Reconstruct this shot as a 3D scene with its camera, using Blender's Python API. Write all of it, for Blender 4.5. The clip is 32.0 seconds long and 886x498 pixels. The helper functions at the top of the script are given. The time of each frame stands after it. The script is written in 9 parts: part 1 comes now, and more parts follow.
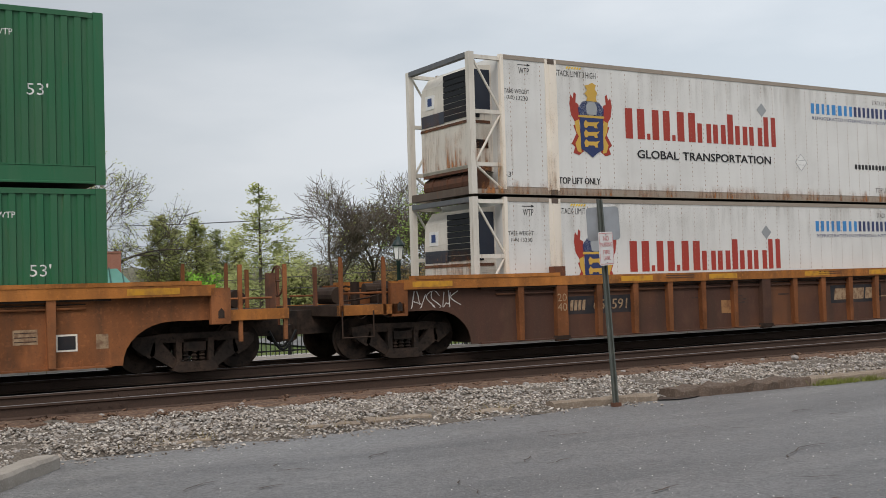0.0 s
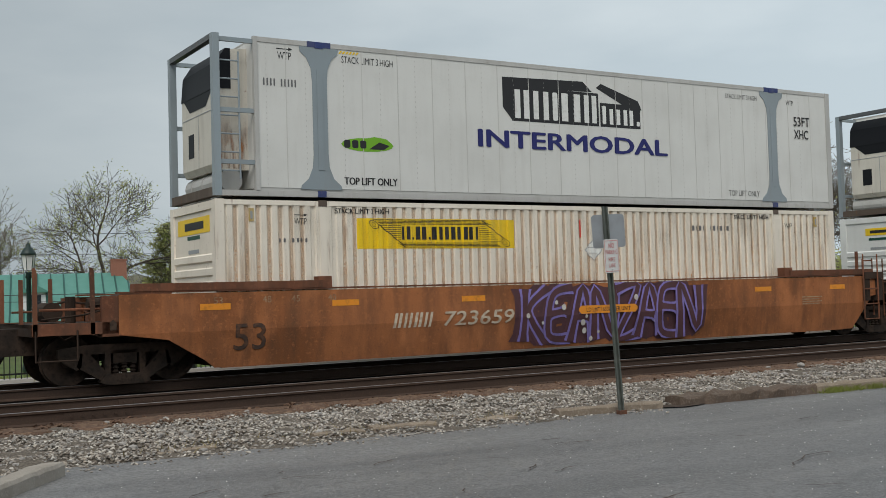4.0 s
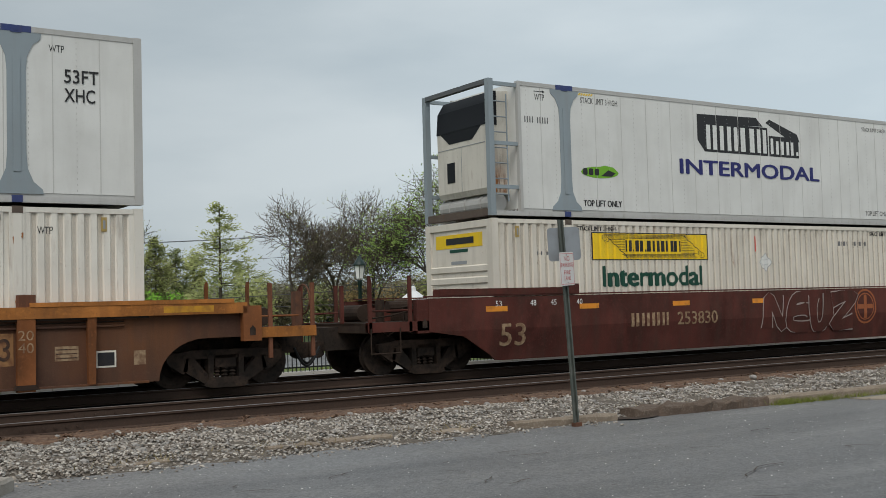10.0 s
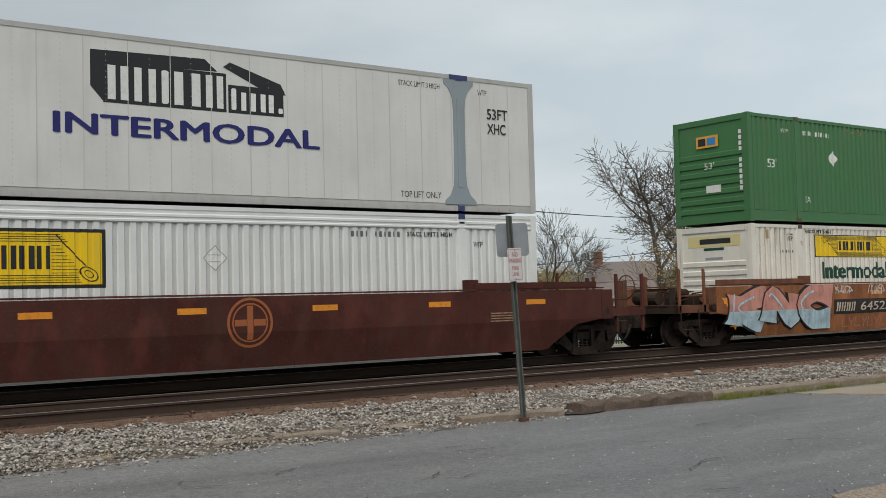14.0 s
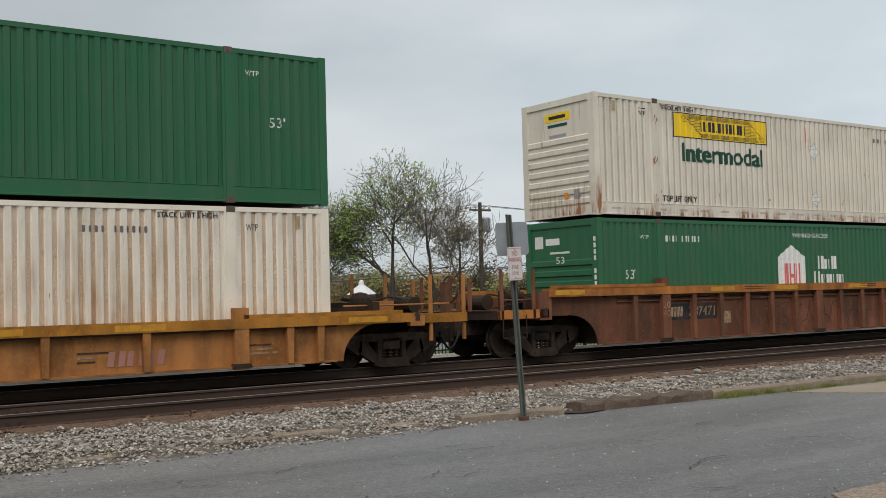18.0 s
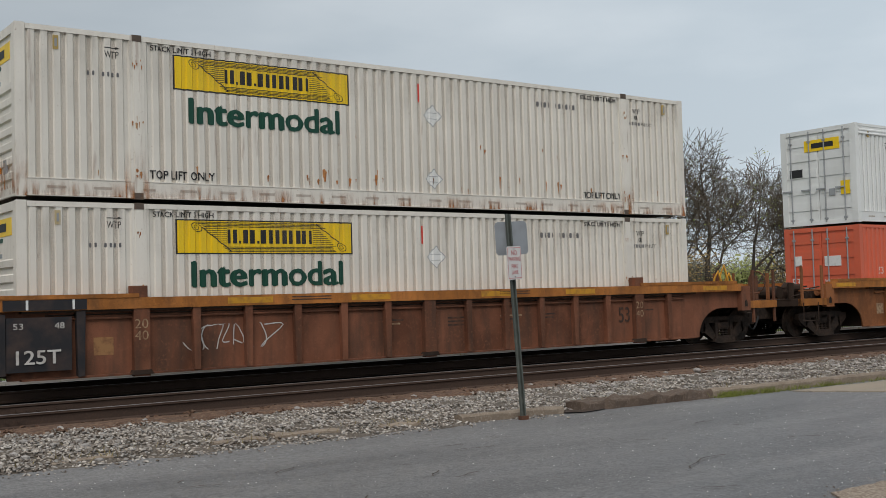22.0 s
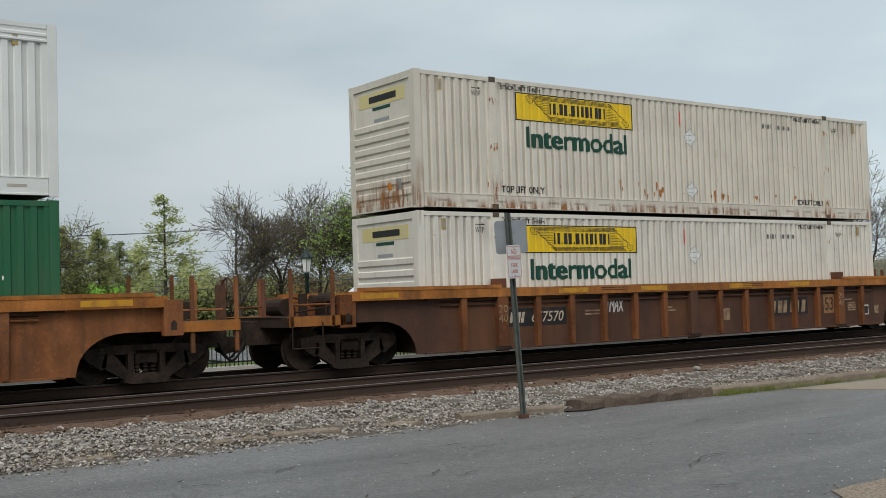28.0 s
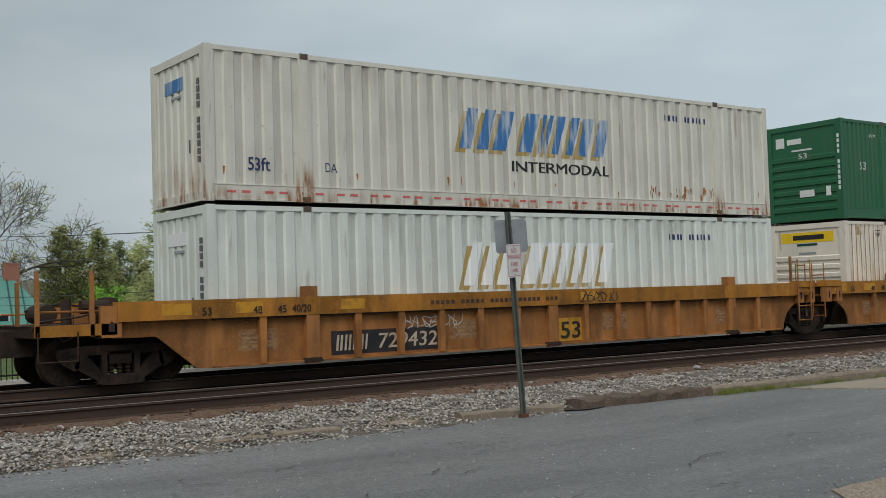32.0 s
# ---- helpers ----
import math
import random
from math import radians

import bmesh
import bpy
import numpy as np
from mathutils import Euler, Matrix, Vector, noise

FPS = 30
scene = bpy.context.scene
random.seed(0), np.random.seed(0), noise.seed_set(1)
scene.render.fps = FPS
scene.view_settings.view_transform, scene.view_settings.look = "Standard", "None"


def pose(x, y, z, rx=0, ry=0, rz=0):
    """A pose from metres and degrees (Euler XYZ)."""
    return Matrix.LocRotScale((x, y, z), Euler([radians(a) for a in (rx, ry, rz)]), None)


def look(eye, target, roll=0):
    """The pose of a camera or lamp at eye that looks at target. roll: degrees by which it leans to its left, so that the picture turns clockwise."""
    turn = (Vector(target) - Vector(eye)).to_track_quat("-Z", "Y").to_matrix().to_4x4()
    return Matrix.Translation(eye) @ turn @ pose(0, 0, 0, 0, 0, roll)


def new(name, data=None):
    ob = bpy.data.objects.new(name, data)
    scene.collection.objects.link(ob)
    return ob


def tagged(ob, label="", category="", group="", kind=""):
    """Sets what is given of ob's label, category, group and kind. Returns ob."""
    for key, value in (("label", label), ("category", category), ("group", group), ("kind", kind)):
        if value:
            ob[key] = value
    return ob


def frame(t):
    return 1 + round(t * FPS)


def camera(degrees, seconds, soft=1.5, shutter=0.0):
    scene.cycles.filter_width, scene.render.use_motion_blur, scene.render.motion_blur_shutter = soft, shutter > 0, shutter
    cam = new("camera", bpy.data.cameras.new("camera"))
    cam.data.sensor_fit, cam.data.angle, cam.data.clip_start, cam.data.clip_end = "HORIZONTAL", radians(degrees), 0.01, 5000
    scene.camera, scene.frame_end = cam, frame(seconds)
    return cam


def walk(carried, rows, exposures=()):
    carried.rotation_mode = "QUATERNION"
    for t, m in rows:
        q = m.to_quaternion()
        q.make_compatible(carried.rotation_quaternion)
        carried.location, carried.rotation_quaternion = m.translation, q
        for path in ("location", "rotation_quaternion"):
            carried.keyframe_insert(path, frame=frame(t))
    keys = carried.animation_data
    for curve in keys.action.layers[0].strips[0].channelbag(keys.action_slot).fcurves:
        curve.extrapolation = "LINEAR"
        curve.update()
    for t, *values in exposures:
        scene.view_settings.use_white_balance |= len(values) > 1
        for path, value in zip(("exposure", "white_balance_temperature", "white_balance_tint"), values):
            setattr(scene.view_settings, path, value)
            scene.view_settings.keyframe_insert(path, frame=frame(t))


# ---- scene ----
# ---- camera ----
EYE = (0.0, 0.0, 1.70)
# seconds, heading from +x, pitch, lean
TURNS = [
    (0, 58.6, 1.94, -1.68), (0.5, 58.7, 2.18, -1.68), (1, 58.82, 2.19, -1.68), (1.5, 58.85, 2.27, -1.68),
    (2, 58.83, 2.29, -1.68), (2.5, 58.84, 2.38, -1.68), (4.5, 58.86, 2.32, -1.68), (5, 58.86, 2.53, -1.68),
    (5.5, 58.84, 2.86, -1.68), (6, 58.81, 3.05, -1.68), (6.5, 58.82, 3.49, -1.68), (7, 58.81, 3.81, -1.68),
    (7.5, 58.82, 3.91, -1.68), (8, 58.81, 3.93, -1.68), (8.5, 58.82, 3.85, -1.68), (9, 58.79, 3.67, -1.68),
    (9.5, 58.05, 3.16, -1.67), (10, 56.57, 2.91, -1.6), (10.5, 55.45, 2.73, -1.35), (11, 54.61, 2.64, -1.31),
    (11.5, 54.08, 2.62, -1.37), (12, 53.91, 2.62, -1.43), (12.5, 53.91, 2.62, -1.43), (13, 53.91, 2.62, -1.43),
    (13.5, 53.91, 2.61, -1.43), (15.5, 53.9, 2.58, -1.48), (16, 53.89, 2.58, -1.49), (17, 53.89, 2.57, -1.51),
    (18, 53.9, 2.55, -1.51), (19, 53.9, 2.55, -1.53), (20, 53.89, 2.55, -1.53), (21, 53.88, 2.53, -1.56),
    (22, 53.87, 2.52, -1.59), (23, 53.87, 2.51, -1.62), (24, 53.86, 2.5, -1.64), (25, 53.87, 2.5, -1.66),
    (26, 53.86, 2.49, -1.67), (26.5, 53.87, 2.49, -1.68), (28.5, 53.85, 2.45, -1.74), (29, 53.85, 2.44, -1.74),
    (30, 53.86, 2.43, -1.75), (31, 53.86, 2.42, -1.74), (32, 53.86, 2.42, -1.74),
]


def aim(yaw, pitch, lean):
    y, p = radians(yaw), radians(pitch)
    way = Vector((math.cos(y) * math.cos(p), math.sin(y) * math.cos(p), math.sin(p)))
    return look(EYE, Vector(EYE) + way * 10, lean)


cam = camera(43.7, 32.0, soft=0.45)
walk(cam, [(t, aim(a, b, c)) for t, a, b, c in TURNS], exposures=[(0.0, 0.2, 6800, 16), (0.6, 0.05, 6700, 14), (1.4, 0.0, 6710, 11), (5.0, 0.0, 6660, 10), (7.0, -0.07, 6710, 10), (8.5, -0.13, 6660, 10), (11.0, 0.03, 6610, 10), (13.0, 0.02, 6710, 11), (16.0, 0.08, 6870, 12), (19.0, 0.02, 6850, 13), (22.0, -0.07, 6640, 13), (23.0, -0.1, 6620, 13), (24.0, 0.0, 6680, 13), (26.0, 0.0, 6600, 12), (29.0, -0.03, 6610, 9), (30.0, -0.09, 6590, 9), (31.0, -0.1, 6610, 10), (32.0, -0.17, 6540, 9)])

# ---- world, sun ----
world = bpy.data.worlds.new("overcast_sky")
scene.world = world
world.use_nodes = True
wn, wl = world.node_tree.nodes, world.node_tree.links
wn.clear()
SUN_EL, SUN_AZ = 52.0, -133.0
sky = wn.new("ShaderNodeTexSky")
sky.sky_type, sky.sun_disc = "NISHITA", False
sky.sun_elevation, sky.sun_rotation = radians(SUN_EL), radians(90 - SUN_AZ)
sky.air_density, sky.dust_density, sky.ozone_density = 1.0, 4.0, 1.0
coord = wn.new("ShaderNodeTexCoord")
stretch = wn.new("ShaderNodeMapping")
stretch.inputs["Scale"].default_value = (1.0, 1.0, 3.2)
cloud = wn.new("ShaderNodeTexNoise")
cloud.inputs["Scale"].default_value, cloud.inputs["Detail"].default_value = 1.9, 6.0
cloud.inputs["Roughness"].default_value = 0.5
cloud_tint = wn.new("ShaderNodeValToRGB")
cloud_tint.color_ramp.elements[0].position, cloud_tint.color_ramp.elements[1].position = 0.38, 0.62
cloud_tint.color_ramp.elements[0].color = (5.5, 6.5, 7.15, 1)
cloud_tint.color_ramp.elements[1].color = (7.35, 8.25, 8.75, 1)
veil = wn.new("ShaderNodeMix")
veil.data_type = "RGBA"
veil.inputs[0].default_value = 0.90
back = wn.new("ShaderNodeBackground")
back.inputs["Strength"].default_value = 0.085
wout = wn.new("ShaderNodeOutputWorld")
wl.new(coord.outputs["Generated"], stretch.inputs["Vector"])
wl.new(stretch.outputs["Vector"], cloud.inputs["Vector"])
wl.new(cloud.outputs["Fac"], cloud_tint.inputs["Fac"])
wl.new(sky.outputs["Color"], veil.inputs[6])
wl.new(cloud_tint.outputs["Color"], veil.inputs[7])
# thinner cloud towards +x
part_ = wn.new("ShaderNodeSeparateXYZ")
thin = wn.new("ShaderNodeMapRange")
thin.inputs["From Min"].default_value, thin.inputs["From Max"].default_value = 0.1, 0.9
thin.inputs["To Min"].default_value, thin.inputs["To Max"].default_value = 0.78, 1.30
lit = wn.new("ShaderNodeVectorMath")
lit.operation = "SCALE"
wl.new(coord.outputs["Generated"], part_.inputs[0])
wl.new(part_.outputs["X"], thin.inputs["Value"])
wl.new(veil.outputs[2], lit.inputs[0])
wl.new(thin.outputs["Result"], lit.inputs["Scale"])
wl.new(lit.outputs[0], back.inputs["Color"])
wl.new(back.outputs["Background"], wout.inputs["Surface"])

sun_data = bpy.data.lights.new("sun", "SUN")
sun_data.energy, sun_data.angle, sun_data.color = 2.0, radians(40), (1.0, 0.97, 0.93)
sun = new("sun", sun_data)
sx, sy, sz = (math.cos(radians(SUN_EL)) * math.cos(radians(SUN_AZ)), math.cos(radians(SUN_EL)) * math.sin(radians(SUN_AZ)), math.sin(radians(SUN_EL)))
sun.matrix_world = look((sx * 50, sy * 50, sz * 50), (0, 0, 0))


# ---- materials ----
def ramp_mix(nt, fac, a, b):
    m = nt.nodes.new("ShaderNodeMix")
    m.data_type = "RGBA"
    if isinstance(fac, float):
        m.inputs[0].default_value = fac
    else:
        nt.links.new(fac, m.inputs[0])
    for k, v in ((6, a), (7, b)):
        if isinstance(v, tuple):
            m.inputs[k].default_value = (*v[:3], 1)
        else:
            nt.links.new(v, m.inputs[k])
    return m.outputs[2]


def noise_fac(nt, scale, lo, hi, detail=4.0, rough=0.55, squeeze=(1, 1, 1), shift=True):
    """Noise in object space (moved by the object's own random number), squeezed to 0..1 between lo and hi."""
    n = nt.nodes
    tc = n.new("ShaderNodeTexCoord")
    mp = n.new("ShaderNodeMapping")
    mp.inputs["Scale"].default_value = squeeze
    nt.links.new(tc.outputs["Object"], mp.inputs["Vector"])
    if shift:
        oi = n.new("ShaderNodeObjectInfo")
        mu = n.new("ShaderNodeMath")
        mu.operation = "MULTIPLY"
        mu.inputs[1].default_value = 57.0
        nt.links.new(oi.outputs["Random"], mu.inputs[0])
        nt.links.new(mu.outputs[0], mp.inputs["Location"])
    t = n.new("ShaderNodeTexNoise")
    t.inputs["Scale"].default_value, t.inputs["Detail"].default_value, t.inputs["Roughness"].default_value = scale, detail, rough
    nt.links.new(mp.outputs["Vector"], t.inputs["Vector"])
    r = n.new("ShaderNodeMapRange")
    r.inputs["From Min"].default_value, r.inputs["From Max"].default_value = lo, hi
    nt.links.new(t.outputs["Fac"], r.inputs["Value"])
    return r.outputs["Result"]


def surface(name, colour, rough=0.6, metal=0.0, spots=(), vary=0.06, bump=0.0, bump_scale=30.0, spec=0.4):
    """Colour with object-to-object variation; spots: (scale, lo, hi, colour, strength, squeeze) laid over it in turn."""
    m = bpy.data.materials.new(name)
    m.use_nodes = True
    nt = m.node_tree
    b = nt.nodes["Principled BSDF"]
    b.inputs["Roughness"].default_value, b.inputs["Metallic"].default_value = rough, metal
    b.inputs["Specular IOR Level"].default_value = spec
    dark = tuple(c * (1 - vary) for c in colour)
    lite = tuple(min(1.0, c * (1 + vary)) for c in colour)
    oi = nt.nodes.new("ShaderNodeObjectInfo")
    col = ramp_mix(nt, oi.outputs["Random"], dark, lite)
    for scale, lo, hi, c, strength, squeeze in spots:
        f = noise_fac(nt, scale, lo, hi, squeeze=squeeze)
        mu = nt.nodes.new("ShaderNodeMath")
        mu.operation = "MULTIPLY"
        mu.inputs[1].default_value = strength
        nt.links.new(f, mu.inputs[0])
        col = ramp_mix(nt, mu.outputs[0], col, c)
    nt.links.new(col, b.inputs["Base Color"])
    if bump:
        f = noise_fac(nt, bump_scale, 0.2, 0.8, detail=6.0)
        bp = nt.nodes.new("ShaderNodeBump")
        bp.inputs["Strength"].default_value, bp.inputs["Distance"].default_value = bump, 0.01
        nt.links.new(f, bp.inputs["Height"])
        nt.links.new(bp.outputs["Normal"], b.inputs["Normal"])
    return m


FLAT, STREAK = (1, 1, 1), (1, 1, 0.12)
DIRT = (0.23, 0.20, 0.16)
RUST = (0.19, 0.075, 0.03)


def paint(name, colour, dirt=0.35, rust=0.0, rough=0.5, vary=0.05):
    spots = [(0.9, 0.40, 0.75, tuple(c * 0.78 + d * 0.1 for c, d in zip(colour, DIRT)), 0.7, FLAT),
             (5.0, 0.50, 0.80, DIRT, dirt, STREAK), (22.0, 0.58, 0.78, DIRT, dirt * 0.6, FLAT)]
    if rust:
        spots += [(6.0, 0.64, 0.72, RUST, rust, STREAK), (14.0, 0.68, 0.74, RUST, rust, FLAT)]
    return surface(name, colour, rough, 0.0, spots, vary, 0.08, 40.0)


M = {}
M["white_new"] = paint("white_container_paint", (0.75, 0.77, 0.755), 0.08, 0.0, 0.45)
M["white_old"] = paint("old_white_container_paint", (0.74, 0.71, 0.64), 0.18, 0.35, 0.55)
M["cream"] = paint("cream_container_paint", (0.79, 0.73, 0.63), 0.14, 0.45, 0.55)
M["cream2"] = paint("off_white_container_paint", (0.70, 0.655, 0.57), 0.2, 0.40, 0.55)
M["reefer_cream"] = paint("cream_insulated_panel", (0.66, 0.62, 0.49), 0.22, 0.10, 0.5)
M["reefer"] = paint("white_insulated_panel", (0.69, 0.695, 0.67), 0.12, 0.0, 0.4)
M["reefer_old"] = paint("old_insulated_panel", (0.70, 0.69, 0.63), 0.25, 0.12, 0.5)
M["swift"] = paint("pale_grey_container_paint", (0.68, 0.665, 0.59), 0.24, 0.4, 0.6)
M["swift_low"] = paint("pale_blue_white_container_paint", (0.70, 0.745, 0.70), 0.2, 0.3, 0.6)
M["green"] = paint("green_container_paint", (0.016, 0.120, 0.052), 0.10, 0.10, 0.5)
M["emp_green"] = paint("bright_green_container_paint", (0.045, 0.165, 0.058), 0.10, 0.15, 0.5)
M["orange"] = paint("orange_container_paint", (0.66, 0.125, 0.060), 0.15, 0.1, 0.5)
M["grey_post"] = paint("galvanised_grey_post", (0.26, 0.31, 0.34), 0.25, 0.0, 0.45)
M["dark_frame"] = paint("dark_frame_steel", (0.10, 0.11, 0.12), 0.3, 0.15, 0.5)
M["roof_rail"] = paint("weathered_brown_rail", (0.31, 0.265, 0.215), 0.4, 0.45, 0.6)
M["blue_cast"] = paint("blue_casting_paint", (0.03, 0.05, 0.17), 0.3, 0.3, 0.6)
M["rust_cast"] = paint("rusty_casting", (0.10, 0.075, 0.06), 0.3, 0.6, 0.8)
M["unit_white"] = paint("stained_unit_paint", (0.66, 0.63, 0.56), 0.35, 0.45, 0.5)
M["seam"] = paint("riveted_seam", (0.55, 0.545, 0.525), 0.2, 0.0, 0.45)
M["rust"] = surface("rust", (0.13, 0.055, 0.03), 0.85, 0.0, [(6, 0.4, 0.7, (0.06, 0.035, 0.025), 0.8, FLAT)], 0.15, 0.2, 40)
GRIME = (0.055, 0.04, 0.03)


def car_paint(name, colour, grime=0.6):
    lite = tuple(min(1, c * 1.45) for c in colour)
    return surface(name, colour, 0.75, 0.0, [(0.55, 0.40, 0.62, tuple(c * 0.50 for c in colour), 0.8, FLAT), (1.6, 0.50, 0.66, lite, 0.55, (1, 1, 0.6)), (4.0, 0.44, 0.70, GRIME, grime, STREAK),
                   (18.0, 0.55, 0.72, lite, 0.4, FLAT), (2.2, 0.52, 0.74, GRIME, grime * 0.8, (1, 1, 0.45)), (45.0, 0.60, 0.70, GRIME, 0.5, FLAT)], 0.10, 0.25, 35, 0.18)


M["car_brown"] = car_paint("oxide_brown_car_paint", (0.20, 0.080, 0.045))
M["car_orange"] = car_paint("faded_orange_car_paint", (0.36, 0.135, 0.054), 0.42)
M["car_amber"] = car_paint("faded_amber_car_paint", (0.39, 0.165, 0.052), 0.4)
M["car_orange2"] = car_paint("rusty_orange_car_paint", (0.295, 0.113, 0.044), 0.45)
M["car_chord"] = car_paint("orange_yellow_chord_paint", (0.42, 0.16, 0.040), 0.4)
M["car_yellow"] = car_paint("yellow_car_paint", (0.42, 0.18, 0.03), 0.35)
M["car_redbrown"] = car_paint("dark_red_brown_car_paint", (0.175, 0.066, 0.038), 0.4)
M["car_soot"] = surface("sooty_brown_car_paint", (0.085, 0.044, 0.032), 0.75, 0.0, [(0.30, 0.50, 0.68, (0.19, 0.080, 0.036), 0.75, FLAT), (1.6, 0.50, 0.66, (0.125, 0.066, 0.044), 0.6, (1, 1, 0.6)), (4.0, 0.46, 0.70, GRIME, 0.4, STREAK), (18.0, 0.55, 0.72, (0.15, 0.08, 0.05), 0.3, FLAT)], 0.10, 0.25, 35, 0.15)
M["car_rib"] = car_paint("brown_orange_rib_paint", (0.225, 0.082, 0.030), 0.35)
M["car_ochre"] = car_paint("ochre_band_car_paint", (0.34, 0.170, 0.050), 0.3)
M["car_umber"] = car_paint("umber_car_paint", (0.17, 0.070, 0.026), 0.3)
M["roof_seam"] = surface("roof_seam_green", (0.022, 0.085, 0.072), 0.5)
M["car_maroon"] = car_paint("maroon_car_paint", (0.098, 0.029, 0.022), 0.35)
M["car_dark"] = car_paint("dark_sooty_car_steel", (0.044, 0.029, 0.022), 0.4)
M["steel_black"] = surface("sooty_running_gear_steel", (0.032, 0.025, 0.021), 0.8, 0.0, [(3, 0.40, 0.70, (0.085, 0.055, 0.040), 0.8, FLAT), (14, 0.5, 0.72, (0.012, 0.011, 0.010), 0.7, FLAT)], 0.2, 0.2, 40)
for key in ("car_dark", "steel_black"):
    M[key].node_tree.nodes["Principled BSDF"].inputs["Specular IOR Level"].default_value = 0.12
M["orange_mark"] = surface("orange_reflective_stripe", (0.75, 0.27, 0.02), 0.5, 0.0, [(9, 0.5, 0.8, GRIME, 0.5, FLAT)])
M["yellow"] = surface("yellow_panel_paint", (0.84, 0.565, 0.010), 0.45, 0.0, [(5, 0.5, 0.8, (0.45, 0.33, 0.08), 0.35, STREAK)], 0.04)
M["old_yellow"] = surface("faded_pale_yellow_panel", (0.66, 0.56, 0.24), 0.5, 0.0, [(5, 0.45, 0.7, (0.6, 0.56, 0.42), 0.6, STREAK)], 0.04)
M["black"] = surface("black_lettering", (0.018, 0.018, 0.02), 0.55)
M["navy"] = surface("navy_lettering", (0.015, 0.018, 0.14), 0.5)
M["teal"] = surface("dark_green_lettering", (0.004, 0.058, 0.036), 0.5)
M["white"] = surface("white_lettering", (0.72, 0.73, 0.71), 0.55, 0.0, [(12, 0.5, 0.8, DIRT, 0.3, FLAT)])
M["pink"] = surface("pink_red_lettering", (0.62, 0.13, 0.13), 0.55)
M["red"] = surface("dark_red_lettering", (0.33, 0.035, 0.02), 0.5)
M["scarlet"] = surface("scarlet_panel", (0.62, 0.05, 0.03), 0.5)
M["sky_blue"] = surface("sky_blue_lettering", (0.03, 0.22, 0.52), 0.5)
M["dark_blue"] = surface("dark_blue_lettering", (0.02, 0.05, 0.16), 0.5)
M["faded_blue"] = surface("faded_blue_lettering", (0.04, 0.17, 0.42), 0.6, 0.0, [(7, 0.48, 0.62, (0.5, 0.55, 0.58), 0.8, STREAK)])
M["gold"] = surface("faded_gold_lettering", (0.42, 0.30, 0.10), 0.6, 0.0, [(7, 0.5, 0.7, (0.6, 0.6, 0.55), 0.7, STREAK)])
M["ghost"] = surface("ghost_white_lettering", (0.80, 0.82, 0.82), 0.6)
M["ghost_cream"] = surface("ghost_cream_lettering", (0.69, 0.665, 0.575), 0.6, 0.0, [(3, 0.45, 0.62, (0.62, 0.58, 0.46), 0.8, FLAT)])
M["lime"] = surface("lime_green_mark", (0.16, 0.40, 0.02), 0.5)
M["grey_mark"] = surface("grey_mark", (0.30, 0.32, 0.33), 0.6)
M["orange_panel"] = surface("orange_yellow_panel", (0.72, 0.36, 0.06), 0.5)
M["glass_black"] = surface("black_unit_grille", (0.009, 0.010, 0.013), 0.5, spec=0.2)
M["asphalt"] = surface("worn_asphalt", (0.124, 0.123, 0.124), 0.50, 0.0,
    [(0.16, 0.38, 0.62, (0.235, 0.235, 0.237), 0.9, (0.40, 1.6, 1)), (0.55, 0.52, 0.70, (0.082, 0.083, 0.087), 0.75, (0.3, 1, 1)), (0.9, 0.50, 0.70, (0.26, 0.255, 0.25), 0.7, (0.20, 1.4, 1)), (3.0, 0.50, 0.70, (0.20, 0.195, 0.188), 0.5, (0.4, 1, 1)), (9, 0.50, 0.70, (0.085, 0.084, 0.084), 0.5, FLAT), (30, 0.42, 0.64, (0.075, 0.075, 0.078), 0.7, FLAT), (50, 0.54, 0.72, (0.33, 0.325, 0.315), 0.75, FLAT)], 0.0, 1.0, 35, 0.4)
M["stone"] = surface("ballast_stone", (0.34, 0.32, 0.30), 0.9, 0.0, [(3, 0.4, 0.7, (0.22, 0.20, 0.18), 0.7, FLAT), (30, 0.5, 0.8, (0.5, 0.48, 0.45), 0.5, FLAT)], 0.1, 0.4, 60)
M["stones"] = surface("crushed_stone", (0.34, 0.32, 0.30), 0.9, 0.0, [(30, 0.5, 0.8, (0.5, 0.48, 0.45), 0.3, FLAT)], 0.1, 0.4, 60)
nt = M["stones"].node_tree
geo = nt.nodes.new("ShaderNodeNewGeometry")
ramp = nt.nodes.new("ShaderNodeValToRGB")
for k, (pos, col) in enumerate(((0.0, (0.11, 0.088, 0.070)), (0.25, (0.21, 0.182, 0.155)), (0.5, (0.26, 0.250, 0.235)), (0.75, (0.345, 0.300, 0.250)), (1.0, (0.54, 0.51, 0.465)))):
    e = ramp.color_ramp.elements[k] if k < 2 else ramp.color_ramp.elements.new(pos)
    e.position, e.color = pos, (*col, 1)
nt.links.new(geo.outputs["Random Per Island"], ramp.inputs["Fac"])
nt.links.new(ramp.outputs["Color"], nt.nodes["Principled BSDF"].inputs["Base Color"])
M["ballast_bed"] = surface("ballast_bed", (0.135, 0.112, 0.088), 0.95, 0.0, [(14, 0.4, 0.65, (0.15, 0.13, 0.11), 0.8, FLAT), (40, 0.45, 0.6, (0.055, 0.045, 0.036), 0.8, FLAT)], 0.0, 1.0, 25)
# Near black: the shade under the train is in this bed's colour.
M["shade_bed"] = surface("shaded_ballast_bed", (0.008, 0.007, 0.006), 0.95, 0.0, [(14, 0.4, 0.65, (0.016, 0.013, 0.011), 0.8, FLAT)], 0.0, 1.0, 25, 0.05)
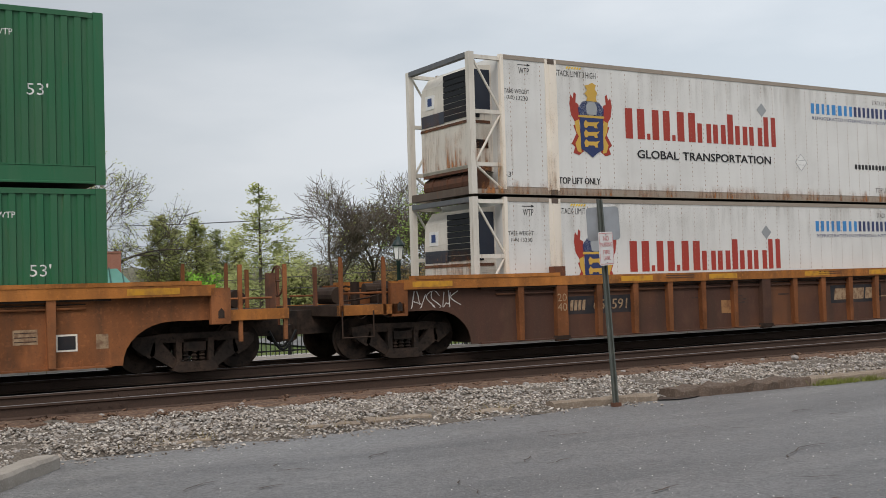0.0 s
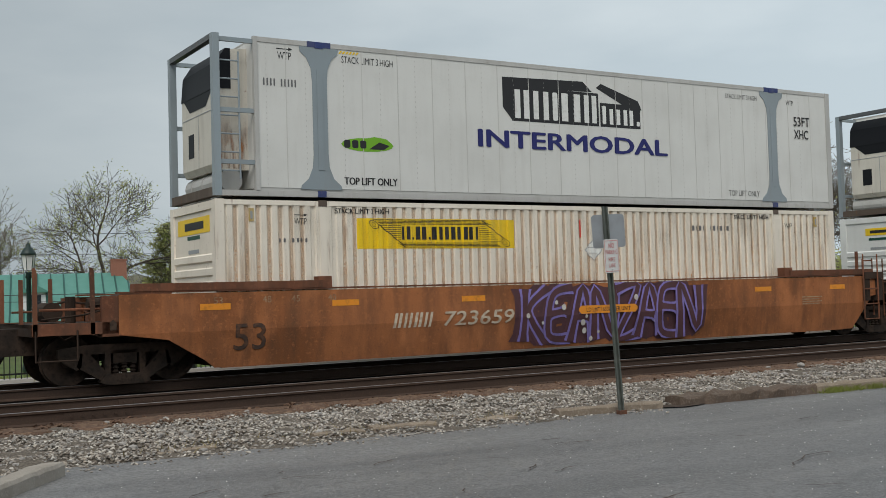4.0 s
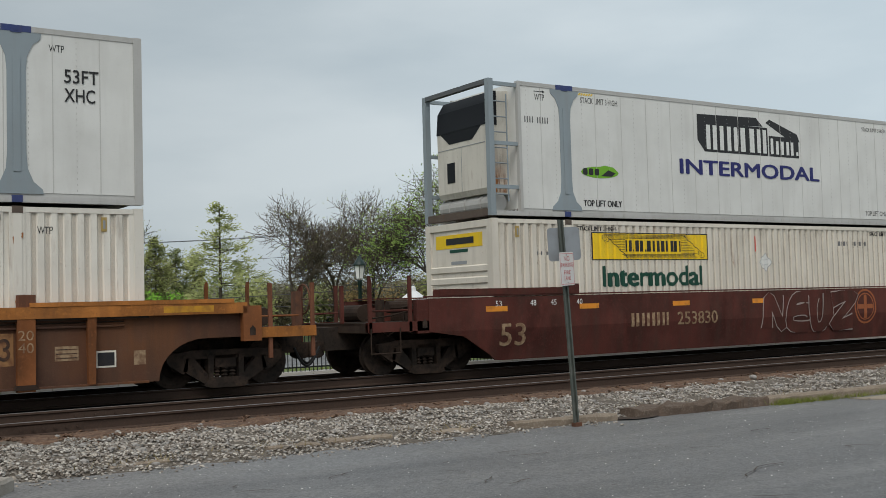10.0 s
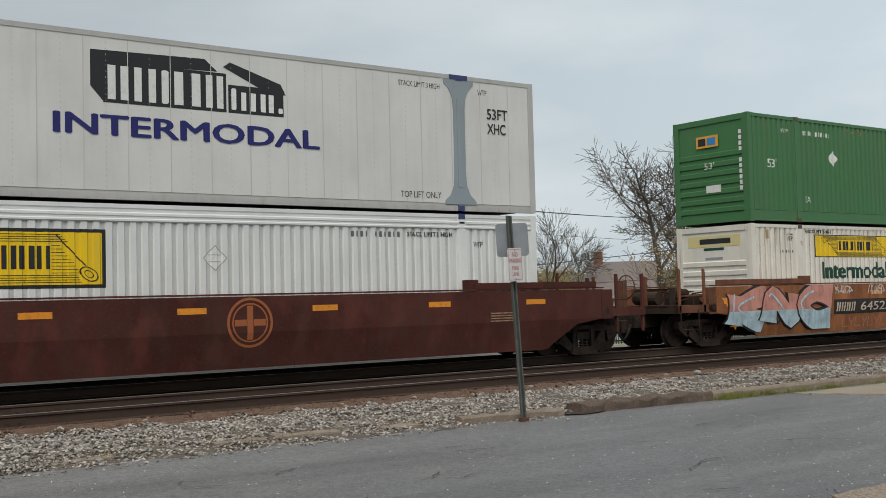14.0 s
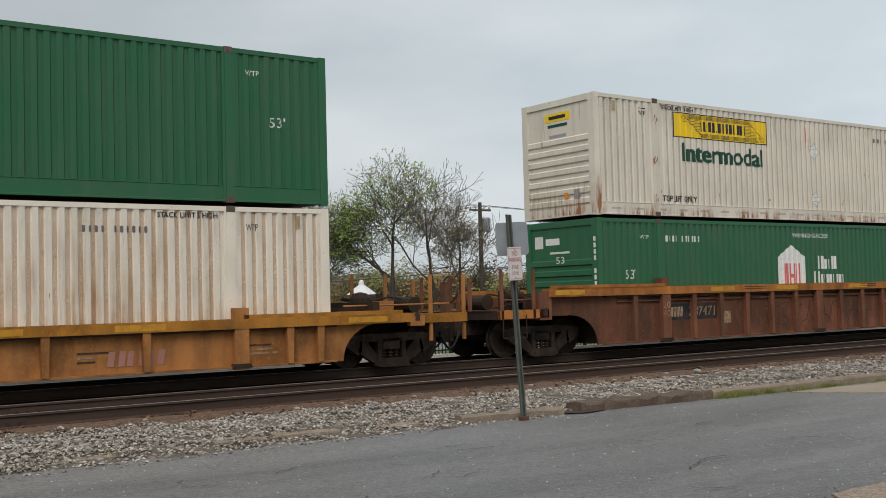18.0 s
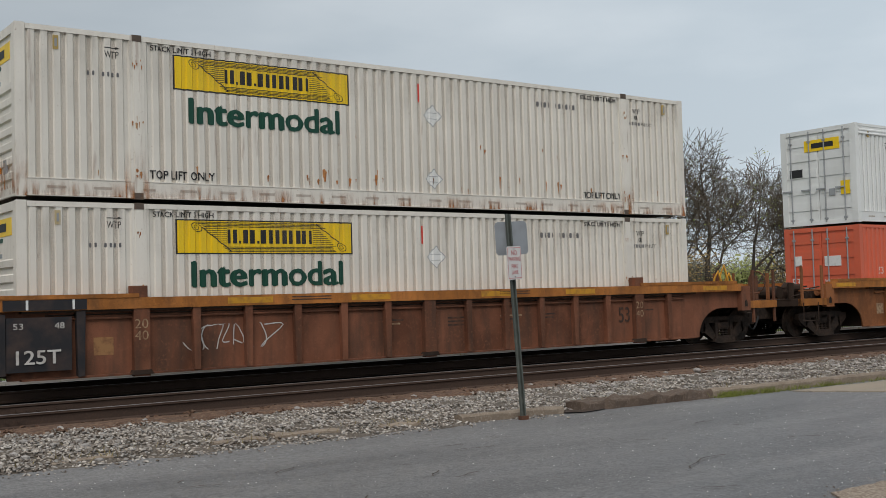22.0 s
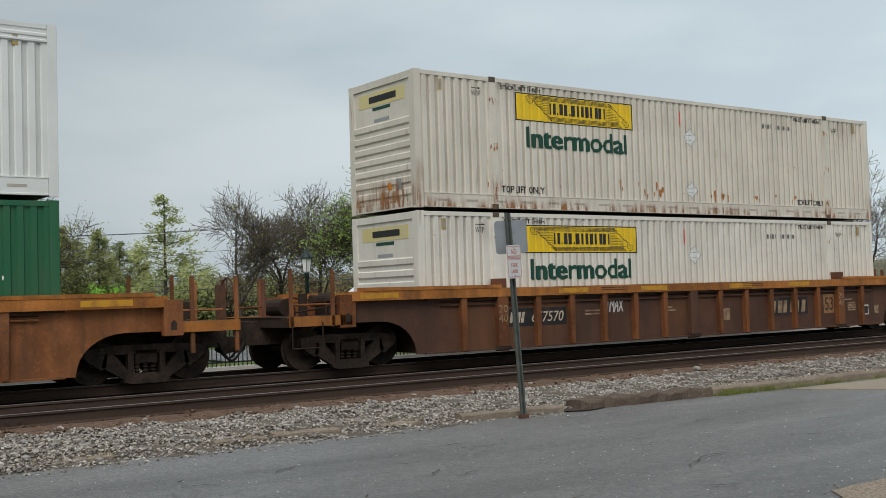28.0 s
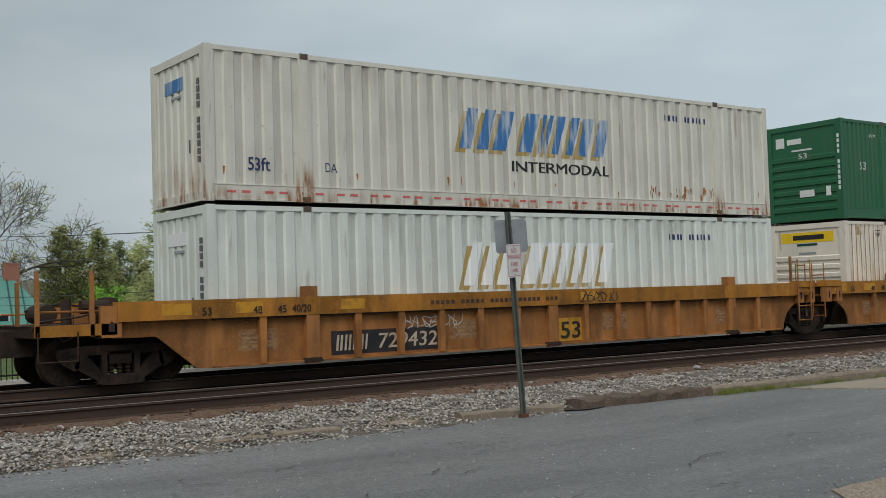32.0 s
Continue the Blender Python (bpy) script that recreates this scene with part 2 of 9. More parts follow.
M["dirt"] = surface("reddish_dirt", (0.15, 0.095, 0.065), 0.95, 0.0, [(5, 0.4, 0.7, (0.09, 0.065, 0.05), 0.8, FLAT), (40, 0.5, 0.8, (0.30, 0.26, 0.22), 0.6, FLAT)], 0.0, 0.8, 40)
M["concrete"] = surface("weathered_concrete", (0.33, 0.30, 0.26), 0.9, 0.0, [(2, 0.4, 0.7, (0.19, 0.165, 0.14), 0.8, FLAT), (40, 0.5, 0.8, (0.45, 0.42, 0.38), 0.5, FLAT)], 0.08, 0.5, 60)
M["brown_concrete"] = surface("stained_brown_concrete", (0.11, 0.078, 0.058), 0.92, 0.0, [(3, 0.4, 0.7, (0.09, 0.065, 0.05), 0.8, FLAT), (40, 0.5, 0.8, (0.30, 0.25, 0.2), 0.5, FLAT)], 0.08, 0.5, 60)
M["rail_side"] = surface("rusty_rail_web", (0.068, 0.046, 0.036), 0.8, 0.0, [(5, 0.4, 0.7, (0.05, 0.035, 0.028), 0.7, (0.2, 1, 1)), (50, 0.5, 0.8, (0.12, 0.07, 0.05), 0.5, FLAT)], 0.0, 0.2, 60, 0.12)
M["rail_head"] = surface("dull_rail_head", (0.24, 0.225, 0.22), 0.5, 0.45, [(3, 0.45, 0.8, (0.16, 0.12, 0.10), 0.6, (0.1, 1, 1))])
M["tie"] = surface("creosoted_timber", (0.055, 0.04, 0.032), 0.9, 0.0, [(4, 0.4, 0.7, (0.13, 0.085, 0.06), 0.8, (0.3, 4, 4)), (12, 0.5, 0.7, (0.03, 0.022, 0.02), 0.7, FLAT)], 0.2, 0.5, 40)
M["grass"] = surface("spring_grass", (0.075, 0.115, 0.027), 0.95, 0.0, [(0.08, 0.4, 0.7, (0.10, 0.11, 0.035), 0.7, FLAT), (1.5, 0.45, 0.7, (0.035, 0.06, 0.015), 0.7, FLAT)], 0.0, 0.8, 20)
M["lawn"] = surface("mown_spring_lawn", (0.11, 0.17, 0.04), 0.95, 0.0, [(0.4, 0.4, 0.7, (0.17, 0.17, 0.07), 0.7, FLAT), (6, 0.45, 0.7, (0.06, 0.10, 0.02), 0.7, FLAT)], 0.0, 0.8, 20)
M["blade"] = surface("grass_blade", (0.17, 0.20, 0.035), 0.8, 0.0, [(8, 0.4, 0.7, (0.17, 0.17, 0.06), 0.6, FLAT)], 0.2)
M["post_green"] = surface("dull_green_steel_post", (0.075, 0.085, 0.075), 0.6, 0.0, [(5, 0.5, 0.75, (0.15, 0.15, 0.13), 0.5, FLAT)], 0.0, 0.1, 40)
M["alu"] = surface("weathered_sign_aluminium", (0.30, 0.32, 0.34), 0.5, 0.35, [(6, 0.4, 0.7, (0.24, 0.25, 0.26), 0.6, FLAT)])
M["sign_white"] = surface("faded_sign_white", (0.66, 0.65, 0.63), 0.5, 0.0, [(8, 0.5, 0.8, (0.5, 0.48, 0.45), 0.5, FLAT)])
M["sign_red"] = surface("faded_sign_red", (0.52, 0.13, 0.13), 0.5)
M["bark"] = surface("grey_brown_bark", (0.095, 0.078, 0.064), 0.95, 0.0, [(3, 0.4, 0.7, (0.08, 0.066, 0.055), 0.8, STREAK)], 0.25, 0.3, 20)
M["twig"] = surface("bare_twigs", (0.115, 0.095, 0.072), 0.95, vary=0.3)
M["brush"] = surface("brown_brushwood", (0.105, 0.088, 0.052), 0.95, 0.0, [(0.5, 0.4, 0.7, (0.085, 0.095, 0.035), 0.7, FLAT)], 0.25)
M["ochre_post"] = paint("ochre_post_paint", (0.56, 0.44, 0.26), 0.3, 0.4, 0.6)
M["bud"] = surface("spring_leaf_buds", (0.27, 0.32, 0.08), 0.9, 0.0, [(0.6, 0.4, 0.7, (0.20, 0.17, 0.06), 0.6, FLAT)], 0.3)
M["needle"] = surface("conifer_needles", (0.25, 0.285, 0.095), 0.9, 0.0, [(0.8, 0.4, 0.7, (0.32, 0.31, 0.12), 0.7, FLAT)], 0.25)
M["bush_green"] = surface("fresh_green_leaves", (0.18, 0.40, 0.03), 0.8, 0.0, [(2, 0.4, 0.7, (0.06, 0.15, 0.015), 0.7, FLAT)], 0.2)
M["iron"] = surface("black_iron", (0.015, 0.016, 0.016), 0.5)
M["lamp_green"] = surface("dark_green_cast_iron", (0.012, 0.03, 0.027), 0.45)
M["lamp_glass"] = surface("frosted_lamp_glass", (0.82, 0.83, 0.82), 0.25)
M["roof_green"] = surface("green_metal_roof", (0.08, 0.23, 0.19), 0.5, 0.0, [(3, 0.4, 0.7, (0.11, 0.28, 0.235), 0.6, STREAK)])
M["brick"] = surface("red_brick", (0.27, 0.11, 0.075), 0.9, 0.0, [(14, 0.45, 0.6, (0.36, 0.19, 0.14), 0.7, (1, 1, 3))], 0.1, 0.3, 40)
M["shingle"] = surface("grey_brown_shingles", (0.17, 0.145, 0.135), 0.9, 0.0, [(9, 0.4, 0.65, (0.23, 0.20, 0.19), 0.7, (0.4, 1, 3))], 0.1, 0.3, 40)
M["siding"] = surface("white_siding", (0.68, 0.69, 0.70), 0.7, 0.0, [(4, 0.5, 0.8, (0.5, 0.5, 0.5), 0.4, FLAT)])
M["window"] = surface("dark_window_glass", (0.02, 0.025, 0.03), 0.08)
M["wire"] = surface("power_line", (0.05, 0.05, 0.055), 0.7)
M["far_wood"] = surface("distant_woodland", (0.17, 0.165, 0.125), 1.0, 0.0, [(0.05, 0.4, 0.7, (0.20, 0.205, 0.12), 0.8, (1, 1, 3)), (0.5, 0.45, 0.7, (0.12, 0.11, 0.09), 0.8, FLAT)], 0.0)
M["cable"] = surface("black_rubber_hose", (0.02, 0.02, 0.02), 0.6)

M["teal_bright"] = surface("green_lettering", (0.006, 0.20, 0.128), 0.5)
M["plum"] = surface("faded_purple_patch", (0.23, 0.055, 0.06), 0.6, 0.0, [(5, 0.4, 0.7, (0.35, 0.07, 0.05), 0.7, STREAK)])
M["orange_mark2"] = surface("orange_bars", (0.50, 0.12, 0.06), 0.55)
M["dark_blue2"] = surface("blue_lettering", (0.02, 0.035, 0.12), 0.5)
M["stencil_pale"] = surface("cream_stencil_paint", (0.56, 0.47, 0.36), 0.7, 0.0, [(9, 0.45, 0.65, (0.30, 0.20, 0.13), 0.6, FLAT)])
M["gold2"] = surface("gold_crest_paint", (0.55, 0.34, 0.06), 0.5)
M["chalk"] = surface("white_spray_line", (0.58, 0.56, 0.53), 0.8, 0.0, [(6, 0.45, 0.7, (0.25, 0.18, 0.14), 0.6, FLAT)])
M["chalk_thin"] = surface("thin_white_spray", (0.36, 0.30, 0.28), 0.8)
M["stencil"] = surface("faded_stencil_paint", (0.36, 0.25, 0.15), 0.8, 0.0, [(9, 0.42, 0.62, (0.16, 0.08, 0.045), 0.8, FLAT)])
M["stencil_dark"] = surface("faded_dark_stencil", (0.05, 0.03, 0.022), 0.8, 0.0, [(8, 0.45, 0.65, (0.14, 0.06, 0.03), 0.7, FLAT)])
M["faded_sheet"] = surface("faded_notice_sheet", (0.33, 0.17, 0.07), 0.8, 0.0, [(10, 0.45, 0.65, (0.18, 0.08, 0.04), 0.8, FLAT)])
M["faded_pink"] = surface("faded_pink_paint", (0.42, 0.20, 0.16), 0.8)
M["dark_panel"] = surface("faded_black_panel", (0.019, 0.019, 0.022), 0.8, 0.0, [(3, 0.45, 0.7, (0.08, 0.05, 0.04), 0.6, FLAT)])
M["yellow_old"] = surface("old_yellow_stripe", (0.55, 0.27, 0.02), 0.65, 0.0, [(6, 0.45, 0.7, (0.25, 0.11, 0.03), 0.7, FLAT)])
M["emblem"] = surface("faded_orange_emblem", (0.33, 0.10, 0.035), 0.75)
for key, col in (("violet", (0.24, 0.19, 0.50)), ("plum", (0.036, 0.019, 0.026)), ("wine", (0.095, 0.038, 0.046)), ("lilac", (0.50, 0.45, 0.66)), ("red", (0.26, 0.03, 0.03)), ("teal", (0.05, 0.19, 0.21)), ("black", (0.025, 0.02, 0.025)), ("cream", (0.52, 0.44, 0.34)),
                 ("tan", (0.42, 0.31, 0.21)), ("olive", (0.16, 0.12, 0.06)), ("silver", (0.44, 0.43, 0.41)), ("lime", (0.22, 0.34, 0.07)), ("night", (0.009, 0.008, 0.010)), ("mauve", (0.30, 0.16, 0.20)), ("coral", (0.62, 0.28, 0.22)), ("ice", (0.50, 0.66, 0.72))):
    M["spray_" + key] = surface("spray_paint_" + key, col, 0.7, 0.0, [(3, 0.42, 0.68, tuple(c * 0.6 for c in col), 0.7, FLAT), (9, 0.5, 0.75, GRIME, 0.45, STREAK)])

M["navy_grille"] = surface("blue_black_unit_grille", (0.018, 0.024, 0.040), 0.35)
M["rust_frame"] = paint("rusted_dark_frame", (0.15, 0.11, 0.085), 0.3, 0.7, 0.8)
M["fresh_rust"] = surface("orange_rust_bloom", (0.42, 0.17, 0.05), 0.85, 0.0, [(30, 0.42, 0.62, (0.17, 0.065, 0.03), 0.8, FLAT), (14, 0.5, 0.7, (0.52, 0.36, 0.2), 0.6, STREAK)], 0.15)
M["alu_rail"] = paint("dull_aluminium_rail", (0.46, 0.46, 0.445), 0.3, 0.1, 0.5)
M["speck"] = surface("pale_grit", (0.72, 0.71, 0.69), 0.6)
M["tape"] = surface("worn_reflective_tape", (0.42, 0.38, 0.33), 0.5, 0.0, [(9, 0.45, 0.7, (0.55, 0.50, 0.43), 0.6, FLAT)])
M["rivet"] = surface("brown_rivet_heads", (0.30, 0.20, 0.14), 0.7)
M["sandy"] = surface("half_buried_sandy_concrete", (0.25, 0.20, 0.15), 0.92, 0.0, [(4, 0.4, 0.7, (0.16, 0.12, 0.09), 0.8, FLAT), (40, 0.5, 0.75, (0.38, 0.33, 0.27), 0.6, FLAT)], 0.1, 0.6, 60)
M["apron"] = surface("sandy_concrete", (0.30, 0.25, 0.19), 0.85, 0.0, [(1.2, 0.4, 0.7, (0.22, 0.19, 0.15), 0.7, FLAT), (50, 0.5, 0.75, (0.42, 0.37, 0.30), 0.5, FLAT)], 0.0, 0.4, 80)
M["gravel_patch"] = surface("tan_gravel", (0.22, 0.165, 0.12), 0.95, 0.0, [(45, 0.42, 0.62, (0.42, 0.36, 0.29), 0.9, FLAT), (70, 0.5, 0.7, (0.10, 0.08, 0.06), 0.7, FLAT)], 0.0, 1.0, 50)
M["weed"] = surface("dry_weed", (0.20, 0.16, 0.08), 0.9, vary=0.2)
M["faded_ink"] = surface("faded_ink", (0.13, 0.13, 0.135), 0.6)
M["damp_dirt"] = surface("rusty_timber_litter", (0.115, 0.062, 0.038), 0.95, 0.0, [(4, 0.4, 0.65, (0.085, 0.052, 0.036), 0.9, (0.4, 1, 1)), (25, 0.48, 0.7, (0.30, 0.20, 0.13), 0.7, (0.5, 1, 1)), (60, 0.52, 0.7, (0.05, 0.035, 0.028), 0.7, FLAT)], 0.0, 1.0, 30)


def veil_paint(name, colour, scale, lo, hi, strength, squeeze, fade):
    """A thin stain or groove tint over paint, broken up by noise and fading upward (fade 1) or downward (fade -1)."""
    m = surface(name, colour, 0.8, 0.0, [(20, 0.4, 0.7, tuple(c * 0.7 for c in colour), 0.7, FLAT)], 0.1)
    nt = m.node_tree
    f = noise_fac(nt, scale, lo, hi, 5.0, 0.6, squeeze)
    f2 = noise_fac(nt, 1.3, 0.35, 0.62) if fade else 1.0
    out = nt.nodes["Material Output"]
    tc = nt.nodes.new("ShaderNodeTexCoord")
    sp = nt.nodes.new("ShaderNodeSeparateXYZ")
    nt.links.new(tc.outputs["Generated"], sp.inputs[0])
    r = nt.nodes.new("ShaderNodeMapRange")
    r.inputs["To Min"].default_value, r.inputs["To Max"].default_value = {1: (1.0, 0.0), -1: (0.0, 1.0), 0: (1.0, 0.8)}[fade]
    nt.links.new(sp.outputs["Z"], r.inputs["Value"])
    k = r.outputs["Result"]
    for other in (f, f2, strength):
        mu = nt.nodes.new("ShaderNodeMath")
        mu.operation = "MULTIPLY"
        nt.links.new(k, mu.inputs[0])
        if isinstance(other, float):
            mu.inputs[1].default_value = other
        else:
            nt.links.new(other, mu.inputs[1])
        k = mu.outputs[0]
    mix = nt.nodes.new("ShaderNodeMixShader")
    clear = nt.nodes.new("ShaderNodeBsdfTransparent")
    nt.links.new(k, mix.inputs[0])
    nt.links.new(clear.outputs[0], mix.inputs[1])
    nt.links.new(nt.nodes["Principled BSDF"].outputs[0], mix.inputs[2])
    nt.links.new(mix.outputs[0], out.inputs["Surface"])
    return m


# Groove films: dust tones that also darken the grooves as shade would.
M["dust_shade_veil"] = veil_paint("tan_groove_dust_shade", (0.52, 0.42, 0.33), 2.2, 0.0, 0.45, 0.27, (1, 1, 0.25), 0)
M["grey_dust_shade_veil"] = veil_paint("grey_groove_dust_shade", (0.46, 0.44, 0.41), 2.2, 0.0, 0.45, 0.20, (1, 1, 0.25), 0)
M["orange_dust_shade_veil"] = veil_paint("orange_groove_dust_shade", (0.68, 0.45, 0.28), 2.2, 0.0, 0.45, 0.46, (1, 1, 0.25), 0)
M["rust_veil"] = veil_paint("rust_wash", (0.40, 0.16, 0.05), 9.0, 0.44, 0.66, 1.5, (1, 1, 0.14), 1)
M["grime_veil"] = veil_paint("grey_brown_grime", (0.30, 0.26, 0.21), 5.0, 0.42, 0.70, 0.35, (1, 1, 0.10), -1)
M["ochre_veil"] = veil_paint("ochre_rain_streaks", (0.42, 0.22, 0.07), 7.0, 0.46, 0.70, 1.1, (1, 1, 0.05), 1)
M["walkway"] = surface("pale_walkway_concrete", (0.48, 0.46, 0.43), 0.9, 0.0, [(1.0, 0.4, 0.7, (0.36, 0.35, 0.33), 0.7, FLAT)], 0.0, 0.3, 40)
M["ochre_leaf"] = surface("ochre_spring_leaf", (0.33, 0.23, 0.085), 0.9, vary=0.25)
M["bud_green"] = surface("fresh_leaf_green", (0.21, 0.33, 0.07), 0.9, 0.0, [(0.6, 0.4, 0.7, (0.30, 0.33, 0.11), 0.6, FLAT)], 0.3)
M["pine_needle"] = surface("light_pine_needles", (0.29, 0.32, 0.12), 0.9, 0.0, [(0.8, 0.4, 0.7, (0.15, 0.18, 0.07), 0.7, FLAT)], 0.25)

# ---- mesh helpers ----
CACHE = {}


def quads(bm, a, b):
    """Joins two equal rings of vertices by faces."""
    n = len(a)
    for i in range(n):
        bm.faces.new((a[i], a[(i + 1) % n], b[(i + 1) % n], b[i]))


def box(bm, x0, x1, y0, y1, z0, z1):
    v = [bm.verts.new((x, y, z)) for z in (z0, z1) for x, y in ((x0, y0), (x1, y0), (x1, y1), (x0, y1))]
    bm.faces.new(v[3::-1]), bm.faces.new(v[4:])
    quads(bm, v[:4], v[4:])


def prism(bm, pts, y0, y1):
    """A polygon in x and z, drawn out from y0 to y1."""
    a = [bm.verts.new((x, y0, z)) for x, z in pts]
    b = [bm.verts.new((x, y1, z)) for x, z in pts]
    bm.faces.new(a), bm.faces.new(b[::-1])
    quads(bm, b, a)


def tube(bm, p, q, r, r2=None, seg=8, cap=True):
    p, q = Vector(p), Vector(q)
    d = (q - p).normalized()
    s = d.orthogonal().normalized()
    t = d.cross(s)
    rings = []
    for c, rr in ((p, r), (q, r if r2 is None else r2)):
        rings.append([bm.verts.new(c + (s * math.cos(2 * math.pi * k / seg) + t * math.sin(2 * math.pi * k / seg)) * rr) for k in range(seg)])
    quads(bm, rings[0], rings[1])
    if cap:
        bm.faces.new(rings[0][::-1]), bm.faces.new(rings[1])


def pipe(bm, pts, r, seg=6):
    """One bent tube through the points."""
    P = [Vector(q) for q in pts]
    n = len(P)
    rings, s = [], None
    for i in range(n):
        d = (P[min(i + 1, n - 1)] - P[max(i - 1, 0)]).normalized()
        s = d.orthogonal().normalized() if s is None else (s - d * s.dot(d)).normalized()
        t = d.cross(s)
        rings.append([bm.verts.new(P[i] + (s * math.cos(2 * math.pi * k / seg) + t * math.sin(2 * math.pi * k / seg)) * r) for k in range(seg)])
    for a, b in zip(rings, rings[1:]):
        quads(bm, a, b)
    bm.faces.new(rings[0][::-1]), bm.faces.new(rings[-1])


def lathe(bm, profile, seg=16, origin=(0, 0, 0), axis="z"):
    """Turns a profile of (radius, height) about an axis."""
    rings = []
    for r, h in profile:
        ring = []
        for k in range(seg):
            c, s = r * math.cos(2 * math.pi * k / seg), r * math.sin(2 * math.pi * k / seg)
            v = (c, s, h) if axis == "z" else (c, h, -s)
            ring.append(bm.verts.new(Vector(origin) + Vector(v)))
        rings.append(ring)
    for a, b in zip(rings, rings[1:]):
        quads(bm, a, b)
    bm.faces.new(rings[0][::-1]), bm.faces.new(rings[-1])


def finish(bm, name, smooth=False):
    bmesh.ops.recalc_face_normals(bm, faces=bm.faces)
    me = bpy.data.meshes.new(name)
    bm.to_mesh(me)
    bm.free()
    if smooth:
        for p in me.polygons:
            p.use_smooth = True
    return me


def part(name, bm, material, parent, label="", at=None, smooth=False, kind=""):
    """Links a bmesh, or a mesh made before, as one mesh object under a thing or a part."""
    me = bm if isinstance(bm, bpy.types.Mesh) else finish(bm, name, smooth)
    if not me.materials:
        me.materials.append(material)
    ob = new(name, me)
    if me.materials[0] != material:
        ob.material_slots[0].link = "OBJECT"
        ob.material_slots[0].material = material
    ob.parent = parent
    if at is not None:
        ob.matrix_basis = at if isinstance(at, Matrix) else Matrix.Translation(at)
    if label or kind:
        tagged(ob, label, kind=kind)
    return ob


def stored(key, make):
    """A mesh made once and shared afterwards."""
    if key not in CACHE:
        bm = bmesh.new()
        make(bm)
        CACHE[key] = finish(bm, key[0] if isinstance(key, tuple) else key)
    return CACHE[key]


def block(parent, name, mat, x0, x1, y0, y1, z0, z1, label=""):
    me = stored(("block", round(x1 - x0, 3), round(y1 - y0, 3), round(z1 - z0, 3)), lambda b: box(b, 0, x1 - x0, 0, y1 - y0, 0, z1 - z0))
    return part(name, me, M[mat], parent, label, (x0, y0, z0))


def thing(name, label, category, group="", at=(0, 0, 0), kind=""):
    ob = new(name)
    ob.location = at
    return tagged(ob, label, category, group, kind)


def solid(name, bm, mat, label, category="", kind="", group="", smooth=False):
    """A thing that is one mesh."""
    ob = new(name, finish(bm, name, smooth))
    ob.data.materials.append(M[mat])
    return tagged(ob, label, category, group, kind)


# ---- plan of the line ----
RAIL_Z = 0.34
SIDE_Y = 18.66
TRAIN_C = SIDE_Y + 1.295
NEAR_C = 15.74
LENGTH, WIDTH, HEIGHT = 16.154, 2.59, 2.90
LOW_Z, UP_Z = 0.26, 3.22
TRAIN = []


def run(t):
    """How far the train has gone at t seconds."""
    k = t / 32.0
    return -44.4016 + 423.4676 * k + 0.6875 * k**2 - 6.9093 * k**3 + 0.6745 * k**4 + 1.8485 * k**5


def rolling(ob, u, z=RAIL_Z):
    TRAIN.append((ob, u, z))
    return ob
# ---- ground, road, tracks ----
def strip(bm, pts, x0, x1, nx, bumps=0.0, cell=1.0):
    """A sheet along x whose cross-section is a list of (y, z)."""
    rows = []
    for i in range(nx + 1):
        x = x0 + (x1 - x0) * i / nx
        rows.append([bm.verts.new((x, y, z + bumps * noise.noise((x / cell, y / cell, 3.1)))) for y, z in pts])
    for a, b in zip(rows, rows[1:]):
        for i in range(len(pts) - 1):
            bm.faces.new((a[i], b[i], b[i + 1], a[i + 1]))


bm = bmesh.new()
ring = [-2500, -600, -200, -90, -40, -10, 10, 40, 90, 200, 600, 2500]
grid = [[bm.verts.new((x, y, -0.06 if y < 200 else -0.06 + (y - 200) * 0.006)) for x in ring] for y in ring]
for a, b in zip(grid, grid[1:]):
    for i in range(len(ring) - 1):
        bm.faces.new((a[i], a[i + 1], b[i + 1], b[i]))
solid("ground", bm, "grass", "spring grass ground reaching to the horizon", "ground", "structure")

bm = bmesh.new()
strip(bm, [(-40, 0.0), (-10, 0.0), (0, 0.0), (4, 0.0), (8, 0.0), (10.5, 0.0), (11.6, 0.0), (12.25, -0.005)], -60, 130, 190, 0.012, 2.5)
solid("road", bm, "asphalt", "worn grey asphalt lot beside the railway", "road", "structure")

bm = bmesh.new()
strip(bm, [(11.7, -0.03), (12.0, 0.0), (12.4, 0.06), (13.0, 0.09), (13.8, 0.12), (14.4, 0.14), (14.9, 0.13), (17.8, 0.12)], -60, 170, 460, 0.05, 0.35)
solid("ballast_bed", bm, "ballast_bed", "grey crushed stone ballast shoulder", "ballast", "structure")
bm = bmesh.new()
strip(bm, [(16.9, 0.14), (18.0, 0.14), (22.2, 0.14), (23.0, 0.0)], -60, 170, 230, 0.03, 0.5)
solid("track_bed", bm, "shade_bed", "near-black ballast with the train's shade in its colour", "ballast", "structure")


